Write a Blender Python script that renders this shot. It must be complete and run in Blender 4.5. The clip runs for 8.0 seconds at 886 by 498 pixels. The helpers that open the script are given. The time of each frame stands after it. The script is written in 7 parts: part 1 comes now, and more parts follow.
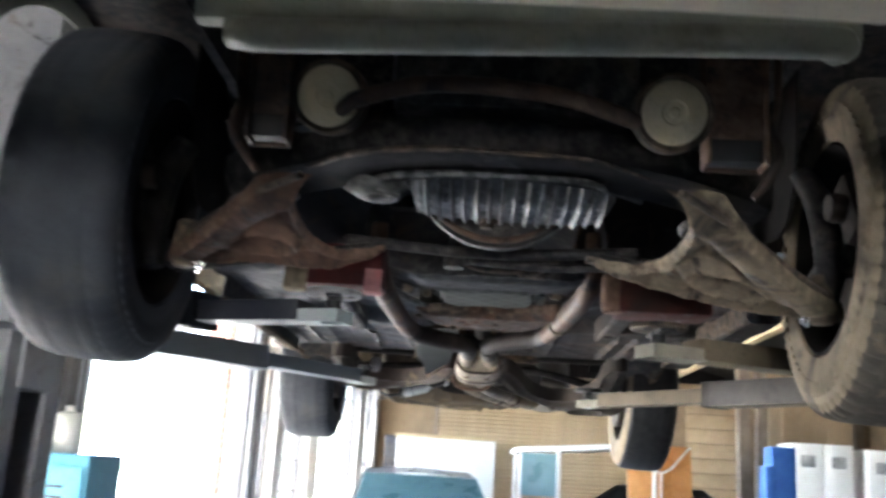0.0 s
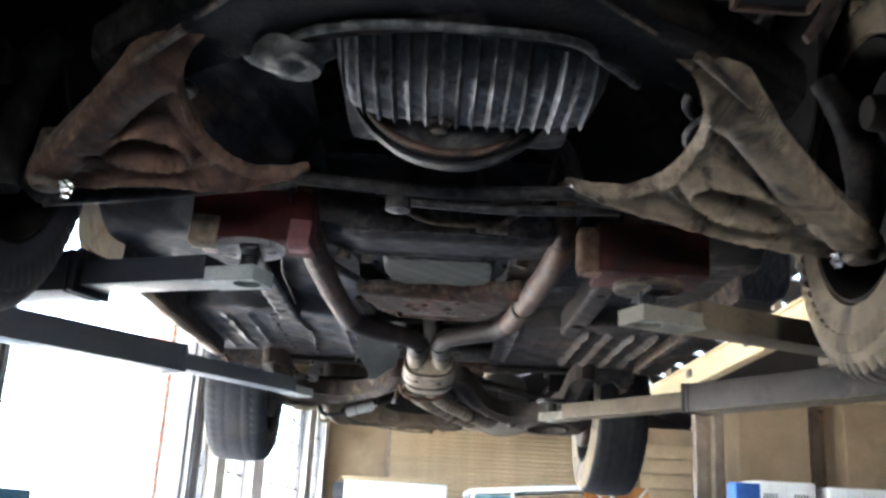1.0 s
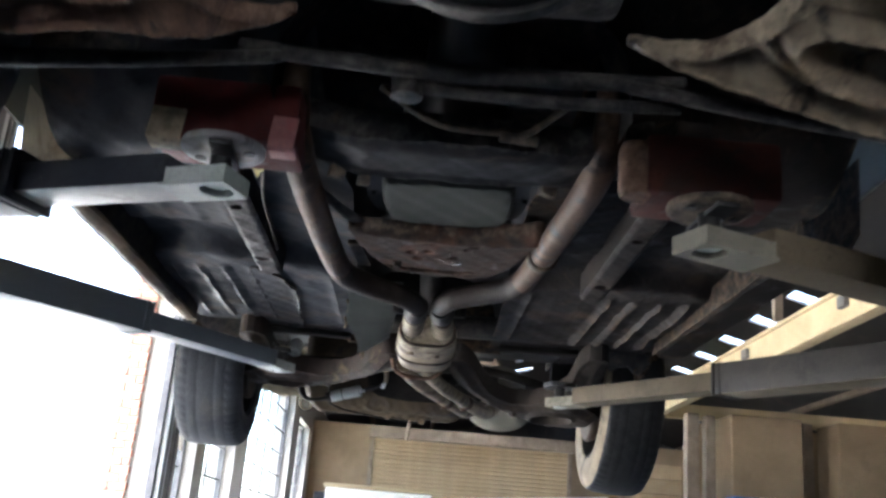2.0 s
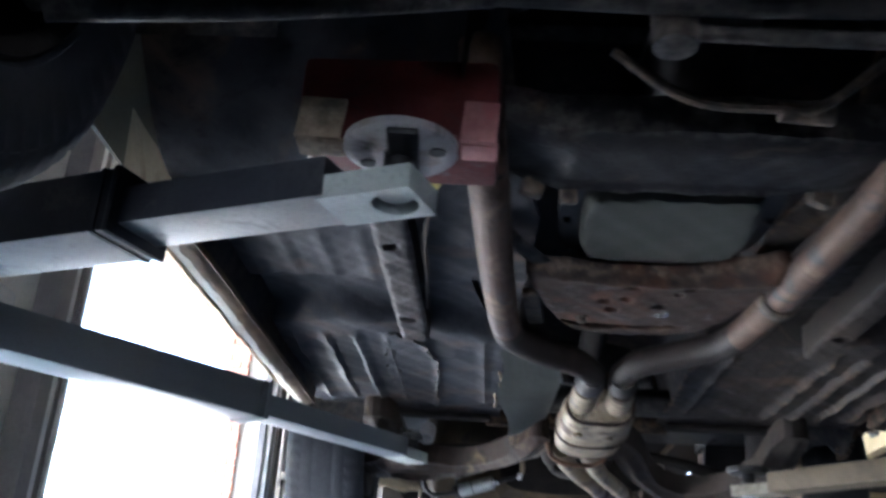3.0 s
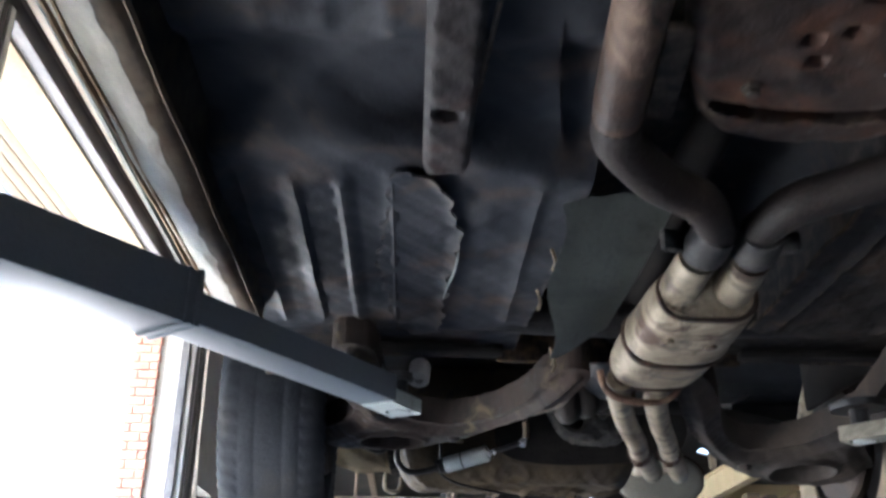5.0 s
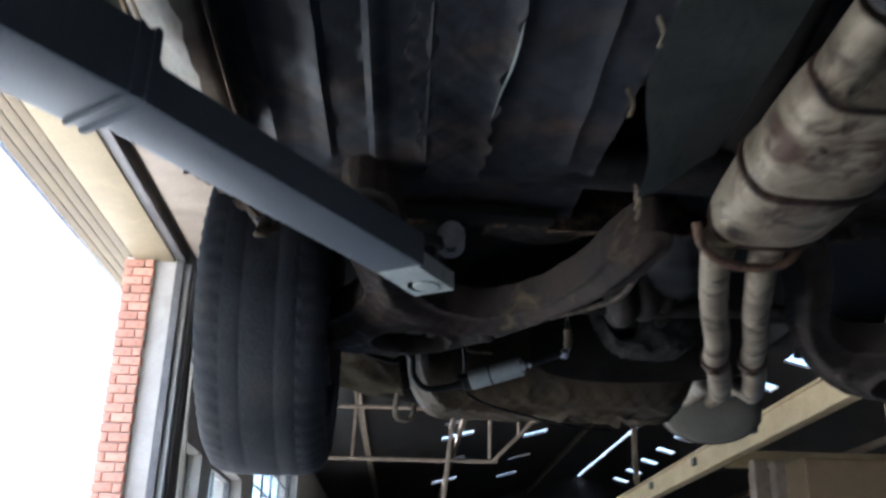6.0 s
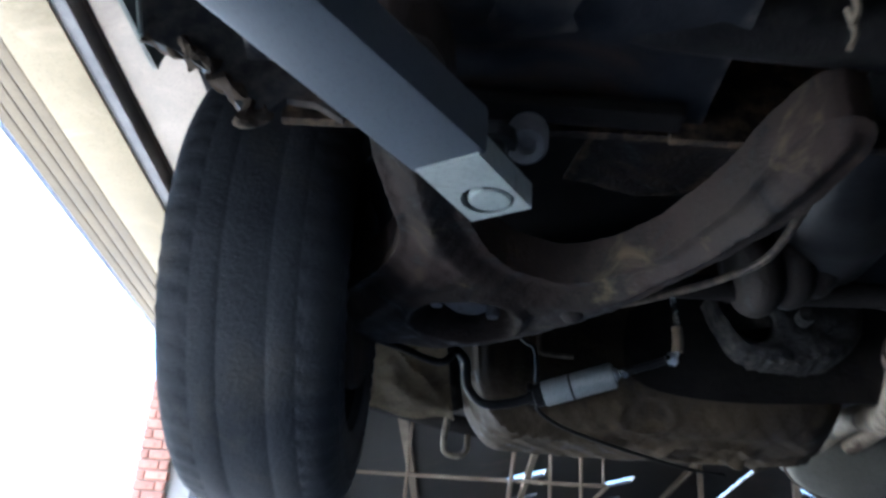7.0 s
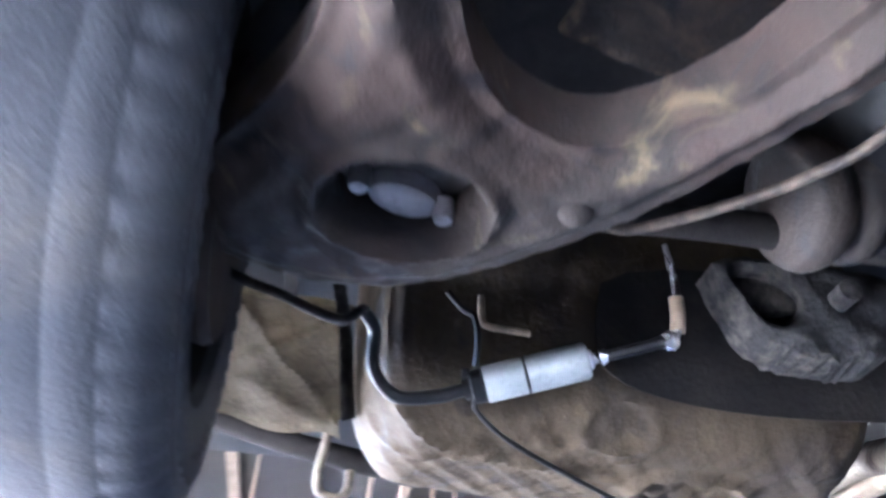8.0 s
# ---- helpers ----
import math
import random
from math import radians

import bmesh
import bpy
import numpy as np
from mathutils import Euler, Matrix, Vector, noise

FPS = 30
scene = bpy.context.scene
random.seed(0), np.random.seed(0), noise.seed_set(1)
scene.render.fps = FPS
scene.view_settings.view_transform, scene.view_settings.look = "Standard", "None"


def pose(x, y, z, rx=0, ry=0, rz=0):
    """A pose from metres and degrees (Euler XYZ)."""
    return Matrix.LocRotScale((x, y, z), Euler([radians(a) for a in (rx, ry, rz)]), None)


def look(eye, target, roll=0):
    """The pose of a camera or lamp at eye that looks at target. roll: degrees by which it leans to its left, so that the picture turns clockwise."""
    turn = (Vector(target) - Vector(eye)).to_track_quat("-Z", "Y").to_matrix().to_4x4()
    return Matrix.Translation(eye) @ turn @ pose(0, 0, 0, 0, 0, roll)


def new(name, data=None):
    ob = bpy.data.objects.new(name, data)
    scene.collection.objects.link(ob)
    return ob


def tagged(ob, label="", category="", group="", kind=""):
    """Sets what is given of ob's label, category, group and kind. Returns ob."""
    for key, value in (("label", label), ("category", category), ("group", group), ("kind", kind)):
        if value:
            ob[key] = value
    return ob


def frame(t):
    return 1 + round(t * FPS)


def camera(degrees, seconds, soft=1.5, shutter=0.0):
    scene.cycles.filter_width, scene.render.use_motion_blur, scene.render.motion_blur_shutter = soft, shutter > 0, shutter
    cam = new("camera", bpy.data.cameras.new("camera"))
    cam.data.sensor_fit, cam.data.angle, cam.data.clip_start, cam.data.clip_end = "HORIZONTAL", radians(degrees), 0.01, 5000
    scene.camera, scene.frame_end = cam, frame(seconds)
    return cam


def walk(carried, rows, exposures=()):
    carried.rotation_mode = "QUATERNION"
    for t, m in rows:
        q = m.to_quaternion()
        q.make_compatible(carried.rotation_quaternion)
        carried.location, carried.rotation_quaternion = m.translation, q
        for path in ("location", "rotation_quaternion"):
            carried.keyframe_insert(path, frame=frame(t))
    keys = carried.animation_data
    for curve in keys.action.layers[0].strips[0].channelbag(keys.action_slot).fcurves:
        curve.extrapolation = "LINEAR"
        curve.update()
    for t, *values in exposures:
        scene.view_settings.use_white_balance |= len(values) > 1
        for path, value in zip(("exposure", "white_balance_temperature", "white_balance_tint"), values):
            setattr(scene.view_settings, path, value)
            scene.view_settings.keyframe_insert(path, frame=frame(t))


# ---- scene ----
cam = camera(50.8, 8.0, soft=2.8, shutter=0.5)
PATH = [
    (0, (0.015, -0.004, 1.461), (-0.07, 1.942, 1.917), 3.5),
    (0.5, (0.013, 0.184, 1.394), (0.089, 2.113, 1.917), 2.0),
    (1, (0.027, 0.415, 1.363), (0.039, 2.334, 1.926), 3.0),
    (1.2, (0.027, 0.48, 1.349), (0.046, 2.389, 1.944), 3.5),
    (2.3, (-0.039, 0.876, 1.287), (-0.007, 2.785, 1.885), 4.7),
    (2.5, (-0.087, 0.947, 1.29), (-0.062, 2.848, 1.909), 3.9),
    (3, (-0.201, 1.186, 1.345), (-0.331, 3.03, 2.107), 3.9),
    (3.5, (-0.324, 1.379, 1.368), (-0.409, 3.198, 2.194), 3.3),
    (4, (-0.384, 1.542, 1.359), (-0.3, 3.35, 2.21), 0.5),
    (4.5, (-0.402, 1.755, 1.338), (-0.294, 3.572, 2.167), 0.4),
    (5, (-0.399, 1.949, 1.337), (-0.342, 3.779, 2.14), 0.6),
    (5.2, (-0.415, 2.036, 1.32), (-0.271, 3.871, 2.103), -1.7),
    (6.3, (-0.448, 2.55, 1.292), (-0.399, 4.403, 2.042), 1.7),
    (6.5, (-0.448, 2.65, 1.285), (-0.382, 4.494, 2.057), 0.8),
    (7, (-0.437, 2.922, 1.32), (-0.501, 4.709, 2.215), 3.9),
    (7.5, (-0.463, 3.168, 1.331), (-0.471, 4.896, 2.338), 4.3),
    (8, (-0.494, 3.445, 1.341), (-0.264, 5.088, 2.457), 3.1),
]
EXPO = [(0, 4.95, 6200, 12), (1.2, 4.7, 6000, 12), (2.5, 4.05, 5800, 12), (3.2, 4.3, 5450, 13), (4, 4.05, 5750, 12), (5, 3.95, 5700, 12), (6.3, 2.75, 5400, 10), (7, 3.05, 5080, 9), (7.5, 3.8, 4880, 11), (8, 5.9, 5200, 20)]
walk(cam, [(t, look(eye, target, roll)) for t, eye, target, roll in PATH], EXPO)

# ---- light: daylight through the roller door, an added low opening, windows and skylights ----
world = bpy.data.worlds.new("world")
scene.world = world
world.use_nodes = True
wn = world.node_tree.nodes
sky = wn.new("ShaderNodeTexSky")
sky.sky_type = "NISHITA"
sky.sun_disc = False
sky.dust_density, sky.air_density = 1.5, 1.0
sky.sun_elevation, sky.sun_rotation = radians(68), radians(288)
wn["Background"].inputs["Strength"].default_value = 0.15
world.node_tree.links.new(sky.outputs[0], wn["Background"].inputs["Color"])
sun_data = bpy.data.lights.new("sun", "SUN")
sun_data.energy, sun_data.angle, sun_data.color = 5.0, radians(0.6), (1.0, 0.95, 0.87)
sun = new("sun", sun_data)
sun.matrix_world = look((-6, 2, 16), (0, 0, 0))

# ---- small building helpers ----
CX = 0.02  # the car's centre line


def part(name, bm, material, parent=None, label="", smooth=True):
    me = bpy.data.meshes.new(name)
    bmesh.ops.recalc_face_normals(bm, faces=bm.faces)
    bm.to_mesh(me)
    bm.free()
    me.materials.append(material)
    if smooth:
        me.shade_smooth()
        me.set_sharp_from_angle(angle=radians(38))
    ob = new(name, me)
    if parent is not None:
        ob.parent = parent
    if label:
        ob["label"] = label
    return ob


def thing(name, label, category, group="", kind="", at=(0, 0, 0)):
    ob = new(name)
    ob.empty_display_size = 0.1
    ob.location = at
    return tagged(ob, label, category, group, kind)


def box(bm, c, s, m=None, bevel=0.0):
    """A box of size s about c, turned by m, with its edges bevelled."""
    r = bmesh.ops.create_cube(bm, size=1.0)
    vs = r["verts"]
    t = Matrix.Translation(c) @ (m or Matrix()) @ Matrix.Diagonal((*s, 1))
    bmesh.ops.transform(bm, matrix=t, verts=vs)
    if bevel > 0:
        es = list({e for v in vs for e in v.link_edges})
        bmesh.ops.bevel(bm, geom=es, offset=bevel, segments=2, affect="EDGES", profile=0.6)
    return bm


def rot(rx=0, ry=0, rz=0):
    return Euler((radians(rx), radians(ry), radians(rz))).to_matrix().to_4x4()


def smooth_line(pts, n=8):
    """Catmull-Rom through the points."""
    p = [Vector(q) for q in pts]
    p = [p[0] * 2 - p[1]] + p + [p[-1] * 2 - p[-2]]
    out = []
    for i in range(1, len(p) - 2):
        for k in range(n):
            t = k / n
            a, b, c, d = p[i - 1], p[i], p[i + 1], p[i + 2]
            out.append(0.5 * (2 * b + (c - a) * t + (2 * a - 5 * b + 4 * c - d) * t * t + (3 * b - 3 * c + d - a) * t ** 3))
    out.append(p[-2])
    return out


def tube(bm, pts, r, seg=14, n=8, sharp=False, squash=1.0, caps=True):
    """A swept tube; r is one radius or one for each point."""
    line = [Vector(q) for q in pts] if sharp else smooth_line(pts, n)
    rs = r if isinstance(r, (list, tuple)) else [r] * len(pts)
    total = len(line)
    up = None
    rings = []
    for i, c in enumerate(line):
        d = (line[min(i + 1, total - 1)] - line[max(i - 1, 0)]).normalized()
        if up is None:
            up = d.orthogonal() if abs(d.z) > 0.9 else d.cross(Vector((0, 0, 1)))
        up = (up - d * up.dot(d)).normalized()
        side = d.cross(up)
        f = i / max(1, total - 1) * (len(rs) - 1)
        k = min(int(f), len(rs) - 2) if len(rs) > 1 else 0
        rad = rs[k] + (rs[min(k + 1, len(rs) - 1)] - rs[k]) * (f - k)
        rings.append([bm.verts.new(c + (up * math.cos(a) + side * math.sin(a) * squash) * rad) for a in [2 * math.pi * j / seg for j in range(seg)]])
    for a, b in zip(rings, rings[1:]):
        for j in range(seg):
            bm.faces.new((a[j], a[(j + 1) % seg], b[(j + 1) % seg], b[j]))
    if caps:
        bm.faces.new(rings[0])
        bm.faces.new(rings[-1][::-1])
    return bm


def lathe(bm, prof, m, seg=40, closed=False):
    """Turns a profile of (radius, height) about the z axis of m."""
    rings = []
    for r, h in prof:
        rings.append([bm.verts.new(m @ Vector((r * math.cos(a), r * math.sin(a), h))) for a in [2 * math.pi * j / seg for j in range(seg)]])
    pairs = list(zip(rings, rings[1:]))
    if closed:
        pairs.append((rings[-1], rings[0]))
    for a, b in pairs:
        for j in range(seg):
            bm.faces.new((a[j], a[(j + 1) % seg], b[(j + 1) % seg], b[j]))
    if not closed:
        if prof[0][0] > 1e-6:
            bm.faces.new(rings[0])
        if prof[-1][0] > 1e-6:
            bm.faces.new(rings[-1][::-1])
    return bm


def round_off(poly, n=3):
    """Chaikin's corner cutting on a closed outline."""
    for _ in range(n):
        out = []
        for i, p in enumerate(poly):
            q = poly[(i + 1) % len(poly)]
            out += [(0.75 * p[0] + 0.25 * q[0], 0.75 * p[1] + 0.25 * q[1]), (0.25 * p[0] + 0.75 * q[0], 0.25 * p[1] + 0.75 * q[1])]
        poly = out
    return poly


def outside(poly, X, Y):
    """Signed distance of the points (X, Y) to an outline: below zero inside it."""
    d = np.full(X.shape, 1e9)
    inside = np.zeros(X.shape, bool)
    for i, (ax, ay) in enumerate(poly):
        bx, by = poly[(i + 1) % len(poly)]
        ex, ey = bx - ax, by - ay
        L = ex * ex + ey * ey + 1e-12
        t = np.clip(((X - ax) * ex + (Y - ay) * ey) / L, 0, 1)
        d = np.minimum(d, np.hypot(X - ax - t * ex, Y - ay - t * ey))
        cross = ((ay > Y) != (by > Y)) & (X < (bx - ax) * (Y - ay) / (by - ay + 1e-12) + ax)
        inside ^= cross
    return np.where(inside, -d, d)


def pressing(bm, sd, height, bounds, step, thick):
    """A pressed sheet: the cells where sd(X, Y) < 0, its underside at height(X, Y, sd), its edge drawn onto sd = 0, thick above."""
    x0, x1, y0, y1 = bounds
    nx, ny = max(2, int((x1 - x0) / step)), max(2, int((y1 - y0) / step))
    xs, ys = np.linspace(x0, x1, nx), np.linspace(y0, y1, ny)
    X, Y = np.meshgrid(xs, ys)
    S = sd(X, Y)
    keep = S < step * 0.6
    whole = keep[:-1, :-1] & keep[1:, :-1] & keep[:-1, 1:] & keep[1:, 1:]
    count = np.zeros(S.shape, int)
    for a, b in ((0, 0), (0, 1), (1, 0), (1, 1)):
        count[a:a + ny - 1, b:b + nx - 1] += whole
    rim = ((count > 0) & (count < 4)) | (np.abs(S) < step * 0.55)
    X0, Y0 = X.copy(), Y.copy()
    for _ in range(3):
        s0 = sd(X, Y)
        gx = (sd(X + 1e-4, Y) - s0) / 1e-4
        gy = (sd(X, Y + 1e-4) - s0) / 1e-4
        X = np.where(rim, np.clip(X - gx * s0, X0 - 1.3 * step, X0 + 1.3 * step), X)
        Y = np.where(rim, np.clip(Y - gy * s0, Y0 - 1.3 * step, Y0 + 1.3 * step), Y)
    Z = height(X, Y, np.minimum(sd(X, Y), 0))
    low, high = {}, {}

    def vert(store, i, j, dz):
        if (i, j) not in store:
            store[(i, j)] = bm.verts.new((X[i, j], Y[i, j], Z[i, j] + dz))
        return store[(i, j)]

    cells = [(i, j) for i in range(ny - 1) for j in range(nx - 1) if keep[i, j] and keep[i + 1, j] and keep[i, j + 1] and keep[i + 1, j + 1]]
    have = set(cells)
    for i, j in cells:
        q = ((i, j), (i, j + 1), (i + 1, j + 1), (i + 1, j))
        bm.faces.new([vert(low, a, b, 0) for a, b in reversed(q)])
        if thick > 0:
            bm.faces.new([vert(high, a, b, thick) for a, b in q])
            for (di, dj), (a, b) in (((-1, 0), (0, 1)), ((0, 1), (1, 2)), ((1, 0), (2, 3)), ((0, -1), (3, 0))):
                if (i + di, j + dj) not in have:
                    p, r = q[a], q[b]
                    bm.faces.new((vert(low, *p, 0), vert(low, *r, 0), vert(high, *r, thick), vert(high, *p, thick)))
    return bm


def bolt(bm, c, r=0.008, h=0.008, m=None):
    """A hexagon head with its washer, pointing down."""
    t = Matrix.Translation(c) @ (m or Matrix())
    lathe(bm, [(r * 1.5, 0.001), (r * 1.5, -0.002), (r, -0.0021), (r, -h), (r * 0.8, -h - 0.001)], t, 6)
    return bm


def lump(bm, c, s, seed=0.0, rough=0.35):
    """A crusted lump: a ball pushed in and out by noise."""
    vs = bmesh.ops.create_icosphere(bm, subdivisions=4, radius=1.0)["verts"]
    for v in vs:
        p = v.co * 1.7 + Vector((seed, seed * 2, 0))
        k = 1 + rough * noise.noise(p) + rough * 0.6 * noise.noise(p * 2.7) + rough * 0.35 * noise.noise(p * 6.1)
        v.co = Vector(c) + Vector((v.co.x * s[0], v.co.y * s[1], v.co.z * s[2])) * k
    return bm


def ramp(x, a, b):
    t = np.clip((x - a) / (b - a), 0, 1)
    return t * t * (3 - 2 * t)

# ---- materials ----
def stuff(name, base, other, scale=12.0, rough=0.7, metal=0.0, bump=0.25, grain=140.0, stain=None, stain_scale=5.0, stain_from=0.55, stain_to=0.72, rough_var=0.15, random_tint=0.0, coat=0.0, grime=None, grime_scale=18.0, grime_from=0.56, dust=None, dust_scale=9.0, dust_from=0.58, edge=None, spec=None):
    """A worn surface: two colours in clouds, fine grain, stains with an edge, and relief."""
    m = bpy.data.materials.new(name)
    m.use_nodes = True
    nt = m.node_tree
    b = nt.nodes["Principled BSDF"]
    co = nt.nodes.new("ShaderNodeTexCoord")

    def noisy(s, detail=6.0, dist=0.0):
        n = nt.nodes.new("ShaderNodeTexNoise")
        n.inputs["Scale"].default_value, n.inputs["Detail"].default_value, n.inputs["Distortion"].default_value = s, detail, dist
        n.inputs["Roughness"].default_value = 0.62
        nt.links.new(co.outputs["Object"], n.inputs["Vector"])
        return n.outputs["Fac"]

    def curve(src, a, c):
        r = nt.nodes.new("ShaderNodeMapRange")
        r.inputs["From Min"].default_value, r.inputs["From Max"].default_value = a, c
        nt.links.new(src, r.inputs["Value"])
        return r.outputs["Result"]

    def mix(fac, a, c):
        n = nt.nodes.new("ShaderNodeMix")
        n.data_type = "RGBA"
        nt.links.new(fac, n.inputs["Factor"])
        for s, v in ((n.inputs["A"], a), (n.inputs["B"], c)):
            if isinstance(v, tuple):
                s.default_value = (*v, 1)
            else:
                nt.links.new(v, s)
        return n.outputs["Result"]

    big, fine = noisy(scale, 5.0, 0.4), noisy(grain, 3.0)
    col = mix(curve(big, 0.35, 0.65), base, other)
    dark = tuple(0.62 * (p + q) / 2 for p, q in zip(base, other))
    n = curve(fine, 0.5, 0.78)
    half = nt.nodes.new("ShaderNodeMath")
    half.operation = "MULTIPLY"
    half.inputs[1].default_value = 0.6
    nt.links.new(n, half.inputs[0])
    col = mix(half.outputs[0], col, dark)
    if stain:
        col = mix(curve(noisy(stain_scale, 9.0, 0.8), stain_from, stain_to), col, stain)
    oil = None
    if dust:
        layer = nt.nodes.new("ShaderNodeMath")
        layer.operation = "MULTIPLY"
        layer.inputs[1].default_value = 0.72
        nt.links.new(curve(noisy(dust_scale, 10.0, 1.2), dust_from, dust_from + 0.2), layer.inputs[0])
        col = mix(layer.outputs[0], col, dust)
    if grime:
        oil = curve(noisy(grime_scale, 10.0, 1.6), grime_from, grime_from + 0.13)
        col = mix(oil, col, grime)
    if edge:
        geo = nt.nodes.new("ShaderNodeNewGeometry")
        wear = nt.nodes.new("ShaderNodeMath")
        wear.operation = "MULTIPLY"
        nt.links.new(curve(geo.outputs["Pointiness"], 0.515, 0.56), wear.inputs[0])
        nt.links.new(curve(noisy(40.0, 4.0), 0.42, 0.75), wear.inputs[1])
        col = mix(wear.outputs[0], col, edge)
    if random_tint:
        info = nt.nodes.new("ShaderNodeObjectInfo")
        hsv = nt.nodes.new("ShaderNodeHueSaturation")
        v = nt.nodes.new("ShaderNodeMapRange")
        v.inputs["To Min"].default_value, v.inputs["To Max"].default_value = 1 - random_tint, 1 + random_tint
        nt.links.new(info.outputs["Random"], v.inputs["Value"])
        nt.links.new(v.outputs["Result"], hsv.inputs["Value"])
        nt.links.new(col, hsv.inputs["Color"])
        col = hsv.outputs["Color"]
    nt.links.new(col, b.inputs["Base Color"])
    rr = nt.nodes.new("ShaderNodeMapRange")
    rr.inputs["To Min"].default_value, rr.inputs["To Max"].default_value = max(0.03, rough - rough_var), min(1, rough + rough_var)
    nt.links.new(big, rr.inputs["Value"])
    rough_out = rr.outputs["Result"]
    if oil is not None:
        wet = nt.nodes.new("ShaderNodeMix")
        wet.data_type = "FLOAT"
        nt.links.new(oil, wet.inputs[0])
        nt.links.new(rough_out, wet.inputs[2])
        wet.inputs[3].default_value = 0.34
        rough_out = wet.outputs[0]
    nt.links.new(rough_out, b.inputs["Roughness"])
    b.inputs["Metallic"].default_value = metal
    b.inputs["Coat Weight"].default_value = coat
    if spec is None:
        spec = 0.5 if coat else 0.22
    b.inputs["Specular IOR Level"].default_value = spec
    if bump:
        bp = nt.nodes.new("ShaderNodeBump")
        bp.inputs["Strength"].default_value, bp.inputs["Distance"].default_value = bump, 0.004
        add = nt.nodes.new("ShaderNodeMath")
        add.operation = "ADD"
        nt.links.new(fine, add.inputs[0])
        nt.links.new(noisy(scale * 2.7, 8.0), add.inputs[1])
        nt.links.new(add.outputs[0], bp.inputs["Height"])
        nt.links.new(bp.outputs["Normal"], b.inputs["Normal"])
    return m


def glass(name, tint=(0.9, 0.95, 0.95)):
    m = bpy.data.materials.new(name)
    m.use_nodes = True
    b = m.node_tree.nodes["Principled BSDF"]
    b.inputs["Base Color"].default_value = (*tint, 1)
    b.inputs["Transmission Weight"].default_value = 1.0
    b.inputs["Roughness"].default_value = 0.03
    return m


UNDERSEAL = stuff("underseal", (0.021, 0.024, 0.031), (0.048, 0.049, 0.055), 7, 0.55, 0, 0.28, 70, (0.12, 0.08, 0.052), 4.5, 0.53, 0.72, grime=(0.008, 0.008, 0.01), grime_scale=6, grime_from=0.57, dust=(0.085, 0.075, 0.066), dust_scale=11, dust_from=0.62, edge=(0.12, 0.105, 0.09))
UNDERSEAL_BROWN = stuff("underseal_dusty", (0.014, 0.0125, 0.0115), (0.028, 0.022, 0.018), 8, 0.65, 0, 0.6, 90, (0.07, 0.046, 0.029), 6, 0.55, 0.70, grime=(0.009, 0.008, 0.0075), grime_scale=7, grime_from=0.55, dust=(0.105, 0.068, 0.04), dust_scale=14, dust_from=0.57, edge=(0.17, 0.115, 0.07))
BLACK_STEEL = stuff("oily_black_steel", (0.013, 0.013, 0.014), (0.030, 0.028, 0.027), 14, 0.5, 0.2, 0.4, 160, (0.1, 0.075, 0.055), 9, 0.58, 0.75, dust=(0.075, 0.065, 0.055), dust_scale=13, dust_from=0.6, edge=(0.12, 0.11, 0.1))
DIRTY_STEEL = stuff("dirty_steel", (0.036, 0.031, 0.027), (0.078, 0.062, 0.049), 13, 0.6, 0.15, 0.45, 150, (0.03, 0.027, 0.025), 7, 0.5, 0.68, grime=(0.015, 0.013, 0.012), grime_scale=14, grime_from=0.57, dust=(0.17, 0.13, 0.09), dust_scale=10, dust_from=0.60, edge=(0.2, 0.155, 0.11))
DUST_STEEL = stuff("dusty_tan_steel", (0.15, 0.12, 0.085), (0.27, 0.215, 0.15), 12, 0.7, 0.05, 0.4, 150, (0.06, 0.045, 0.035), 8, 0.52, 0.7, grime=(0.03, 0.024, 0.02), grime_scale=15, grime_from=0.58, dust=(0.36, 0.29, 0.2), dust_scale=9, dust_from=0.58, edge=(0.42, 0.34, 0.24))
RUST = stuff("brown_rust", (0.085, 0.05, 0.036), (0.15, 0.088, 0.06), 15, 0.75, 0.1, 0.45, 170, (0.045, 0.03, 0.025), 10, 0.5, 0.66, grime=(0.02, 0.016, 0.014), grime_scale=16, grime_from=0.56, dust=(0.22, 0.14, 0.095), dust_scale=12, dust_from=0.60, edge=(0.24, 0.16, 0.11))
ARM_DUST = stuff("tan_dusty_arm", (0.11, 0.088, 0.062), (0.20, 0.16, 0.112), 10, 0.75, 0, 0.4, 150, (0.06, 0.04, 0.03), 7, 0.52, 0.68, grime=(0.025, 0.021, 0.018), grime_scale=11, grime_from=0.54, dust=(0.33, 0.265, 0.185), dust_scale=8, dust_from=0.55, edge=(0.36, 0.29, 0.2))
RUST_DARK = stuff("dark_rust", (0.05, 0.032, 0.024), (0.095, 0.06, 0.043), 12, 0.7, 0.1, 0.45, 170, (0.03, 0.024, 0.02), 9, 0.5, 0.66, grime=(0.014, 0.012, 0.011), grime_scale=12, grime_from=0.52, dust=(0.17, 0.085, 0.05), dust_scale=12, dust_from=0.6)
RUST_PIPE = stuff("rusty_pipe", (0.06, 0.038, 0.028), (0.14, 0.09, 0.062), 9, 0.6, 0.15, 0.55, 150, (0.09, 0.06, 0.05), 9, 0.5, 0.66, grime=(0.02, 0.016, 0.015), grime_scale=10, grime_from=0.52, dust=(0.30, 0.21, 0.14), dust_scale=9, dust_from=0.56)
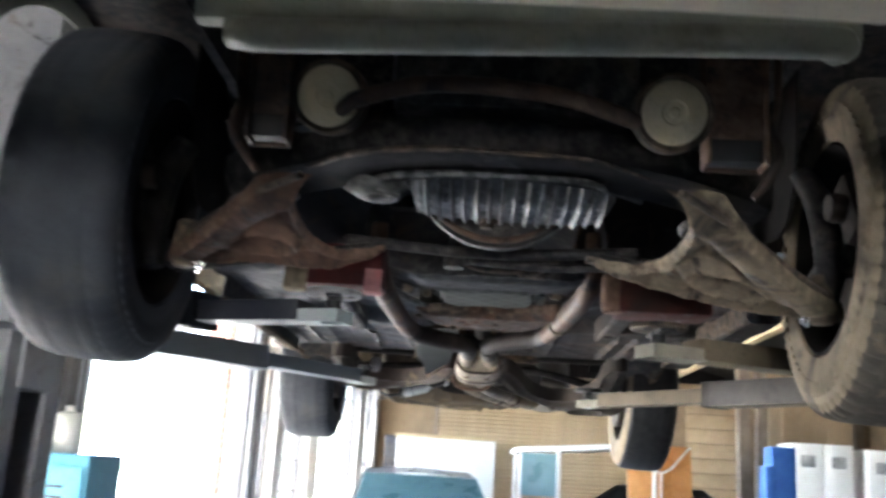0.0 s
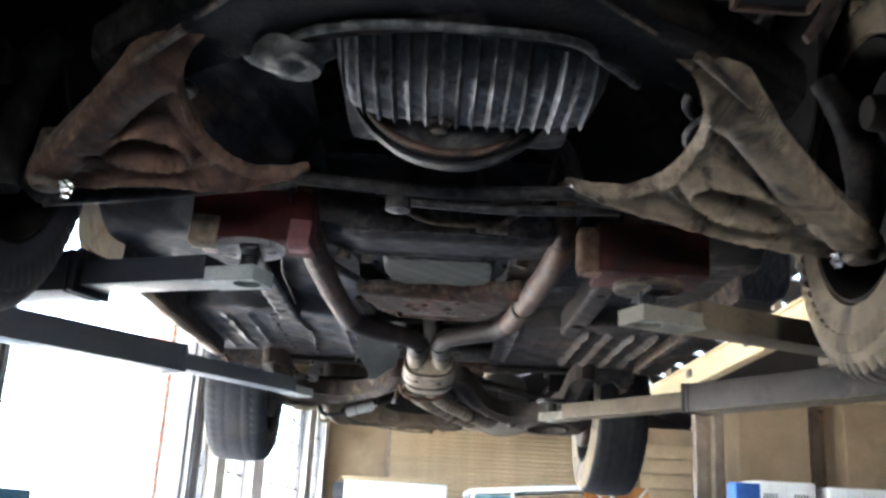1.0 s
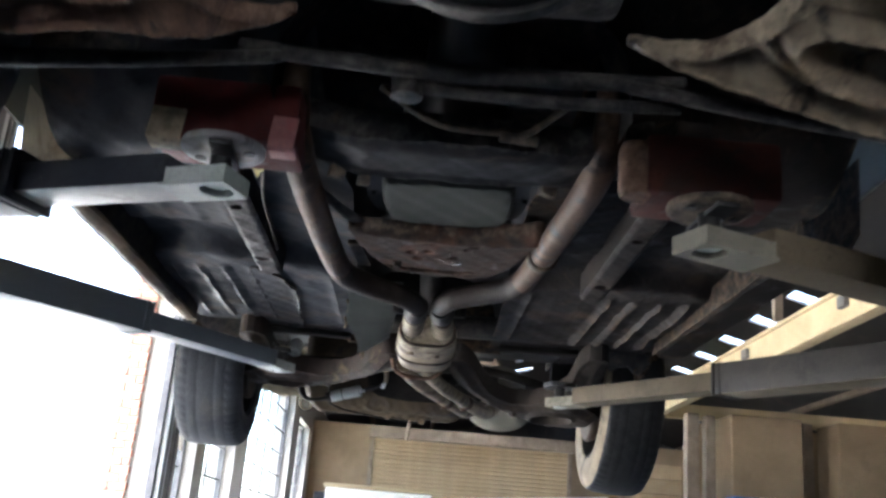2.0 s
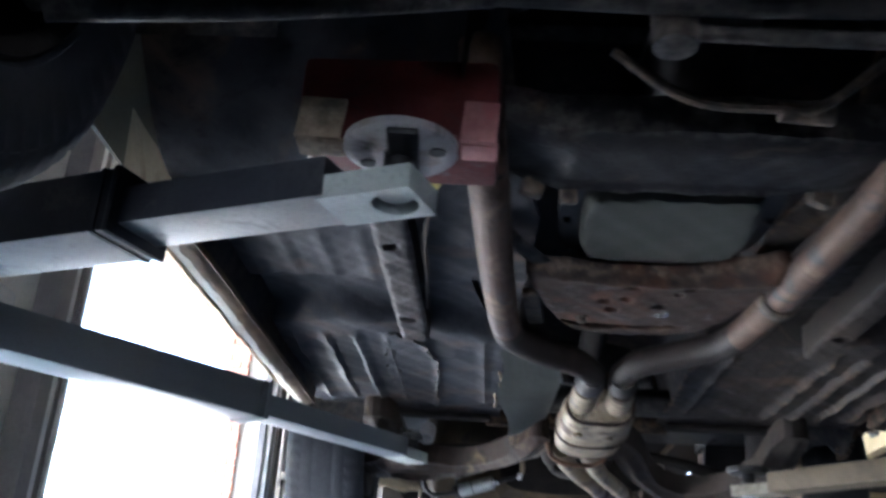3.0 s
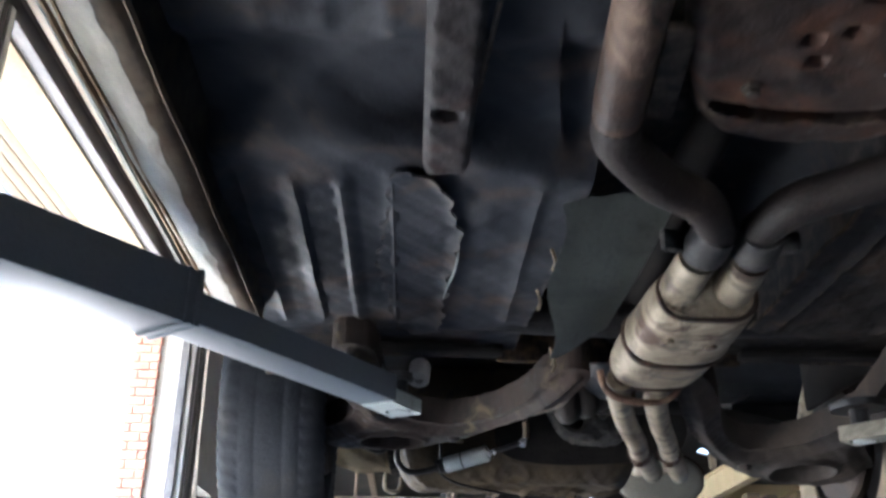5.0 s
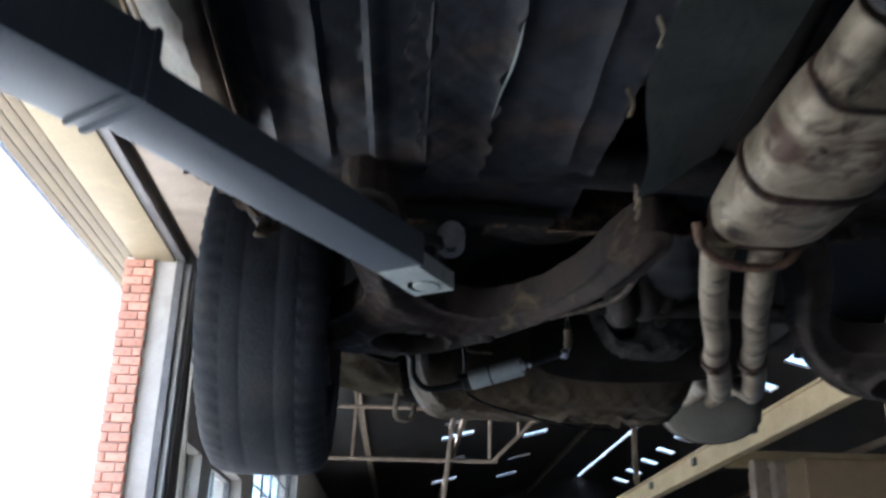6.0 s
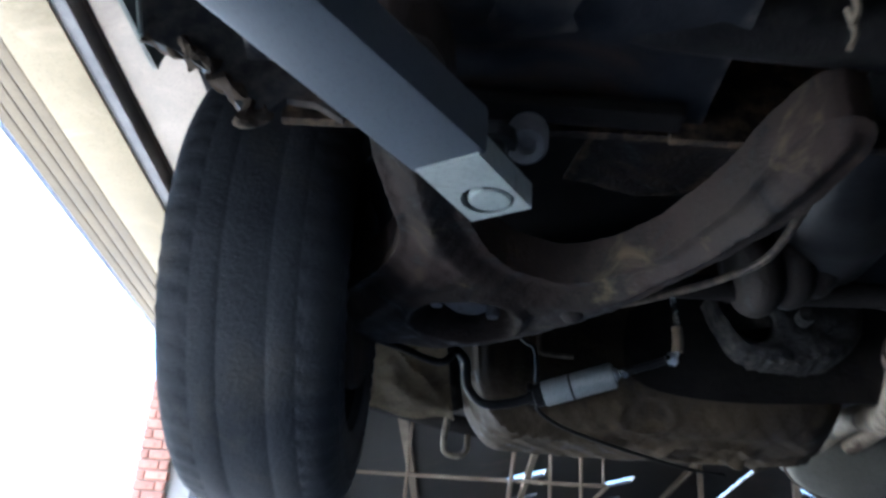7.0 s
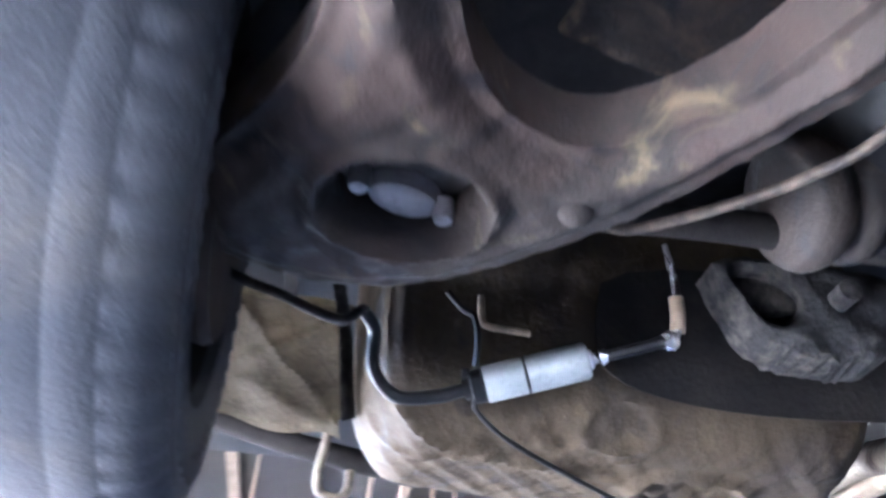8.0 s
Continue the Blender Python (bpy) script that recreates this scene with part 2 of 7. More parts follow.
PIPE_DARK = stuff("dark_pipe", (0.014, 0.0115, 0.0105), (0.028, 0.021, 0.018), 9, 0.6, 0.1, 0.5, 150, (0.06, 0.042, 0.033), 8, 0.54, 0.7, dust=(0.09, 0.066, 0.05), dust_scale=10, dust_from=0.6)
ALU = stuff("cast_aluminium", (0.085, 0.088, 0.09), (0.15, 0.155, 0.16), 20, 0.42, 0.55, 0.35, 180, (0.06, 0.056, 0.052), 26, 0.52, 0.7, grime=(0.02, 0.02, 0.021), grime_scale=30, grime_from=0.56, edge=(0.5, 0.51, 0.52))
ALU_DIRTY = stuff("oily_aluminium", (0.035, 0.038, 0.035), (0.068, 0.072, 0.066), 12, 0.45, 0.45, 0.3, 160, (0.035, 0.032, 0.03), 8, 0.5, 0.7, grime=(0.02, 0.02, 0.02), grime_scale=14, grime_from=0.57, edge=(0.24, 0.24, 0.23))
CAT_STEEL = stuff("stained_stainless", (0.16, 0.125, 0.085), (0.36, 0.31, 0.23), 11, 0.48, 0.2, 0.3, 120, (0.07, 0.042, 0.028), 11, 0.52, 0.64, grime=(0.035, 0.026, 0.02), grime_scale=8, grime_from=0.53, dust=(0.66, 0.58, 0.44), dust_scale=9, dust_from=0.58)
RED_BROWN = stuff("brown_red_dirty_paint", (0.05, 0.014, 0.011), (0.085, 0.026, 0.019), 14, 0.7, 0, 0.3, 150, (0.035, 0.018, 0.014), 9, 0.5, 0.7, grime=(0.03, 0.016, 0.014), grime_scale=16, grime_from=0.55, dust=(0.13, 0.06, 0.042), dust_scale=12, dust_from=0.6)
RED = stuff("faded_red_paint", (0.075, 0.012, 0.012), (0.115, 0.02, 0.019), 16, 0.6, 0, 0.3, 150, (0.12, 0.03, 0.028), 9, 0.5, 0.7, grime=(0.06, 0.02, 0.02), grime_scale=16, grime_from=0.56, dust=(0.36, 0.12, 0.1), dust_scale=12, dust_from=0.62)
PINK = stuff("scuffed_pink_paint", (0.28, 0.12, 0.12), (0.40, 0.2, 0.19), 30, 0.65, 0, 0.3, 150, (0.35, 0.12, 0.12), 22, 0.55, 0.68)
LIFT = stuff("pale_lift_paint", (0.34, 0.38, 0.37), (0.44, 0.48, 0.46), 9, 0.5, 0.1, 0.2, 150, (0.24, 0.24, 0.23), 10, 0.58, 0.72, grime=(0.12, 0.12, 0.115), grime_scale=16, grime_from=0.62, dust=(0.36, 0.38, 0.37), dust_scale=8, dust_from=0.56)
LIFT_TUBE = stuff("worn_lift_tube", (0.36, 0.37, 0.36), (0.50, 0.49, 0.46), 8, 0.45, 0.05, 0.2, 150, (0.18, 0.16, 0.14), 8, 0.56, 0.72, grime=(0.1, 0.095, 0.09), grime_scale=12, grime_from=0.62, dust=(0.48, 0.45, 0.4), dust_scale=5, dust_from=0.57)
LIFT_DARK = stuff("grey_lift_steel", (0.26, 0.26, 0.27), (0.36, 0.35, 0.35), 7, 0.5, 0.3, 0.25, 150, (0.2, 0.15, 0.1), 7, 0.6, 0.75, grime=(0.07, 0.065, 0.06), grime_scale=9, grime_from=0.58, dust=(0.36, 0.33, 0.29), dust_scale=5, dust_from=0.58)
# two dark tones that paint shade onto the lift arms' sides
ARM_SHADE = stuff("navy_arm_shade", (0.022, 0.025, 0.034), (0.04, 0.043, 0.052), 7, 0.5, 0, 0.2, 150, (0.09, 0.085, 0.08), 9, 0.6, 0.75)
ARM_SHADE_BROWN = stuff("brown_grey_arm_shade", (0.032, 0.029, 0.027), (0.055, 0.049, 0.043), 6, 0.55, 0, 0.2, 150, (0.02, 0.019, 0.018), 9, 0.55, 0.7, dust=(0.09, 0.078, 0.062), dust_scale=7, dust_from=0.57)
PLATE_CREAM = stuff("dusty_cream_plate", (0.20, 0.19, 0.155), (0.28, 0.26, 0.205), 9, 0.6, 0.05, 0.25, 150, (0.1, 0.088, 0.07), 10, 0.55, 0.7, dust=(0.26, 0.235, 0.18), dust_scale=9, dust_from=0.56)
ARM_BROWN = stuff("dirty_brown_arm", (0.09, 0.072, 0.048), (0.14, 0.112, 0.074), 4, 0.65, 0.0, 0.25, 150, (0.055, 0.043, 0.032), 6, 0.54, 0.75, grime=(0.03, 0.026, 0.022), grime_scale=14, grime_from=0.6)
SLATE = stuff("slate_arm_paint", (0.115, 0.132, 0.154), (0.124, 0.142, 0.164), 2, 0.42, 0.1, 0.06, 260, rough_var=0.03)
PAN_PAINT = stuff("dark_olive_pan", (0.040, 0.043, 0.037), (0.055, 0.058, 0.049), 5, 0.6, 0, 0.12, 120, (0.07, 0.066, 0.055), 9, 0.58, 0.75)
REVEAL = stuff("cream_lintel_board", (0.19, 0.15, 0.092), (0.235, 0.19, 0.12), 3, 0.7, 0, 0.15, 60, (0.3, 0.24, 0.16), 2, 0.56, 0.75)
HOUSING = stuff("grey_brown_housing", (0.19, 0.155, 0.12), (0.26, 0.215, 0.17), 3, 0.6, 0, 0.12, 60, (0.14, 0.11, 0.085), 2, 0.54, 0.75)
RUST_PLATE = stuff("rusty_plate", (0.026, 0.020, 0.018), (0.052, 0.034, 0.026), 9, 0.7, 0.1, 0.45, 170, (0.105, 0.043, 0.022), 6, 0.52, 0.68, grime=(0.016, 0.013, 0.012), grime_scale=13, grime_from=0.54, dust=(0.12, 0.085, 0.06), dust_scale=12, dust_from=0.6, edge=(0.2, 0.15, 0.11))
LIFT_BLUE = stuff("blue_lift_paint", (0.03, 0.09, 0.28), (0.05, 0.14, 0.36), 5, 0.45, 0, 0.15, 120, (0.1, 0.1, 0.12), 5, 0.62, 0.75)
RUBBER = stuff("tyre_rubber", (0.034, 0.038, 0.046), (0.06, 0.064, 0.072), 9, 0.68, 0, 0.3, 180, (0.085, 0.08, 0.07), 6, 0.52, 0.75, dust=(0.07, 0.068, 0.066), dust_scale=7, dust_from=0.56)
RUBBER_DUSTY = stuff("dusty_tyre_rubber", (0.16, 0.13, 0.09), (0.26, 0.21, 0.145), 9, 0.8, 0, 0.3, 180, (0.05, 0.046, 0.042), 8, 0.5, 0.72)
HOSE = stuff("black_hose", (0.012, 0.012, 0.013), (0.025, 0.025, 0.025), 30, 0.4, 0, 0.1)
SILL = stuff("chalky_sill_paint", (0.62, 0.57, 0.48), (0.76, 0.71, 0.62), 9, 0.55, 0, 0.3, 120, (0.34, 0.23, 0.14), 6, 0.58, 0.74, grime=(0.2, 0.14, 0.09), grime_scale=9, grime_from=0.64, dust=(0.45, 0.35, 0.24), dust_scale=5, dust_from=0.58)
SILL_BROWN = stuff("brown_dusty_sill", (0.16, 0.12, 0.082), (0.26, 0.20, 0.14), 8, 0.65, 0, 0.3, 120, (0.09, 0.062, 0.042), 6, 0.52, 0.7, grime=(0.06, 0.046, 0.035), grime_scale=8, grime_from=0.55)
SHIELD = stuff("dull_shield_sheet", (0.085, 0.092, 0.085), (0.13, 0.138, 0.128), 8, 0.5, 0.3, 0.3, 120, (0.05, 0.05, 0.046), 9, 0.54, 0.72)
SILL_RUST = stuff("rusty_seam", (0.26, 0.17, 0.1), (0.4, 0.3, 0.2), 20, 0.75, 0, 0.4, 150, (0.14, 0.09, 0.06), 12)
TRAIL_STEEL = stuff("patchy_dusty_steel", (0.024, 0.021, 0.019), (0.046, 0.036, 0.029), 9, 0.75, 0.0, 0.4, 150, (0.048, 0.034, 0.028), 4.5, 0.5, 0.62, grime=(0.012, 0.012, 0.013), grime_scale=12, grime_from=0.53, dust=(0.19, 0.15, 0.085), dust_scale=11, dust_from=0.58)
TRAIL_DARK = stuff("dark_brown_steel", (0.02, 0.017, 0.015), (0.036, 0.029, 0.024), 9, 0.7, 0.0, 0.35, 150, (0.045, 0.032, 0.024), 5, 0.5, 0.66, dust=(0.075, 0.058, 0.042), dust_scale=9, dust_from=0.57)
TREAD = stuff("dusty_tread", (0.06, 0.053, 0.045), (0.11, 0.097, 0.078), 9, 0.85, 0, 0.3, 180, (0.04, 0.036, 0.032), 12, 0.5, 0.7, dust=(0.21, 0.165, 0.11), dust_scale=14, dust_from=0.55)
MUFFLER = stuff("grey_green_muffler", (0.19, 0.18, 0.15), (0.25, 0.24, 0.2), 6, 0.45, 0.2, 0.1, 120, (0.26, 0.24, 0.19), 7, 0.58, 0.75)
TANK = stuff("dusty_tank", (0.048, 0.036, 0.022), (0.082, 0.062, 0.039), 8, 0.8, 0, 0.4, 120, (0.04, 0.032, 0.025), 6, 0.5, 0.7, grime=(0.024, 0.02, 0.017), grime_scale=10, grime_from=0.55, dust=(0.12, 0.09, 0.054), dust_scale=8, dust_from=0.56)
RAIL_DARK = stuff("dark_oily_rail", (0.022, 0.02, 0.02), (0.042, 0.034, 0.032), 9, 0.6, 0.0, 0.4, 150, (0.062, 0.034, 0.027), 8, 0.54, 0.68, grime=(0.014, 0.013, 0.013), grime_scale=14, grime_from=0.56, dust=(0.085, 0.066, 0.055), dust_scale=14, dust_from=0.62)
CRUST = stuff("crusted_grey_dirt", (0.022, 0.022, 0.023), (0.045, 0.043, 0.041), 26, 0.8, 0, 1.0, 70, (0.015, 0.014, 0.014), 20, 0.5, 0.66, dust=(0.075, 0.068, 0.057), dust_scale=30, dust_from=0.6, edge=(0.13, 0.115, 0.095))
CRUST_BROWN = stuff("crusted_brown_dirt", (0.06, 0.045, 0.033), (0.115, 0.085, 0.06), 26, 0.9, 0, 1.0, 70, (0.03, 0.025, 0.02), 20, 0.5, 0.66, dust=(0.2, 0.155, 0.11), dust_scale=24, dust_from=0.57)
# black for dark parts, and for shade put into the colour of others
MATTE_BLACK = stuff("matte_black_and_shade", (0.014, 0.013, 0.013), (0.026, 0.023, 0.021), 9, 0.85, 0, 0.3, 120, (0.04, 0.034, 0.028), 7, 0.56, 0.75, spec=0.1)
PANEL_TAN = stuff("crumpled_dusty_panel", (0.13, 0.112, 0.085), (0.19, 0.16, 0.115), 9, 0.8, 0, 0.6, 90, (0.045, 0.038, 0.031), 8, 0.52, 0.68, dust=(0.25, 0.21, 0.15), dust_scale=12, dust_from=0.58, edge=(0.28, 0.24, 0.17))
CREAM = stuff("cream_plastic", (0.56, 0.48, 0.32), (0.66, 0.58, 0.42), 20, 0.5, 0, 0.1, 150, (0.42, 0.36, 0.26), 14, 0.55, 0.75)
CHROME = stuff("bright_zinc", (0.72, 0.74, 0.76), (0.82, 0.84, 0.86), 20, 0.28, 0.9, 0.1, 150, (0.4, 0.4, 0.4), 14, 0.6, 0.75)
PUMP = stuff("zinc_pump_case", (0.42, 0.455, 0.445), (0.51, 0.54, 0.52), 20, 0.38, 0.35, 0.06, 150, (0.45, 0.48, 0.48), 14, 0.62, 0.8)
BODY = stuff("grey_green_body_paint", (0.22, 0.23, 0.20), (0.28, 0.29, 0.25), 5, 0.4, 0, 0.1, 120, (0.16, 0.14, 0.11), 5, 0.55, 0.75)
BUMPER = stuff("pale_bumper", (0.5, 0.46, 0.38), (0.6, 0.56, 0.47), 6, 0.5, 0, 0.15, 120, (0.3, 0.26, 0.2), 5, 0.55, 0.75)
YELLOW = stuff("yellow_tag", (0.62, 0.5, 0.12), (0.72, 0.62, 0.25), 30, 0.5, 0, 0.1)
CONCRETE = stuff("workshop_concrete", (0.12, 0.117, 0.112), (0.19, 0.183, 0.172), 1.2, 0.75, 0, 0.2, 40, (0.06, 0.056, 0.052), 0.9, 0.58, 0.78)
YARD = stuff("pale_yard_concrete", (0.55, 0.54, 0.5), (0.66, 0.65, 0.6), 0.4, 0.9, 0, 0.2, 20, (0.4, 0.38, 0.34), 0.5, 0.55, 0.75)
WALL = stuff("tan_plaster", (0.22, 0.155, 0.092), (0.29, 0.21, 0.13), 1.5, 0.85, 0, 0.15, 60, (0.17, 0.12, 0.075), 1.3, 0.55, 0.75)
WALL_GREY = stuff("grey_plaster", (0.36, 0.33, 0.3), (0.44, 0.41, 0.37), 1.6, 0.85, 0, 0.15, 60, (0.27, 0.24, 0.21), 1.5, 0.55, 0.75)
ROOF = stuff("dark_roof_sheet", (0.022, 0.021, 0.022), (0.04, 0.037, 0.036), 1.5, 0.7, 0, 0.1, 40, (0.06, 0.048, 0.04), 1.2)
BEAM = stuff("cream_beam_paint", (0.42, 0.32, 0.18), (0.52, 0.41, 0.25), 2, 0.6, 0, 0.12, 60, (0.4, 0.31, 0.2), 1.6, 0.58, 0.75)
TRUSS = stuff("brown_steel", (0.20, 0.15, 0.11), (0.3, 0.24, 0.18), 4, 0.6, 0.1, 0.2, 60)
FRAME_DARK = stuff("dark_door_frame", (0.09, 0.085, 0.085), (0.15, 0.14, 0.135), 4, 0.55, 0.1, 0.15, 60)
TRACK = stuff("galvanised_track", (0.42, 0.43, 0.43), (0.55, 0.56, 0.55), 6, 0.45, 0.5, 0.1, 60)
SLAT = stuff("tan_shutter_slat", (0.37, 0.265, 0.155), (0.45, 0.335, 0.205), 3, 0.6, 0.1, 0.1, 60, (0.36, 0.28, 0.18), 2, 0.55, 0.75, random_tint=0.05)
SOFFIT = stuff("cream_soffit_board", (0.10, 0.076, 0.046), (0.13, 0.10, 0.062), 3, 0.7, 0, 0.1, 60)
BRICK = stuff("red_brick", (0.44, 0.20, 0.14), (0.54, 0.28, 0.20), 6, 0.85, 0, 0.3, 120, (0.28, 0.11, 0.08), 9, 0.5, 0.7, random_tint=0.18)
MORTAR = stuff("mortar", (0.5, 0.46, 0.4), (0.58, 0.54, 0.48), 10, 0.9, 0, 0.3, 120)
WHITE = stuff("white_enamel", (0.74, 0.72, 0.66), (0.8, 0.78, 0.73), 4, 0.45, 0, 0.08, 80, (0.6, 0.55, 0.47), 3, 0.6, 0.8)
ORANGE = stuff("orange_vinyl", (0.55, 0.24, 0.07), (0.66, 0.32, 0.12), 6, 0.5, 0, 0.15, 80, (0.42, 0.17, 0.05), 5, 0.55, 0.75)
TEAL = stuff("teal_car_paint", (0.10, 0.2, 0.21), (0.15, 0.27, 0.28), 3, 0.3, 0, 0.03, 80, coat=0.6)
SILVER = stuff("pale_grey_car_paint", (0.34, 0.36, 0.37), (0.44, 0.46, 0.47), 3, 0.3, 0, 0.03, 80, coat=0.6)
LOCKER_BLUE = stuff("light_blue_enamel", (0.09, 0.30, 0.42), (0.14, 0.38, 0.5), 4, 0.45, 0, 0.08, 80, (0.25, 0.3, 0.32), 5, 0.6, 0.75)
DARK_STUFF = stuff("dark_plastic", (0.02, 0.02, 0.025), (0.05, 0.05, 0.055), 8, 0.55, 0, 0.15)
LEAF = stuff("hedge_leaf", (0.06, 0.1, 0.03), (0.11, 0.15, 0.05), 6, 0.7, 0, 0.1, 60)
SIGN_RED = stuff("red_plastic", (0.5, 0.03, 0.03), (0.58, 0.06, 0.05), 8, 0.45, 0, 0.05)
PANE = glass("window_pane")

# ---- the workshop ----
XL, WT, TOP, YB, XR, YF = -2.4, 0.34, 4.36, 24.0, 14.6, -7.0
YE = 38.0  # far gable of the hall
XRIDGE, EAVE, PITCH = 6.12, 4.30, 0.27
ZO = 4.1  # top of the door openings


def slab(name, boxes, material, label, category="wall", kind="structure", bevel=0.0):
    bm = bmesh.new()
    for c, s in boxes:
        box(bm, c, s, bevel=bevel)
    return tagged(part(name, bm, material, smooth=False), label, category, kind=kind)


def span(x0, x1, y0, y1, z0, z1):
    return ((x0 + x1) / 2, (y0 + y1) / 2, (z0 + z1) / 2), (x1 - x0, y1 - y0, z1 - z0)


bm = bmesh.new()
box(bm, (0, 0, -0.13), (900, 900, 0.2))
tagged(part("ground", bm, YARD, smooth=False), "pale sunlit concrete yard outside the workshop", "ground", kind="structure")
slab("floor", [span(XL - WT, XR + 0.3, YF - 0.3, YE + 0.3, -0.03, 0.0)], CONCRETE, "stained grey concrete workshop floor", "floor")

# west wall: low unseen opening added for side light, tall roller door opening, then windows
OPEN = [(2.6, 4.8, 0.0, 1.3), (5.67, 9.75, 0.0, ZO), (10.75, 11.6, 0.6, 2.8), (12.1, 14.0, 0.6, 2.9), (14.9, 20.0, 0.6, 4.0), (21.0, 23.2, 0.6, 3.6)]
pieces, y = [], YF
for a, b, z0, z1 in OPEN:
    pieces.append(span(XL - WT, XL, y, a, 0, TOP))
    pieces.append(span(XL - WT, XL, a, b, z1, TOP))
    if z0 > 0:
        pieces.append(span(XL - WT, XL, a, b, 0, z0))
    y = b
pieces.append(span(XL - WT, XL, y, YE, 0, TOP))
slab("wall_west", pieces, WALL_GREY, "grey-brown plastered wall with a tall door opening and an added low light opening")
slab("wall_north", [span(XL - WT, XR + 0.3, YB, YB + 0.3, 0, 3.9)], WALL, "tan plastered cross wall with a roller shutter")
slab("wall_east", [span(XR, XR + 0.3, YF, YE, 0, TOP)], WALL, "tan plastered side wall of the workshop")
# south wall with the entrance behind the camera
slab("wall_south", [span(XL - WT, -1.4, YF - 0.3, YF, 0, TOP), span(1.4, XR + 0.3, YF - 0.3, YF, 0, TOP), span(-1.4, 1.4, YF - 0.3, YF, 2.6, TOP)], WALL, "tan plastered wall with an entrance")

# gabled roof: sheets with rows of skylight holes on both slopes
def roof_z(x):
    return EAVE + PITCH * (min(x, 2 * XRIDGE - x) + 2.74)


def sloped(bm, x0, x1, y0, y1, dz, h):
    """A slab that follows the roof, dz above its underside."""
    box(bm, ((x0 + x1) / 2, (y0 + y1) / 2, dz + h / 2), (x1 - x0, y1 - y0, h))
    for v in bm.verts:
        if not v.tag:
            v.co.z += roof_z(v.co.x)
            v.tag = True


holes = []
for x0, x1, rows in ((0.36, 1.06, (19.35, 21.3, 22.8, 26.1, 29.6)), (2.45, 3.05, (21.7, 23.6, 25.1, 28.6, 31.8)), (7.15, 7.65, (16.0, 17.9, 19.95, 22.0, 24.0, 26.1, 28.2, 30.2, 32.2, 34.3, 36.3))):
    for n, yy in enumerate(rows):
        holes.append((x0, x1, yy, yy + (0.28 if n in (1, 3) and x0 < 7 else 0.55)))
strips = sorted({XL - WT, XRIDGE - 0.05, XRIDGE + 0.05, XR + 0.3, *[h[0] for h in holes], *[h[1] for h in holes]})
bm = bmesh.new()
for a, b in zip(strips, strips[1:]):
    if abs((a + b) / 2 - XRIDGE) < 0.04:
        sloped(bm, a, b, YF - 0.3, 14.0, 0, 0.06)
        continue
    y = YF - 0.3
    for h in sorted((h for h in holes if h[0] <= a + 1e-6 and h[1] >= b - 1e-6), key=lambda q: q[2]):
        sloped(bm, a, b, y, h[2], 0, 0.06)
        y = h[3]
    sloped(bm, a, b, y, YE + 0.3, 0, 0.06)
tagged(part("ceiling", bm, ROOF, smooth=False), "dark roof sheeting of the hall", "ceiling", kind="structure")
for h in holes + [(XRIDGE - 0.05, XRIDGE, 14.0, YE)]:
    bm = bmesh.new()
    sloped(bm, h[0] - 0.03, h[1] + 0.03, h[2] - 0.03, h[3] + 0.03, 0.066, 0.012)
    ob = tagged(part("skylight", bm, PANE, smooth=False), "clear sheet skylight let into the dark roof", "skylight", "skylights in the roof", "structure")
    ob.visible_shadow = False

# gable ends above the eaves
for n, y in enumerate((YF - 0.3, YE)):
    bm = bmesh.new()
    vs = [bm.verts.new(p) for p in ((XL - WT, y, TOP if n == 0 else 0), (XR + 0.3, y, TOP if n == 0 else 0), (XR + 0.3, y, EAVE), (XRIDGE, y, roof_z(XRIDGE)), (XL - WT, y, EAVE))]
    bm.faces.new(vs)
    ex = bmesh.ops.extrude_face_region(bm, geom=list(bm.faces))
    bmesh.ops.translate(bm, verts=[v for v in ex["geom"] if isinstance(v, bmesh.types.BMVert)], vec=(0, 0.3, 0))
    tagged(part("gable_wall", bm, ROOF, smooth=False), "dark sheeted gable wall of the hall", "wall", "gable walls", "structure")

# purlins along the roof and hanging pipe frame
for x in (-1.2, 0.72, 4.2, 8.2, 10.5, 12.8):
    bm = bmesh.new()
    sloped(bm, x - 0.05, x + 0.05, YF, YE, -0.14, 0.13)
    tagged(part("purlin", bm, TRUSS), "brown steel purlin under the dark roof", "purlin", "purlins under the roof", "structure")
rack = thing("pipe_frame", "thin brown steel pipe frame hanging from the roof", "pipe frame", at=(0, 12, TOP))
for a, b, r in (((-1.7, 12, 3.40), (0.98, 12, 3.40), 0.02), ((-1.7, 12, 2.87), (0.5, 12, 2.87), 0.02), ((-0.98, 12, 2.88), (-0.92, 12, 4.8), 0.017),
                ((0.42, 12, 2.9), (0.44, 12, 5.15), 0.02), ((0.72, 12, 3.15), (0.74, 12, 5.2), 0.02), ((0.94, 12, 3.42), (0.94, 12, 5.28), 0.015), ((0.98, 12, 3.40), (0.44, 12, 2.86), 0.022), ((-0.05, 12, 2.4), (0.2, 12, 5.05), 0.024)):
    bm = bmesh.new()
    tube(bm, [a, b], r, 8, sharp=True)
    ob = part("rod", bm, TRUSS, rack)
    ob.location = -rack.location

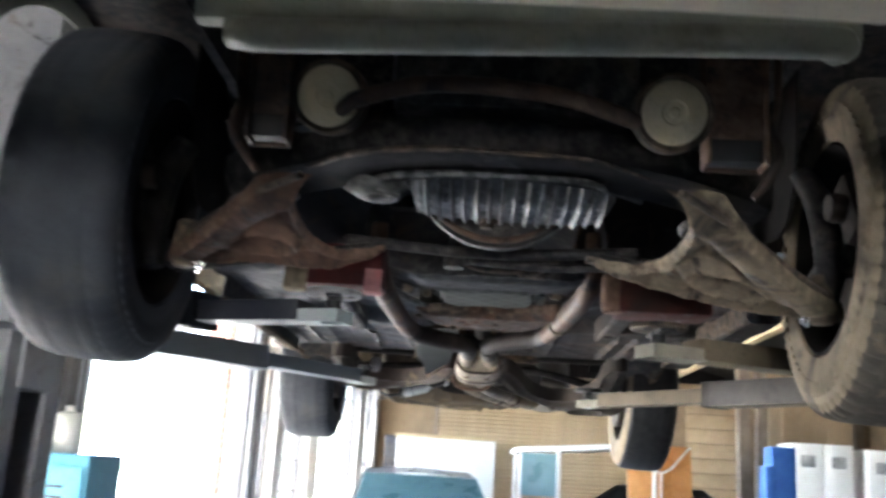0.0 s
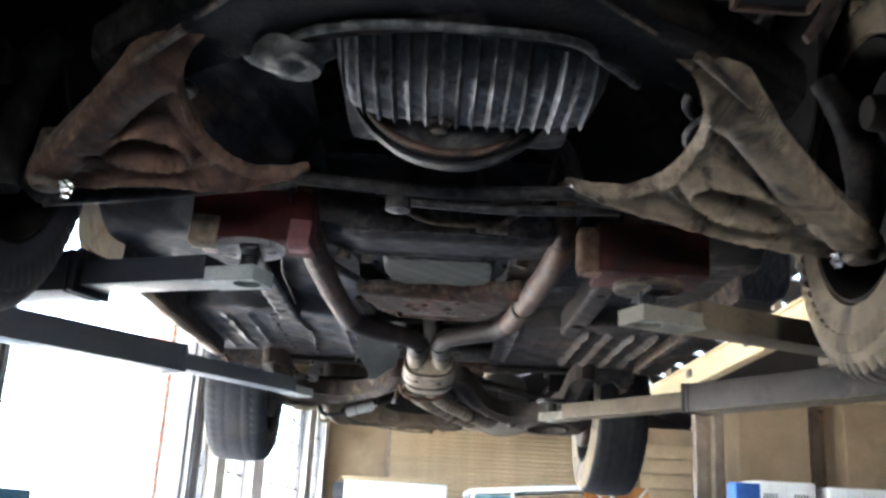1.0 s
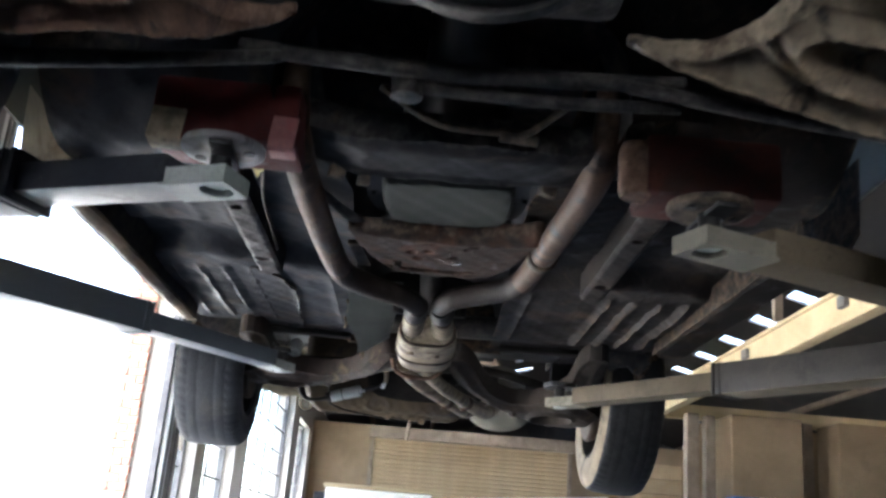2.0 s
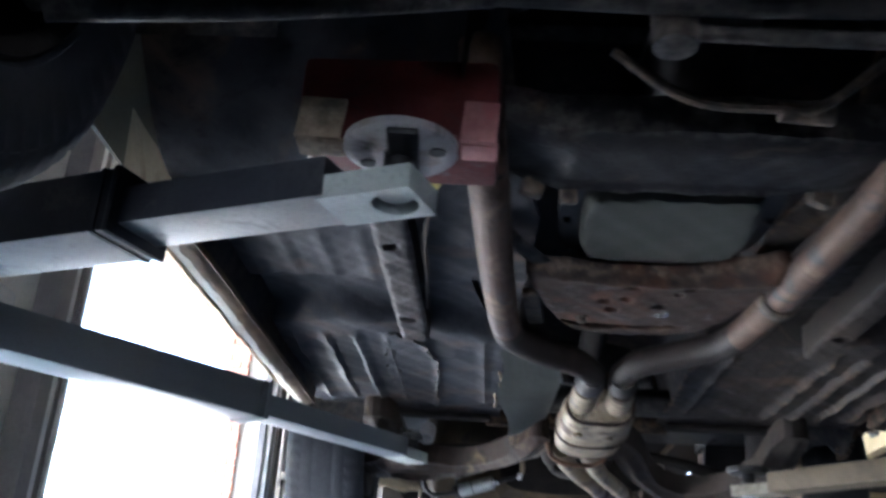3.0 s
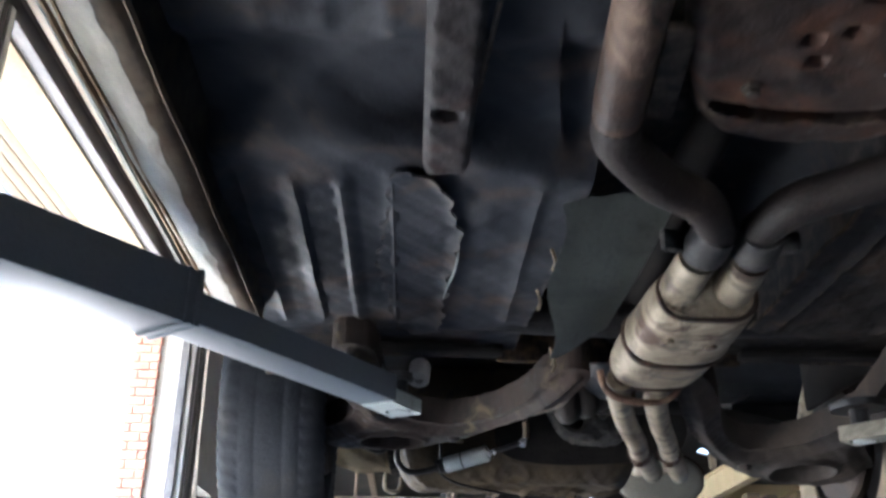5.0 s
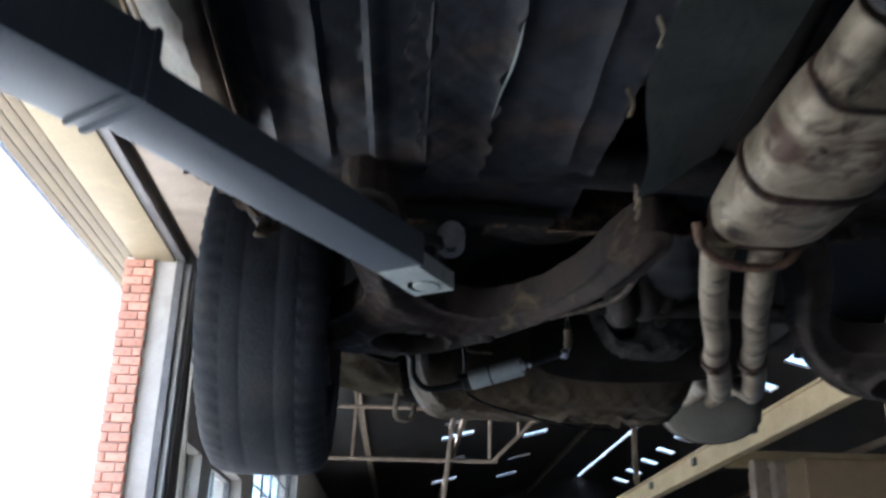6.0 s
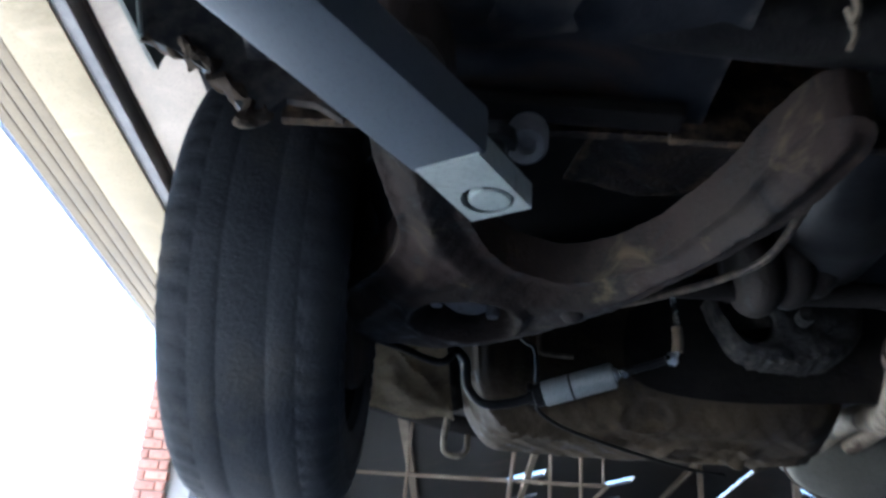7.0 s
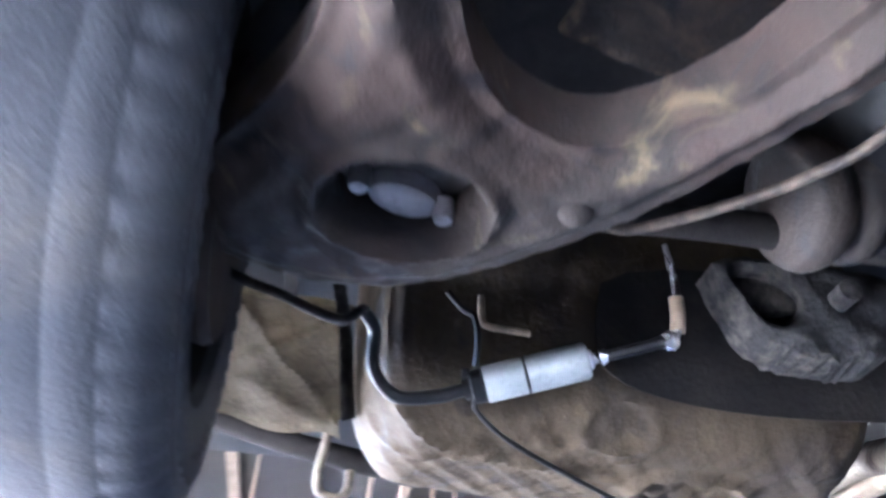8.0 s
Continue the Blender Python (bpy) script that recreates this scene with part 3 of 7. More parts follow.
beam = thing("crane_beam", "cream painted steel runway beam with dark bracket holes", "beam", at=(3.5, 12, 3.25))
bm = bmesh.new()
box(bm, (0, 0, 0.145), (0.05, 15.5, 0.26))
box(bm, (0, 0, 0.285), (0.14, 15.5, 0.03), bevel=0.004)
box(bm, (0, 0, 0.005), (0.14, 15.5, 0.03), bevel=0.004)
part("web", bm, BEAM, beam)
for k in range(6):
    bm = bmesh.new()
    box(bm, (-0.045, -6.2 + 2.3 * k, 0.18), (0.05, 0.14, 0.1), bevel=0.005)
    part("bracket", bm, FRAME_DARK, beam, "small dark bracket")
for k in range(4):
    bm = bmesh.new()
    box(bm, (3.5, 5.2 + 4.4 * k, (3.6 + 5.98) / 2), (0.08, 0.08, 5.98 - 3.6))
    tagged(part("beam_hanger", bm, TRUSS), "brown steel hanger of the crane beam", "hanger", "hangers of the crane beam", "structure")

# door frames: dark steel header, galvanised tracks and flat trims at both jambs
for y0, y1 in ((5.67, 9.75),):
    bm = bmesh.new()
    box(bm, (XL + 0.035, (y0 + y1) / 2, ZO + 0.06), (0.07, y1 - y0 + 0.3, 0.12), bevel=0.004)
    tagged(part("door_header", bm, FRAME_DARK), "dark steel header over a roller door opening", "door frame", "roller door headers", "structure")
    for yy, s in ((y0, -1), (y1, 1)):
        for k, (dx, dy, w, mat_) in enumerate(((0.03, 0.03, 0.05, FRAME_DARK), (0.05, 0.11, 0.045, TRACK), (0.05, 0.18, 0.04, FRAME_DARK), (0.05, 0.24, 0.05, TRACK), (0.06, 0.36, 0.12, FRAME_DARK))):
            bm = bmesh.new()
            box(bm, (XL + dx, yy + s * dy, ZO / 2), (2 * dx, w, ZO), bevel=0.003)
            tagged(part("door_track", bm, mat_), "upright steel track beside a roller door opening", "door track", "roller door tracks", "structure")

bm = bmesh.new()
box(bm, (XL - WT / 2, (5.67 + 9.75) / 2, ZO - 0.011), (WT - 0.01, 9.75 - 5.67 - 0.01, 0.02), bevel=0.003)
tagged(part("lintel_board", bm, REVEAL), "brown board under the lintel of the door opening", "trim", kind="structure")

bm = bmesh.new()
box(bm, (XL + 0.46, (5.67 + 9.75) / 2, 4.25), (0.66, 9.75 - 5.67 + 0.5, 0.17), bevel=0.012)
box(bm, (XL + 0.82, (5.67 + 9.75) / 2, 4.24), (0.05, 9.75 - 5.67 + 0.5, 0.19), bevel=0.006)
tagged(part("shutter_box", bm, HOUSING), "grey-brown shutter housing above the door opening", "shutter box", kind="structure")

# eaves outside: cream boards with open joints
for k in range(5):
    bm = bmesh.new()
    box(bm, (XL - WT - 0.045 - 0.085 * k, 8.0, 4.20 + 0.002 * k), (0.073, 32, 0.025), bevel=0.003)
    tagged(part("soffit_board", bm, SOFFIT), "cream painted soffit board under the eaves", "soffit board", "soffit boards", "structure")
bm = bmesh.new()
box(bm, (XL - WT - 0.455, 8.0, 4.24), (0.03, 32, 0.12), bevel=0.004)
tagged(part("fascia", bm, WHITE), "white painted fascia along the eaves", "fascia", kind="structure")

# windows of the west wall
for n, (a, b, z0, z1) in enumerate(OPEN[2:], 1):
    win = thing("window_%d" % n, "steel framed window with thin slanted glazing bars", "window", "west windows", "structure", (XL - 0.17, (a + b) / 2, z0))
    bm = bmesh.new()
    w, h = b - a, z1 - z0
    for c, s in (((0, 0, 0.025), (0.08, w, 0.05)), ((0, 0, h - 0.025), (0.08, w, 0.05)), ((0, -w / 2 + 0.025, h / 2), (0.08, 0.05, h)), ((0, w / 2 - 0.025, h / 2), (0.08, 0.05, h))):
        box(bm, c, s)
    part("window_frame", bm, FRAME_DARK, win, smooth=False)
    for k in range(1, int(h / 0.42)):
        bm = bmesh.new()
        box(bm, (0, 0, k * 0.42), (0.03, w - 0.1, 0.022))
        part("glazing_bar", bm, FRAME_DARK, win, smooth=False)
    for k in range(1, int(w / 0.95)):
        bm = bmesh.new()
        box(bm, (0, -w / 2 + k * 0.95, h / 2), (0.04, 0.03, h - 0.1))
        part("mullion", bm, FRAME_DARK, win, smooth=False)
    bm = bmesh.new()
    box(bm, (0, 0, h / 2), (0.006, w - 0.1, h - 0.1))
    pane = part("pane", bm, PANE, win, smooth=False)
    pane.visible_shadow = False

# tan roller shutter in the end wall
shutter = thing("door_1", "closed tan roller shutter with horizontal slats", "roller shutter", kind="structure", at=(1.5, YB, 0))
bm = bmesh.new()
for c, s in (((-2.42, -0.06, 1.85), (0.1, 0.1, 3.7)), ((2.42, -0.06, 1.85), (0.1, 0.1, 3.7)), ((0, -0.16, 3.72), (5.0, 0.3, 0.28))):
    box(bm, c, s, bevel=0.01)
part("guide", bm, TRUSS, shutter)
bm = bmesh.new()
prof = [(-0.0, 0.0), (-0.022, 0.012), (-0.03, 0.05), (-0.022, 0.088), (0.0, 0.1)]
for (y0, z0), (y1, z1) in zip(prof, prof[1:]):
    bm.faces.new([bm.verts.new(p) for p in ((-2.38, y0, z0), (2.38, y0, z0), (2.38, y1, z1), (-2.38, y1, z1))])
bmesh.ops.remove_doubles(bm, verts=bm.verts, dist=0.0005)
slat = part("slat", bm, SLAT, shutter)
slat.location = (0, -0.03, 0.02)
for k in range(1, 36):
    ob = slat.copy()
    scene.collection.objects.link(ob)
    ob.location = (0, -0.03, 0.02 + 0.1 * k)

# boarded wall beside the shutter, post, piers and cabinets along the far right
for k in range(9):
    bm = bmesh.new()
    box(bm, (6.0, YB - 0.05, 0.45 + 0.36 * k), (1.35, 0.05, 0.33), bevel=0.008)
    tagged(part("wall_board", bm, SLAT), "wide tan board on the end wall", "wall board", "boards on the end wall", "structure")
for x0, x1, y0, y1, z1, m_, lab in ((4.42, 5.42, 13.7, 14.4, 3.3, WALL, "broad tan plastered pier"), (5.92, 7.0, 13.7, 14.4, 3.3, WALL, "broad tan plastered pier"), (6.9, 7.3, YB - 0.5, YB, 3.9, WALL, "tan plastered pier by the end wall"),
                                   (3.86, 4.04, 13.9, 14.1, 3.3, TRUSS, "brown steel post by the piers"), (4.16, 4.30, 14.0, 14.2, 3.3, TRUSS, "brown steel post by the piers"), (5.56, 5.70, 14.0, 14.2, 3.3, TRUSS, "brown steel post by the piers")):
    slab("pier", [span(x0, x1, y0, y1, 0, z1)], m_, lab, "pier", bevel=0.02)
slab("partition", [span(4.2, XR, 14.9, 15.05, 0, 3.3)], WALL, "tan partition behind the piers", "wall")
slab("lintel", [span(3.75, XR, 14.45, 14.63, 3.3, 3.5)], BEAM, "tan lintel above the partition", "lintel")


def cabinet(x, y, w, d, h, lab, vent=False):
    c = thing("cabinet", lab, "cabinet", "metal cabinets by the piers", at=(x, y, 0))
    b = bmesh.new()
    box(b, (0, 0, h / 2), (w, d, h), bevel=0.012)
    part("body", b, WHITE, c)
    for s in (-1, 1):
        b = bmesh.new()
        box(b, (s * w / 4, -d / 2 - 0.008, h / 2 + 0.02), (w / 2 - 0.02, 0.016, h - 0.12), bevel=0.004)
        door = part("door", b, WHITE, c)
        b = bmesh.new()
        tube(b, [(s * 0.05, -d / 2 - 0.02, h * 0.5), (s * 0.05, -d / 2 - 0.045, h * 0.52), (s * 0.05, -d / 2 - 0.045, h * 0.6), (s * 0.05, -d / 2 - 0.02, h * 0.62)], 0.006, 8, 3)
        part("handle", b, DARK_STUFF, door, "dark bow handle")
        if vent:
            for k in range(5):
                b = bmesh.new()
                box(b, (s * w / 4 - 0.06 + 0.03 * k, -d / 2 - 0.018, h - 0.18), (0.012, 0.008, 0.12))
                part("vent_slot", b, DARK_STUFF, door)
    return c


cabinet(3.62, 10.2, 0.62, 0.5, 1.93, "tan-white metal cabinet with a small vent grille", True)
cabinet(4.40, 10.2, 0.7, 0.5, 1.90, "tan-white metal cabinet with a small vent grille", True)
cabinet(5.3, 10.4, 0.8, 0.5, 1.62, "grey-white low metal cabinet beside a pier")

# ---- two-post lift ----
ZA = 1.766  # underside of the lift arms


def square_tube(b, p, q, w, h, z):
    """A bar from p to q (x, y) with its underside at z."""
    p, q = Vector((*p, 0)), Vector((*q, 0))
    d = q - p
    box(b, ((p.x + q.x) / 2, (p.y + q.y) / 2, z + h / 2), (d.length, w, h), rot(0, 0, math.degrees(math.atan2(d.y, d.x))), 0.006)
    return b


lift = thing("car_lift", "two-post car lift with pale worn telescopic arms under the car", "car lift", at=(CX, 2.55, 0))


def lift_part(name, b, m, parent=lift, label=""):
    ob = part(name, b, m, parent, label)
    if parent is lift:
        ob.matrix_parent_inverse = Matrix.Translation(-lift.location)
    return ob


for s, xc in ((-1, -1.40), (1, 1.44)):
    b = bmesh.new()
    outline = [(0, -0.17), (0, 0.17), (-0.2, 0.17), (-0.2, 0.08), (-0.18, 0.08), (-0.18, 0.15), (-0.02, 0.15), (-0.02, -0.15), (-0.18, -0.15), (-0.18, -0.08), (-0.2, -0.08), (-0.2, -0.17)]
    f = b.faces.new([b.verts.new((xc + s * dx, 2.55 + dy, 0.02)) for dx, dy in outline])
    ex = bmesh.ops.extrude_face_region(b, geom=[f])
    bmesh.ops.translate(b, verts=[v for v in ex["geom"] if isinstance(v, bmesh.types.BMVert)], vec=(0, 0, 3.0))
    lift_part("column", b, LIFT_DARK, lift, "grey painted steel lift column")
    b = bmesh.new()
    box(b, (xc, 2.55, 0.01), (0.5, 0.5, 0.02), bevel=0.004)
    lift_part("base_plate", b, LIFT_DARK)
    b = bmesh.new()
    box(b, (xc - s * 0.13, 2.55, 2.05), (0.16, 0.2, 0.9), bevel=0.01)
    box(b, (xc - s * 0.2, 2.55, ZA + 0.06), (0.12, 0.62, 0.16), bevel=0.01)
    lift_part("carriage", b, LIFT_DARK)


def shade_sides(ob, paint):
    """Puts shade into the colour of every face of a tube but its underside."""
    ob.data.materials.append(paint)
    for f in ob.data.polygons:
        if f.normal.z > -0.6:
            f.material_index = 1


def lift_arm(root, step, neck, tip, hole, w0, w1, wp, tube_mat, outer_label="grey worn outer tube of a lift arm", height=0.06, dark=False, outer_mat=None, slim=False, z=ZA, plate_mat=None, pad_r=0.028):
    """An arm: thick outer tube, thinner inner tube that slides in it, an end plate with a hole, and a pad on a pin."""
    r, st, nk, tp = (Vector((*p, 0)) for p in (root, step, neck, tip))
    d = (tp - nk).normalized()
    b = bmesh.new()
    square_tube(b, root, step, w0, height + 0.022, z - 0.012)
    outer = lift_part("arm", b, outer_mat or LIFT_DARK, lift, outer_label)
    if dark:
        shade_sides(outer, ARM_SHADE if dark is True else ARM_SHADE_BROWN)
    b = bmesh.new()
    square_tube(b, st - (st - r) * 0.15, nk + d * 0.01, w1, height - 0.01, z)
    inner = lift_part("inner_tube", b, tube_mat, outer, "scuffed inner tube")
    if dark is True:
        shade_sides(inner, ARM_SHADE)
    # collar at the step
    b = bmesh.new()
    e = (st - r).normalized()
    square_tube(b, st - e * 0.007, st + e * 0.004, w0 + 0.008, height + 0.028, z - 0.015)
    square_tube(b, st - e * 0.024, st - e * 0.018, w0 + 0.006, height + 0.026, z - 0.0145)
    lift_part("collar", b, ARM_SHADE if dark is True else ARM_SHADE_BROWN if dark else (outer_mat or LIFT_DARK), outer)
    # end plate
    side = Vector((-d.y, d.x, 0))
    hv = Vector((*hole, 0))
    b = bmesh.new()
    corners = [nk + side * wp / 2, tp + side * wp / 2, tp - side * wp / 2, nk - side * wp / 2]
    ring = [hv + (d * math.cos(a) + side * math.sin(a)) * 0.026 for a in [2 * math.pi * k / 32 for k in range(32)]]
    loops = []
    for pts in (corners, ring):
        vs = [b.verts.new(p + Vector((0, 0, z - 0.002))) for p in pts]
        loops += [b.edges.new((vs[i], vs[(i + 1) % len(vs)])) for i in range(len(vs))]
    bmesh.ops.triangle_fill(b, use_beauty=True, edges=loops)
    ex = bmesh.ops.extrude_face_region(b, geom=list(b.faces))
    bmesh.ops.translate(b, verts=[v for v in ex["geom"] if isinstance(v, bmesh.types.BMVert)], vec=(0, 0, 0.028))
    lift_part("end_plate", b, plate_mat or LIFT, outer, "cream dusty end plate with a round hole" if plate_mat else "pale green-white end plate with a round hole")
    # pin and pad
    b = bmesh.new()
    t = Matrix.Translation((hv.x, hv.y, z + 0.012))
    lathe(b, [(0.0, 0), (0.0245, 0.0), (0.0245, 0.016), (0.0175, 0.018)] + [(0.0175 - 0.0012 * (k % 2), 0.02 + 0.004 * k) for k in range(7)] + [(0.0175, 0.0465), (0, 0.0465)], t, 28)
    lift_part("pin", b, HOSE, outer, "dark threaded pin of the pad")
    b = bmesh.new()
    lathe(b, [(0.0, 0.0), (0.0185, 0.0), (0.0205, 0.002), (0.0205, 0.008), (0, 0.008)], Matrix.Translation((hv.x - side.x * 0.003, hv.y - side.y * 0.003, z + (-0.004 if slim else 0.006))), 28)
    lift_part("pin_end", b, LIFT, outer, "pale end of the pin in the plate's hole")
    if slim:
        b = bmesh.new()
        lathe(b, [(0.0, 0), (pad_r - 0.002, 0.0), (pad_r, 0.004), (pad_r, 0.014), (0.0, 0.014)], Matrix.Translation((hv.x, hv.y, z + 0.058)), 28)
        lift_part("pad", b, HOSE, outer, "small black rubber pad")
        return outer
    b = bmesh.new()
    box(b, (hv.x + 0.004, hv.y, z + 0.0535), (0.034, 0.126, 0.008), rot(0, 0, 4), 0.003)
    lift_part("strap", b, HOSE, outer, "black strap across the pad")
    b = bmesh.new()
    t = Matrix.Translation((hv.x, hv.y, z + 0.058))
    lathe(b, [(0.0, 0.0), (0.05, 0.0), (0.059, 0.001), (0.0625, 0.004), (0.0625, 0.013), (0.0, 0.013)], t, 44)
    lift_part("pad", b, DIRTY_STEEL if plate_mat else LIFT_DARK, outer, "dirty round lifting pad with two holes" if plate_mat else "pale round lifting pad with two holes")
    for k in (-1, 1):
        b = bmesh.new()
        t = Matrix.Translation(hv + d * 0.042 * k + side * 0.006 + Vector((0, 0, z + 0.0565)))
        lathe(b, [(0.0, 0), (0.009, 0.0), (0.009, 0.003), (0, 0.003)], t, 18)
        lift_part("pad_hole", b, HOSE, outer)
    return outer


lift_arm((-1.2, 2.41), (-0.645, 2.205), (-0.392, 2.110), (-0.288, 2.071), (-0.318, 2.082), 0.10, 0.078, 0.072, LIFT_TUBE, "outer tube of a lift arm, sides shaded dark, pale underneath", dark=True)
lift_arm((-1.2, 2.62), (-0.74, 3.215), (-0.465, 3.635), (-0.411, 3.728), (-0.426, 3.700), 0.10, 0.078, 0.066, SLATE, "slate painted outer tube of a lift arm", outer_mat=SLATE, slim=True)
lift_arm((1.24, 2.42), (0.84, 2.245), (0.50, 2.085), (0.376, 2.030), (0.410, 2.043), 0.10, 0.078, 0.076, ARM_BROWN, "dirty brown outer tube of a lift arm", outer_mat=ARM_BROWN, z=1.722, plate_mat=PLATE_CREAM)
lift_arm((1.24, 2.52), (0.812, 3.185), (0.515, 3.61), (0.435, 3.705), (0.455, 3.682), 0.10, 0.078, 0.066, ARM_BROWN, "outer tube of a lift arm, sides shaded dark, brown underneath", outer_mat=ARM_BROWN, slim=True, dark="outer", z=1.722, plate_mat=PLATE_CREAM, pad_r=0.052)

# ---- the car on the lift ----
car = thing("car", "old rear-drive saloon with a dirty underside, raised on the lift", "car", at=(CX, 2.9, 1.85))


def cp(name, b, m, parent=None, label="", smooth=True):
    ob = part(name, b, m, parent or car, label, smooth)
    if parent is None:
        ob.matrix_parent_inverse = Matrix.Translation(-car.location)
    return ob


def bumps(X, Y, s, seed=0.0):
    """A little unevenness of old sheet metal."""
    return 0.0015 * np.sin(X * 61 * s + seed) * np.sin(Y * 47 * s + 1.3 * seed) + 0.001 * np.sin(X * 133 * s + 2) * np.cos(Y * 118 * s + seed)


# floor pans with their pressed ribs
for s in (-1, 1):
    def pan_height(X, Y, S, s=s):
        U = (X - CX) * s
        z = 1.926 + 0.26 * (1 - ramp(Y, 1.94, 2.36)) - 0.020 * ramp(Y, 2.93 + 0.05 * np.sin(U * 9), 2.985 + 0.05 * np.sin(U * 9))
        back = ramp(Y, 2.99, 3.05) * (1 - ramp(Y, 3.54, 3.62))
        front = ramp(Y, 2.50, 2.56) * (1 - ramp(Y, 2.72, 2.80))
        rib = np.clip(np.cos((U - 0.650) * 2 * math.pi / 0.066) * 1.9 - 0.95, 0, 1)
        back = back * np.where(U > 0.44, 1.0, np.where(np.abs(U - 0.262) < 0.02, 0.7, 0.12))
        z = z - rib * ((0.0085 if s < 0 else 0.014) * back + 0.004 * front * (U > 0.42))
        z = z + 0.022 * ramp(Y, 2.73, 2.80) * (1 - ramp(Y, 2.90 + 0.05 * np.sin(U * 9), 2.975 + 0.05 * np.sin(U * 9)))
        z = z + 0.012 * ramp(Y, 3.60, 3.66)
        dent = 0.010 * np.exp(-((U - 0.47) / 0.1) ** 2 - ((Y - 2.38) / 0.07) ** 2)
        return z + dent + bumps(X, Y, 1.0, s) + bumps(X, Y, 0.31, s + 3) * 2

    b = bmesh.new()
    x0, x1 = sorted((CX + s * 0.16, CX + s * 0.71))
    poly = [(CX + s * u, v) for u, v in ((0.262, 1.95), (0.70, 1.95), (0.70, 3.70), (0.60, 3.80), (0.215, 3.80), (0.19, 3.05), (0.17, 2.45), (0.20, 2.3))]
    pressing(b, lambda X, Y: outside(poly, X, Y), pan_height, (x0 - 0.01, x1 + 0.01, 1.94, 3.81), 0.0085, 0.004)
    cp("floor_pan", b, UNDERSEAL if s < 0 else UNDERSEAL_BROWN, label="ribbed floor pan with dark underseal" if s < 0 else "ribbed floor pan under brown dust")

    # chassis rail along the floor, rusty, with its holes
    def rail_height(X, Y, S, s=s):
        U = (X - CX) * s
        edge = np.clip(1 + S / 0.010, 0, 1)
        hole = np.exp(-(((U - 0.387) / 0.014) ** 4 + ((Y - 2.815) / 0.009) ** 4)) + np.exp(-(((U - 0.39) / 0.009) ** 4 + ((Y - 2.47) / 0.009) ** 4))
        return 1.874 + 0.006 * edge ** 2 + 0.018 * hole + bumps(X, Y, 1.4, 7) + 0.02 * (1 - ramp(Y, 2.12, 2.3))

    b = bmesh.new()
    x0, x1 = sorted((CX + s * 0.358, CX + s * 0.414))
    poly = [(x0, 2.1), (x1, 2.1), (x1, 2.93), (x1 - 0.006, 2.955), (x0 + 0.006, 2.955), (x0, 2.93)]
    pressing(b, lambda X, Y: outside(poly, X, Y), rail_height, (x0 - 0.01, x1 + 0.01, 2.09, 2.97), 0.005, 0.055)
    cp("chassis_rail", b, RAIL_DARK if s < 0 else TRAIL_DARK, label="brown rusty chassis rail with slots" if s < 0 else "dirty chassis rail with slots")

    # sill: pale outer box section, brown underseal on its inner half, hanging seams
    def sweep_sill(prof, m_, name, label, wob=0.0, seed=0.0):
        b = bmesh.new()
        rows = []
        for k in range(81):
            yy = 2.40 + (3.50 - 2.40) * k / 80
            row = []
            for n, (u, z) in enumerate(prof):
                w = wob * noise.noise(Vector((yy * 9, seed, 0))) + wob * 0.6 * noise.noise(Vector((yy * 31, seed, 4))) if n == len(prof) - 1 or n == len(prof) - 2 else 0.0
                row.append(b.verts.new((CX + s * (u + w + 0.0015 * math.sin(yy * 13)), yy, z + 0.0016 * math.sin(yy * 27 + u * 40) + 0.0012 * noise.noise(Vector((yy * 20, u * 30, seed))))))
            rows.append(row)
        for p, q in zip(rows, rows[1:]):
            for j in range(len(prof) - 1):
                b.faces.new((p[j], p[j + 1], q[j + 1], q[j]))
        bmesh.ops.solidify(b, geom=list(b.faces), thickness=0.002)
        return cp(name, b, m_, label=label)

    if s < 0:
        sweep_sill([(0.684, 1.872), (0.686, 1.867), (0.700, 1.864), (0.710, 1.8645), (0.724, 1.868), (0.738, 1.877), (0.750, 1.888), (0.761, 1.897), (0.766, 1.900), (0.769, 1.908), (0.782, 1.914), (0.788, 1.928), (0.792, 1.96), (0.797, 2.06)], SILL, "sill", "chalky pale sill with rust stains")
        sweep_sill([(0.684, 1.868), (0.689, 1.8625), (0.697, 1.8605), (0.705, 1.8605), (0.711, 1.8615), (0.7125, 1.8635)], SILL_BROWN, "underseal_strip", "brown flaking underseal on the inner half of the sill", 0.008, 3.0)
        sweep_sill([(0.672, 1.94), (0.680, 1.915), (0.6835, 1.870)], UNDERSEAL, "sill_inner_wall", "dark inner wall of the sill")
    else:
        sweep_sill([(0.680, 1.935), (0.684, 1.880), (0.695, 1.870), (0.735, 1.869), (0.772, 1.873), (0.790, 1.90), (0.797, 2.06)], UNDERSEAL_BROWN, "sill", "brown dusty sill")
    for u, z, w, h in ((0.681, 1.872, 0.002, 0.012), (0.768, 1.908, 0.003, 0.010), (0.787, 1.925, 0.003, 0.012)) if s < 0 else ((0.680, 1.882, 0.004, 0.012),):
        b = bmesh.new()
        prev = None
        for k in range(121):
            yy = 2.42 + 1.07 * k / 120
            dz = 0.0022 * noise.noise(Vector((yy * 17, u * 60, 0))) + 0.0016 * noise.noise(Vector((yy * 60, u * 60, 2)))
            row = [b.verts.new((CX + s * (u + du + 0.0012 * math.sin(yy * 21)), yy, zz)) for du, zz in ((-w / 2, z), (-w / 2, z - h + dz), (w / 2, z - h + dz), (w / 2, z))]
            if prev:
                for j in range(4):
                    b.faces.new((prev[j], prev[(j + 1) % 4], row[(j + 1) % 4], row[j]))
            prev = row
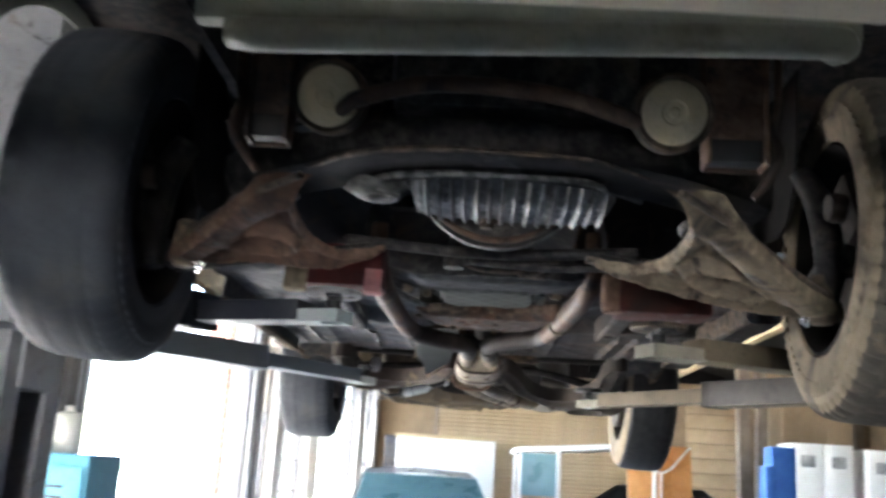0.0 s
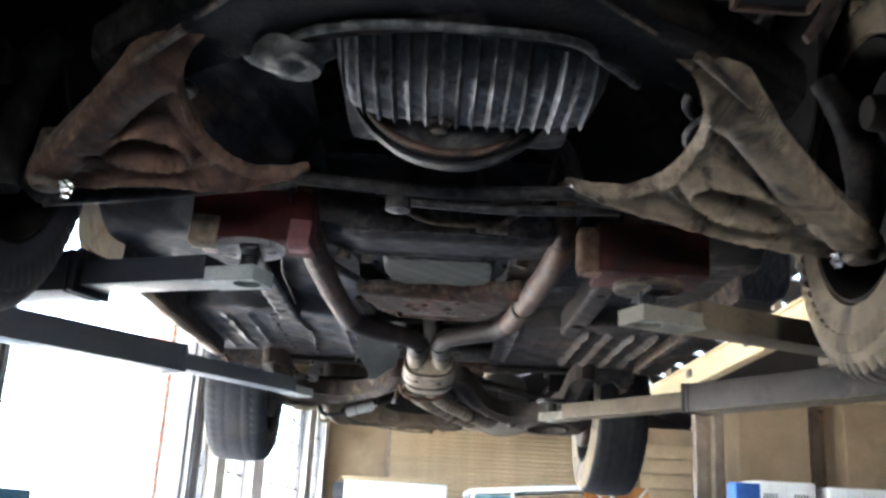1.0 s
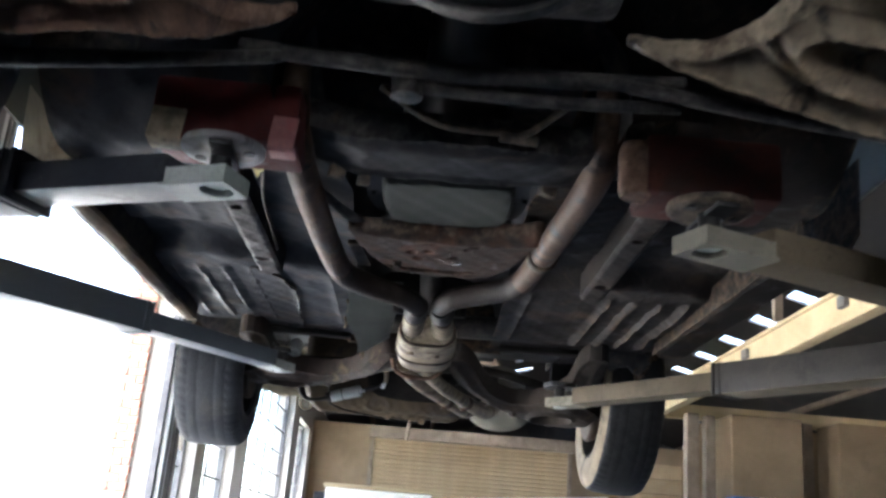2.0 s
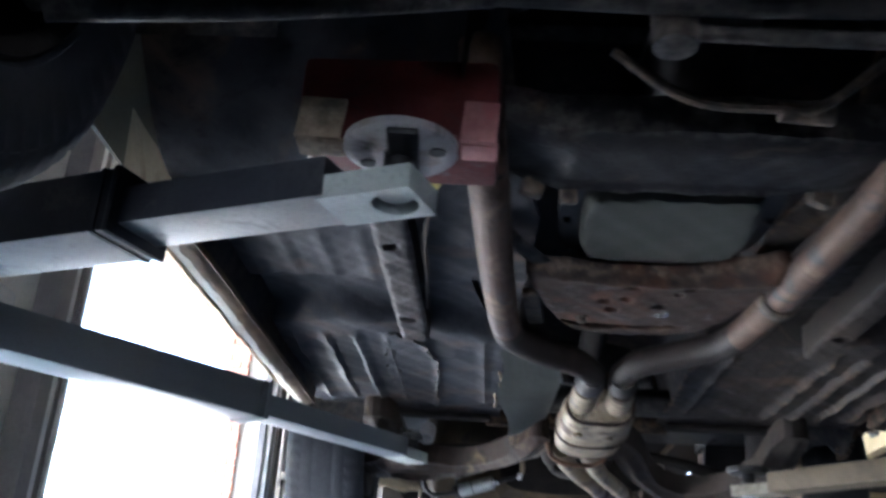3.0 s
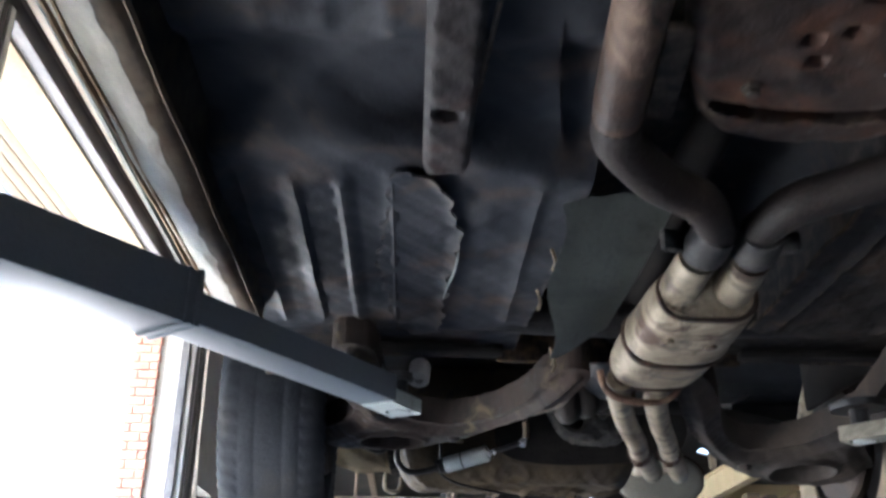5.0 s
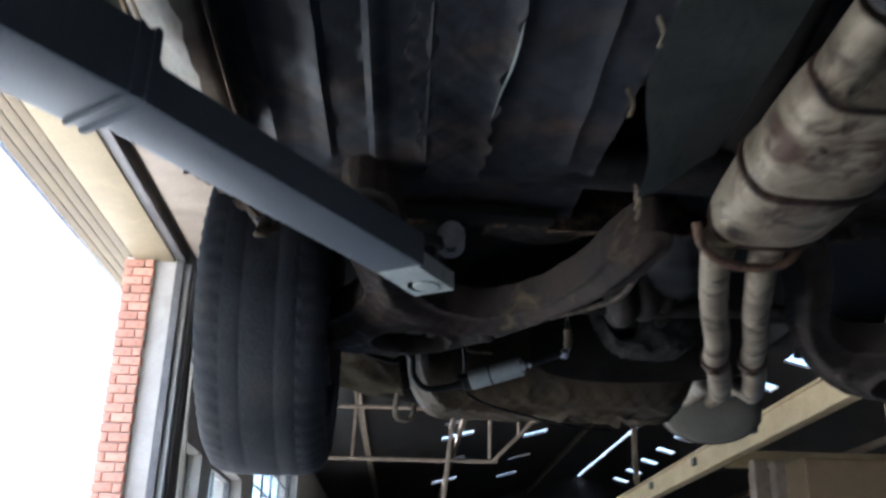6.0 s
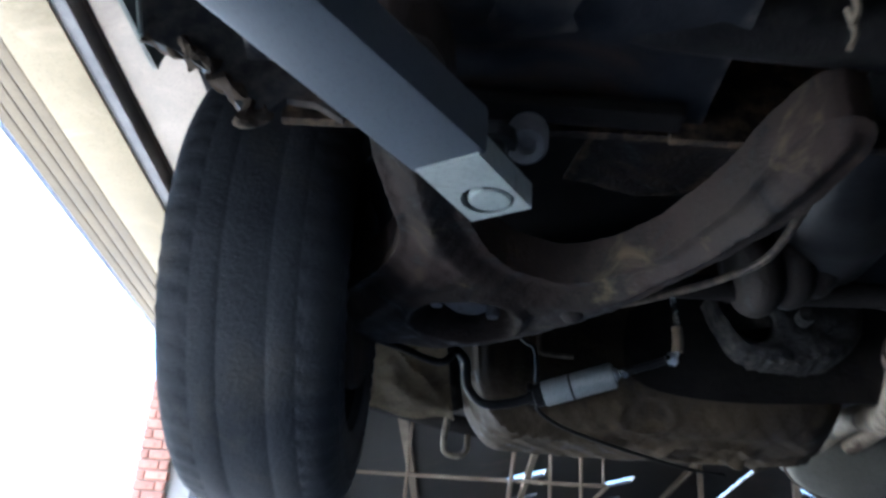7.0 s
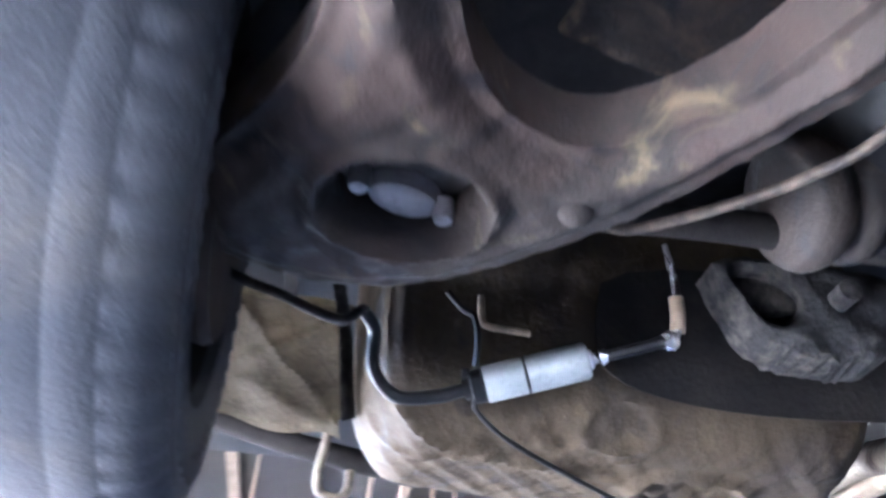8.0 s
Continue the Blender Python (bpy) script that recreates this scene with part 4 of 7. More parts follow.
        cp("seam", b, (SILL_BROWN if u < 0.7 else SILL_RUST) if s < 0 else UNDERSEAL_BROWN, label="rusty folded seam of the sill")
    # rear end of the sill: hanging dark panel with a crusted lower edge before the wheel
    b = bmesh.new()
    low = [(0.842, 2.03), (0.817, 1.942), (0.778, 1.926), (0.735, 1.898), (0.700, 1.858), (0.688, 1.843), (0.672, 1.852), (0.655, 1.872), (0.625, 1.868), (0.595, 1.850)]
    f = b.faces.new([b.verts.new((CX + s * u, 3.70, z)) for u, z in [(0.85, 2.10)] + low + [(0.58, 1.90), (0.58, 2.10)]])
    ex = bmesh.ops.extrude_face_region(b, geom=[f])
    bmesh.ops.translate(b, verts=[v for v in ex["geom"] if isinstance(v, bmesh.types.BMVert)], vec=(0, 0.012, 0))
    end = cp("sill_end", b, UNDERSEAL, label="dark hanging panel behind the sill")
    b = bmesh.new()
    tube(b, [(CX + s * u, 3.706, z + 0.006) for u, z in low[1:7]], [0.006, 0.008, 0.009, 0.010, 0.009, 0.005], 20, 24)
    for v in b.verts:
        q = v.co * 34
        v.co += Vector((noise.noise(q), noise.noise(q + Vector((9, 0, 0))), 1.6 * noise.noise(q + Vector((0, 9, 0))))) * 0.014 + Vector((noise.noise(q * 2.7), noise.noise(q * 2.7 + Vector((9, 0, 0))), noise.noise(q * 2.7 + Vector((0, 9, 0))))) * 0.007
    cp("crust", b, CRUST_BROWN, end, "brown crusted dirt")
    b = bmesh.new()
    tube(b, [(CX + s * 0.842, 3.695, 2.035), (CX + s * 0.829, 3.695, 1.985), (CX + s * 0.817, 3.695, 1.94)], 0.0025, 8, 4)
    cp("panel_edge", b, LIFT, end, "pale worn edge")

    # outer body side with round wheel openings
    b = bmesh.new()

    def side_sd(Y, Z):
        wheels = np.minimum(np.hypot(Y - 1.72, Z - 1.92), np.hypot(Y - 4.2, Z - 1.9))
        frame_ = outside([(0.55, 1.98), (2.0, 2.04), (3.7, 2.0), (4.7, 2.05), (4.85, 2.30), (6.1, 2.36), (6.1, 2.65), (0.55, 2.62)], Y, Z)
        return np.maximum(frame_, 0.37 - wheels)

    pressing(b, side_sd, lambda Y, Z, S: 0 * Y, (0.5, 6.15, 1.88, 2.7), 0.03, 0.006)
    for v in b.verts:
        y_, z_, t_ = v.co
        v.co = (CX + s * (0.855 - 0.05 * max(0, z_ - 2.3) - 0.10 * max(0, 1.1 - y_) ** 2 + t_), y_, z_)
    cp("body_side", b, BODY, label="grey-green painted body side")

# inner structure above the floor
b = bmesh.new()
rows = [[b.verts.new((CX + u, yy + 0.004 * math.sin(9 * u), zz + 0.004 * math.sin(7 * u + 3 * yy))) for u in [-0.83 + 0.083 * k for k in range(21)]] for yy, zz in ((3.655, 2.19), (3.72, 2.10), (3.80, 2.062), (4.1, 2.06), (4.45, 2.06), (4.74, 2.065), (4.78, 2.09), (4.79, 2.30), (4.83, 2.325), (5.4, 2.325), (6.08, 2.33))]
for p, q in zip(rows, rows[1:]):
    for j in range(20):
        b.faces.new((p[j], p[j + 1], q[j + 1], q[j]))
bmesh.ops.solidify(b, geom=list(b.faces), thickness=0.008)
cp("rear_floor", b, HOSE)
b = bmesh.new()
box(b, (CX, 1.35, 2.66), (1.62, 1.7, 0.02))
box(b, (CX, 3.2, 2.7), (1.68, 2.4, 0.02))
cp("body_top", b, BODY)
b = bmesh.new()
box(b, (CX, 6.1, 2.51), (1.66, 0.03, 0.32))
cp("tail_panel", b, BODY)
for s in (-1, 1):
    b = bmesh.new()  # inner wings
    box(b, (CX + s * 0.50, 1.45, 2.40), (0.02, 1.5, 0.50))
    cp("inner_wing", b, BLACK_STEEL)
    b = bmesh.new()  # front arch liner
    rows = []
    for k in range(19):
        a = radians(8 + 100 * k / 18)
        rows.append([b.verts.new((CX + s * u, 1.72 + 0.385 * math.cos(a), 1.93 + 0.40 * math.sin(a))) for u in (0.50, 0.85)])
    for p, q in zip(rows, rows[1:]):
        b.faces.new((p[0], p[1], q[1], q[0]))
    bmesh.ops.solidify(b, geom=list(b.faces), thickness=0.004)
    cp("arch_liner", b, UNDERSEAL)
    b = bmesh.new()  # added black sheet, stands in for the shade behind the hub
    rim = round_off([(1.80, 1.955), (1.74, 2.02), (1.71, 2.12), (1.69, 2.36), (2.06, 2.36), (2.06, 2.0), (1.95, 1.965)], 2)
    f = b.faces.new([b.verts.new((CX + s * (0.585 + 0.05 * (yy - 1.7)), yy, zz)) for yy, zz in rim])
    ex = bmesh.ops.extrude_face_region(b, geom=[f])
    bmesh.ops.translate(b, verts=[v for v in ex["geom"] if isinstance(v, bmesh.types.BMVert)], vec=(s * 0.004, 0, 0))
    cp("splash_panel", b, MATTE_BLACK, label="added black sheet for the shade inside the front wheel")
    b = bmesh.new()  # rear wheel house
    box(b, (CX + s * 0.57, 4.3, 2.25), (0.02, 1.25, 0.38))
    if s > 0:
        box(b, (CX + s * 0.585, 4.02, 2.0), (0.012, 0.46, 0.16), None, 0.004)
    box(b, (CX + s * 0.71, 4.72, 2.12), (0.3, 0.02, 0.3), rot(20))
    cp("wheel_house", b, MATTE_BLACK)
# rear end of the floor, rising to the rear floor
b = bmesh.new()
box(b, (CX, 3.812, 1.99), (1.36, 0.012, 0.17), rot(-12), 0.003)
step_wall = cp("rear_floor_step", b, UNDERSEAL_BROWN, label="dirty step at the end of the floor")
for s in (-1, 1):
    b = bmesh.new()
    box(b, (CX + s * 0.45, 3.74, 1.905), (0.42, 0.035, 0.018), rot(0, 0, s * -3), 0.006)
    cp("flange", b, MATTE_BLACK, step_wall, "black folded flange")
b = bmesh.new()
box(b, (CX, 3.79, 1.99), (0.5, 0.012, 0.2), rot(-8), 0.003)
cp("tunnel_end", b, UNDERSEAL_BROWN, step_wall, "dirty end plate of the tunnel")
# firewall
b = bmesh.new()
box(b, (CX, 2.24, 2.36), (1.6, 0.03, 0.58), rot(-8))
cp("firewall", b, BLACK_STEEL)

# transmission tunnel
b = bmesh.new()
rows = []
for k in range(31):
    yy = 2.05 + (3.75 - 2.05) * k / 30
    wide = 0.275 - 0.05 * float(ramp(yy, 2.7, 3.1))
    row = []
    for j in range(17):
        a = math.pi * j / 16
        c, sn = math.cos(a), math.sin(a)
        row.append(b.verts.new((CX + wide * (abs(c) ** 0.6) * (1 if c > 0 else -1), yy, 1.925 + 0.20 * (sn ** 0.6) + 0.003 * math.sin(yy * 30 + j))))
    rows.append(row)
for p, q in zip(rows, rows[1:]):
    for j in range(16):
        b.faces.new((p[j], p[j + 1], q[j + 1], q[j]))
bmesh.ops.solidify(b, geom=list(b.faces), thickness=-0.004)
cp("tunnel", b, UNDERSEAL)

# ---- engine and gearbox ----
b = bmesh.new()
box(b, (CX + 0.03, 1.55, 2.14), (0.36, 0.62, 0.36), None, 0.03)
box(b, (CX + 0.04, 1.50, 1.97), (0.28, 0.4, 0.05), None, 0.012)
cp("engine_block", b, BLACK_STEEL, label="oily black engine block")
# ribbed sump: fins run along the car under a slanted front face
b = bmesh.new()


def sump_height(X, Y, S):
    fins = np.clip(np.cos((X - 0.065) * 2 * math.pi / 0.0212) * 3.0 - 1.9, 0, 1)
    skirt = np.clip(1 + S / 0.022, 0, 1) ** 2
    front = 1 - ramp(Y, 1.372, 1.50)
    return 1.893 + 0.055 * front + 0.045 * skirt - 0.009 * fins * (1 - skirt) + bumps(X, Y, 1.5)


poly = round_off([(-0.115, 1.385), (0.225, 1.385), (0.245, 1.55), (0.215, 1.635), (-0.11, 1.62), (-0.118, 1.5)], 2)
pressing(b, lambda X, Y: outside(poly, X, Y), sump_height, (-0.14, 0.27, 1.36, 1.66), 0.0027, 0.07)
sump = cp("sump", b, ALU, label="cast aluminium sump with long ribs")
b = bmesh.new()
lathe(b, [(0, 0), (0.012, 0), (0.012, 0.01), (0.02, 0.012), (0.02, 0.016), (0, 0.016)], Matrix.Translation((0.02, 1.60, 1.878)), 6)
cp("drain_plug", b, DIRTY_STEEL, sump)
# oil pipe lug beside the sump
b = bmesh.new()
tube(b, [(-0.21, 1.47, 1.93), (-0.165, 1.43, 1.905), (-0.11, 1.42, 1.91)], [0.03, 0.036, 0.02], 16)
lathe(b, [(0.0, 0), (0.03, 0), (0.034, 0.012), (0.02, 0.02), (0, 0.02)], Matrix.Translation((-0.155, 1.435, 1.876)), 24)
cp("oil_lug", b, ALU_DIRTY, label="dull aluminium lug beside the sump")
# bell housing rim and cover
b = bmesh.new()
m = Matrix.Translation((CX + 0.02, 1.69, 2.03)) @ rot(90)
lathe(b, [(0.0, 0.05), (0.10, 0.06), (0.155, 0.03), (0.158, 0.0), (0.166, -0.002), (0.166, -0.022), (0.12, -0.024), (0.09, -0.06), (0.06, -0.2), (0, -0.2)], m, 56)
cp("bell_housing", b, BLACK_STEEL, label="oily black bell housing")
b = bmesh.new()
tube(b, [(CX + 0.02 + 0.157 * math.sin(a), 1.662, 2.03 - 0.157 * math.cos(a)) for a in [-0.95 + 1.9 * k / 12 for k in range(13)]], 0.0065, 8, 3)
cp("cover_rim", b, RUST_PIPE)
# gearbox case with its flat pan
b = bmesh.new()
tube(b, [(CX + 0.02, 1.78, 2.10), (CX + 0.02, 2.0, 2.09), (CX + 0.02, 2.25, 2.06), (CX + 0.02, 2.38, 2.02), (CX + 0.01, 2.62, 2.02), (CX, 2.75, 2.04), (CX, 3.05, 2.06)], [0.07, 0.06, 0.07, 0.115, 0.11, 0.06, 0.04], 24)
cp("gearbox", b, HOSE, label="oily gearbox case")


def gpan_height(X, Y, S):
    skirt = np.clip(1 + S / 0.010, 0, 1) ** 2
    return 1.899 + 0.014 * skirt + bumps(X, Y, 0.8)


b = bmesh.new()
poly = round_off([(-0.075, 2.328), (0.13, 2.318), (0.155, 2.338), (0.160, 2.50), (0.138, 2.548), (-0.06, 2.556), (-0.088, 2.525), (-0.094, 2.35)], 2)
pressing(b, lambda X, Y: outside(poly, X, Y), gpan_height, (-0.11, 0.18, 2.30, 2.57), 0.006, 0.03)
cp("gearbox_pan", b, PAN_PAINT, label="flat dark olive gearbox pan")
b = bmesh.new()
poly2 = round_off([(-0.12, 2.29), (0.175, 2.28), (0.19, 2.43), (0.175, 2.58), (-0.085, 2.59), (-0.125, 2.5)], 3)
pressing(b, lambda X, Y: outside(poly2, X, Y), lambda X, Y, S: 1.923 + 0 * X, (-0.14, 0.21, 2.26, 2.61), 0.008, 0.03)
for px, py in ((-0.105, 2.33), (-0.09, 2.57), (0.03, 2.585), (0.16, 2.56), (0.178, 2.43), (0.16, 2.31), (0.03, 2.29), (-0.11, 2.45)):
    bolt(b, (px, py, 1.923), 0.006, 0.006)
cp("pan_flange", b, HOSE)
# black crossmember in front of the gearbox pan
b = bmesh.new()
def beam_height(X, Y, S):
    lip = np.exp(-((Y - 2.286) / 0.006) ** 2)
    return 1.896 - 0.006 * lip + 0.02 * np.clip(np.abs(X - 0.05) - 0.17, 0, 1) / 0.1 + 0.012 * (1 - ramp(Y, 2.15, 2.19)) + bumps(X, Y, 1.1, 2)


poly = [(-0.27, 2.17), (0.03, 2.155), (0.36, 2.165), (0.345, 2.265), (0.03, 2.292), (-0.25, 2.28)]
pressing(b, lambda X, Y: outside(poly, X, Y), beam_height, (-0.28, 0.37, 2.14, 2.30), 0.008, 0.05)
cp("crossmember", b, BLACK_STEEL, label="oily black pressed crossmember with a worn rear lip")


# rusty gearbox support: bowed plate with slots, lip along its front edge
def support_height(X, Y, S):
    slot = lambda cx, cy, a, c: np.exp(-(((X - cx) / a) ** 4 + ((Y - cy) / c) ** 4))
    lip = np.exp(-((Y - 2.578 + 0.9 * (X - 0.03) ** 2) / 0.012) ** 2)
    holes_ = slot(0.06, 2.672, 0.009, 0.006) + slot(-0.03, 2.66, 0.008, 0.007) + slot(0.005, 2.645, 0.009, 0.007) + slot(0.005, 2.60, 0.011, 0.006) + slot(0.10, 2.60, 0.010, 0.005) + slot(-0.015, 2.69, 0.009, 0.007) + slot(0.085, 2.62, 0.005, 0.005)
    mouth = np.exp(-((Y - 2.800 + 1.6 * (X - 0.02) ** 2) / 0.010) ** 4) * ramp(X, -0.10, -0.07) * (1 - ramp(X, 0.10, 0.135))
    edge = np.clip(1 + S / 0.02, 0, 1) ** 2
    swell = -0.006 * np.exp(-(((X - 0.03) / 0.10) ** 2 + ((Y - 2.70) / 0.06) ** 2))
    return 1.874 - 0.007 * lip + 0.012 * np.clip(holes_, 0, 1) + 0.03 * mouth + 0.018 * edge + swell + 0.008 * ramp(Y, 2.80, 2.88) + bumps(X, Y, 1.2)


b = bmesh.new()
poly3 = round_off([(-0.175, 2.545), (-0.06, 2.562), (0.05, 2.575), (0.16, 2.545), (0.245, 2.49), (0.225, 2.62), (0.195, 2.76), (0.13, 2.865), (0.04, 2.88), (-0.05, 2.868), (-0.10, 2.81), (-0.145, 2.68)], 2)
pressing(b, lambda X, Y: outside(poly3, X, Y), support_height, (-0.19, 0.26, 2.47, 2.93), 0.0048, 0.02)
cp("gearbox_support", b, RUST_PLATE, label="brown rusty gearbox support plate")
for px in (-0.012, 0.066):
    b = bmesh.new()
    if px < 0:
        bolt(b, (px - 0.05, 2.74, 1.870), 0.008, 0.009)
        cp("bolt", b, DIRTY_STEEL)
    else:
        for dx, dy, w, h in ((0.0, 0.008, 0.022, 0.004), (0.010, 0.001, 0.004, 0.016), (-0.004, 0.002, 0.003, 0.008)):
            box(b, (px + dx, 2.694 + dy, 1.8655), (w, h, 0.003), rot(0, 0, 8), 0.001)
        cp("scraped_tab", b, CHROME, label="small scraped bright tab")
for s in (-1, 1):
    b = bmesh.new()  # curved strap from the support up to the floor
    tube(b, [(CX + 0.02 + s * 0.13, 2.60, 1.888), (CX + 0.02 + s * 0.19, 2.55, 1.90), (CX + s * 0.25, 2.42, 1.92), (CX + s * 0.27, 2.30, 1.95)], 0.017, 8, 6, squash=0.4)
    cp("support_strap", b, BLACK_STEEL)
# hanger strap on the crossmember tube
b = bmesh.new()
box(b, (-0.119, 2.292, 1.905), (0.022, 0.016, 0.06), rot(12, 0, 8), 0.003)
cp("hanger", b, DIRTY_STEEL)
# cable brackets beside the pan
for px in (-0.165, 0.205):
    b = bmesh.new()
    box(b, (px, 2.29, 1.905), (0.028, 0.02, 0.045), rot(10, 8, 20), 0.003)
    cp("clip", b, DIRTY_STEEL)

# ---- exhaust ----
exhaust = thing("exhaust", "", "", at=(CX, 3.2, 1.84))
exhaust.parent = car
exhaust.matrix_parent_inverse = Matrix.Translation(-car.location)
exhaust["label"] = "rusty twin-pipe exhaust with a pale stained converter"


def ep(name, b, m, label=""):
    ob = part(name, b, m, exhaust, label)
    ob.matrix_parent_inverse = Matrix.Translation(-exhaust.location)
    return ob


b = bmesh.new()
tube(b, [(-0.240, 2.15, 2.02), (-0.237, 2.155, 1.97), (-0.231, 2.185, 1.915), (-0.224, 2.26, 1.882), (-0.212, 2.50, 1.868), (-0.200, 2.69, 1.863), (-0.1945, 2.755, 1.8615), (-0.188, 2.80, 1.860)], 0.027, 18)
ep("downpipe", b, RUST_PIPE, "brown rusty downpipe")
b = bmesh.new()
tube(b, [(-0.1905, 2.785, 1.8605), (-0.178, 2.835, 1.858), (-0.115, 2.915, 1.855), (-0.05, 2.965, 1.852), (-0.005, 3.04, 1.848)], [0.0275, 0.0277, 0.0277, 0.027, 0.025], 18)
ep("pipe_branch", b, PIPE_DARK, "dark branch of the exhaust pipe")
b = bmesh.new()
tube(b, [(0.285, 2.15, 2.02), (0.284, 2.155, 1.97), (0.279, 2.185, 1.92), (0.27, 2.26, 1.888), (0.25, 2.52, 1.876), (0.231, 2.73, 1.869), (0.222, 2.80, 1.867)], 0.027, 18)
ep("downpipe", b, RUST_PIPE, "brown rusty downpipe")
b = bmesh.new()
tube(b, [(0.2235, 2.79, 1.868), (0.20, 2.86, 1.865), (0.13, 2.925, 1.862), (0.07, 2.97, 1.856), (0.045, 3.04, 1.85)], [0.0275, 0.0277, 0.0277, 0.027, 0.025], 18)
ep("pipe_branch", b, PIPE_DARK, "dark branch of the exhaust pipe")
for yy, xx, zz, m_ in ((2.62, 0.241, 1.872, 0),):
    b = bmesh.new()
    lathe(b, [(0.029, -0.014), (0.032, -0.01), (0.032, 0.01), (0.029, 0.014)], Matrix.Translation((xx, yy, zz)) @ rot(90, 0, 4), 24)
    ep("pipe_sleeve", b, DIRTY_STEEL)
# pipe plates by the bend
b = bmesh.new()
box(b, (-0.145, 2.74, 1.885), (0.03, 0.16, 0.012), rot(0, 0, -6), 0.004)
ep("pipe_bracket", b, DIRTY_STEEL)
# flange with black ears, two short cones, the converter and its twin outlets
b = bmesh.new()
for s in (-1, 1):
    tube(b, [(0.02 + s * 0.030, 3.03, 1.846), (0.02 + s * 0.033, 3.06, 1.843), (0.02 + s * 0.034, 3.085, 1.841)], [0.027, 0.031, 0.031], 16)
    box(b, (0.02 + s * 0.072, 3.075, 1.85), (0.045, 0.012, 0.03), rot(0, 0, s * -18), 0.004)
ep("flange", b, BLACK_STEEL)
for s in (-1, 1):
    b = bmesh.new()
    tube(b, [(0.02 + s * 0.036, 3.10, 1.838), (0.02 + s * 0.038, 3.15, 1.833), (0.02 + s * 0.039, 3.21, 1.827)], [0.0275, 0.0285, 0.029], 20)
    ep("inlet_cone", b, CAT_STEEL, "pale straw-stained inlet cone")
b = bmesh.new()
rows = []
prof = [(3.192, 0.066, 0.036), (3.204, 0.076, 0.044), (3.235, 0.079, 0.047), (3.30, 0.081, 0.049), (3.345, 0.081, 0.049), (3.352, 0.084, 0.052), (3.362, 0.084, 0.052), (3.37, 0.080, 0.048), (3.382, 0.080, 0.048), (3.39, 0.084, 0.052), (3.40, 0.082, 0.050), (3.47, 0.081, 0.049), (3.505, 0.079, 0.047), (3.53, 0.07, 0.04), (3.54, 0.06, 0.032)]
for yy, a, c in prof:
    row = []
    for k in range(40):
        t = 2 * math.pi * k / 40
        row.append(b.verts.new((0.022 + a * math.copysign(abs(math.cos(t)) ** 0.75, math.cos(t)), yy, 1.822 - 0.03 * (yy - 3.2) + c * math.copysign(abs(math.sin(t)) ** 0.8, math.sin(t)))))
    rows.append(row)
for p, q in zip(rows, rows[1:]):
    for j in range(40):
        b.faces.new((p[j], p[(j + 1) % 40], q[(j + 1) % 40], q[j]))
b.faces.new(rows[0])
b.faces.new(rows[-1])
ep("converter", b, CAT_STEEL, "pale stained stainless converter shell")
for yy, a, c, w in ((3.196, 0.071, 0.041, 0.004), (3.376, 0.0815, 0.0495, 0.006), (3.528, 0.071, 0.041, 0.005)):
    b = bmesh.new()
    tube(b, [(0.022 + a * math.copysign(abs(math.cos(t)) ** 0.75, math.cos(t)), yy + 0.003 * math.sin(5 * t), 1.822 - 0.03 * (yy - 3.2) + c * math.copysign(abs(math.sin(t)) ** 0.8, math.sin(t))) for t in [2 * math.pi * k / 40 for k in range(41)]], w, 8, 1)
    ep("shell_seam", b, RUST_DARK, "dark burnt seam of the shell")
for px, py in ((-0.02, 3.27), (0.05, 3.29), (0.06, 3.45), (-0.01, 3.44)):
    b = bmesh.new()
    lathe(b, [(0.0, -0.004), (0.009, -0.003), (0.011, 0.004)], Matrix.Translation((px, py, 1.772)), 16)
    ep("dimple", b, CAT_STEEL)
b = bmesh.new()
tube(b, [(-0.074, 3.515, 1.80), (-0.064, 3.528, 1.772), (-0.03, 3.548, 1.757), (0.03, 3.56, 1.756), (0.066, 3.558, 1.770), (0.078, 3.55, 1.80)], 0.0065, 8, 6)
ep("outlet_band", b, RUST, "rusty outlet band")
for k, (xa, xb) in enumerate(((-0.036, 0.112), (0.030, 0.180))):
    b = bmesh.new()
    tube(b, [(xa, 3.53, 1.79), (xa + 0.012, 3.60, 1.775), (xa + 0.06, 3.76, 1.765), (xa + 0.116, 3.92, 1.762), (xb, 4.035, 1.762)], [0.024, 0.0215, 0.0215, 0.0215, 0.022], 18)
    ep("twin_pipe", b, CAT_STEEL, "pale stained tail pipe")
    b = bmesh.new()
    tube(b, [(xb - 0.007, 4.018, 1.762), (xb + 0.006, 4.052, 1.762)], 0.0255, 18, 3)
    box(b, (xb - 0.006, 4.03, 1.738), (0.018, 0.012, 0.014), rot(0, 0, 20), 0.002)
    ep("pipe_clamp", b, RUST_DARK)
    b = bmesh.new()
    tube(b, [(xb - 0.002, 4.03, 1.762), (xb + 0.035, 4.12, 1.760), (xb + 0.086, 4.275, 1.762), (xb + 0.13, 4.42, 1.80), (xb + 0.17, 4.62, 1.86), (xb + 0.19, 4.86, 1.88)], 0.023, 18)
    ep("rear_pipe", b, CAT_STEEL, "stained rear pipe")
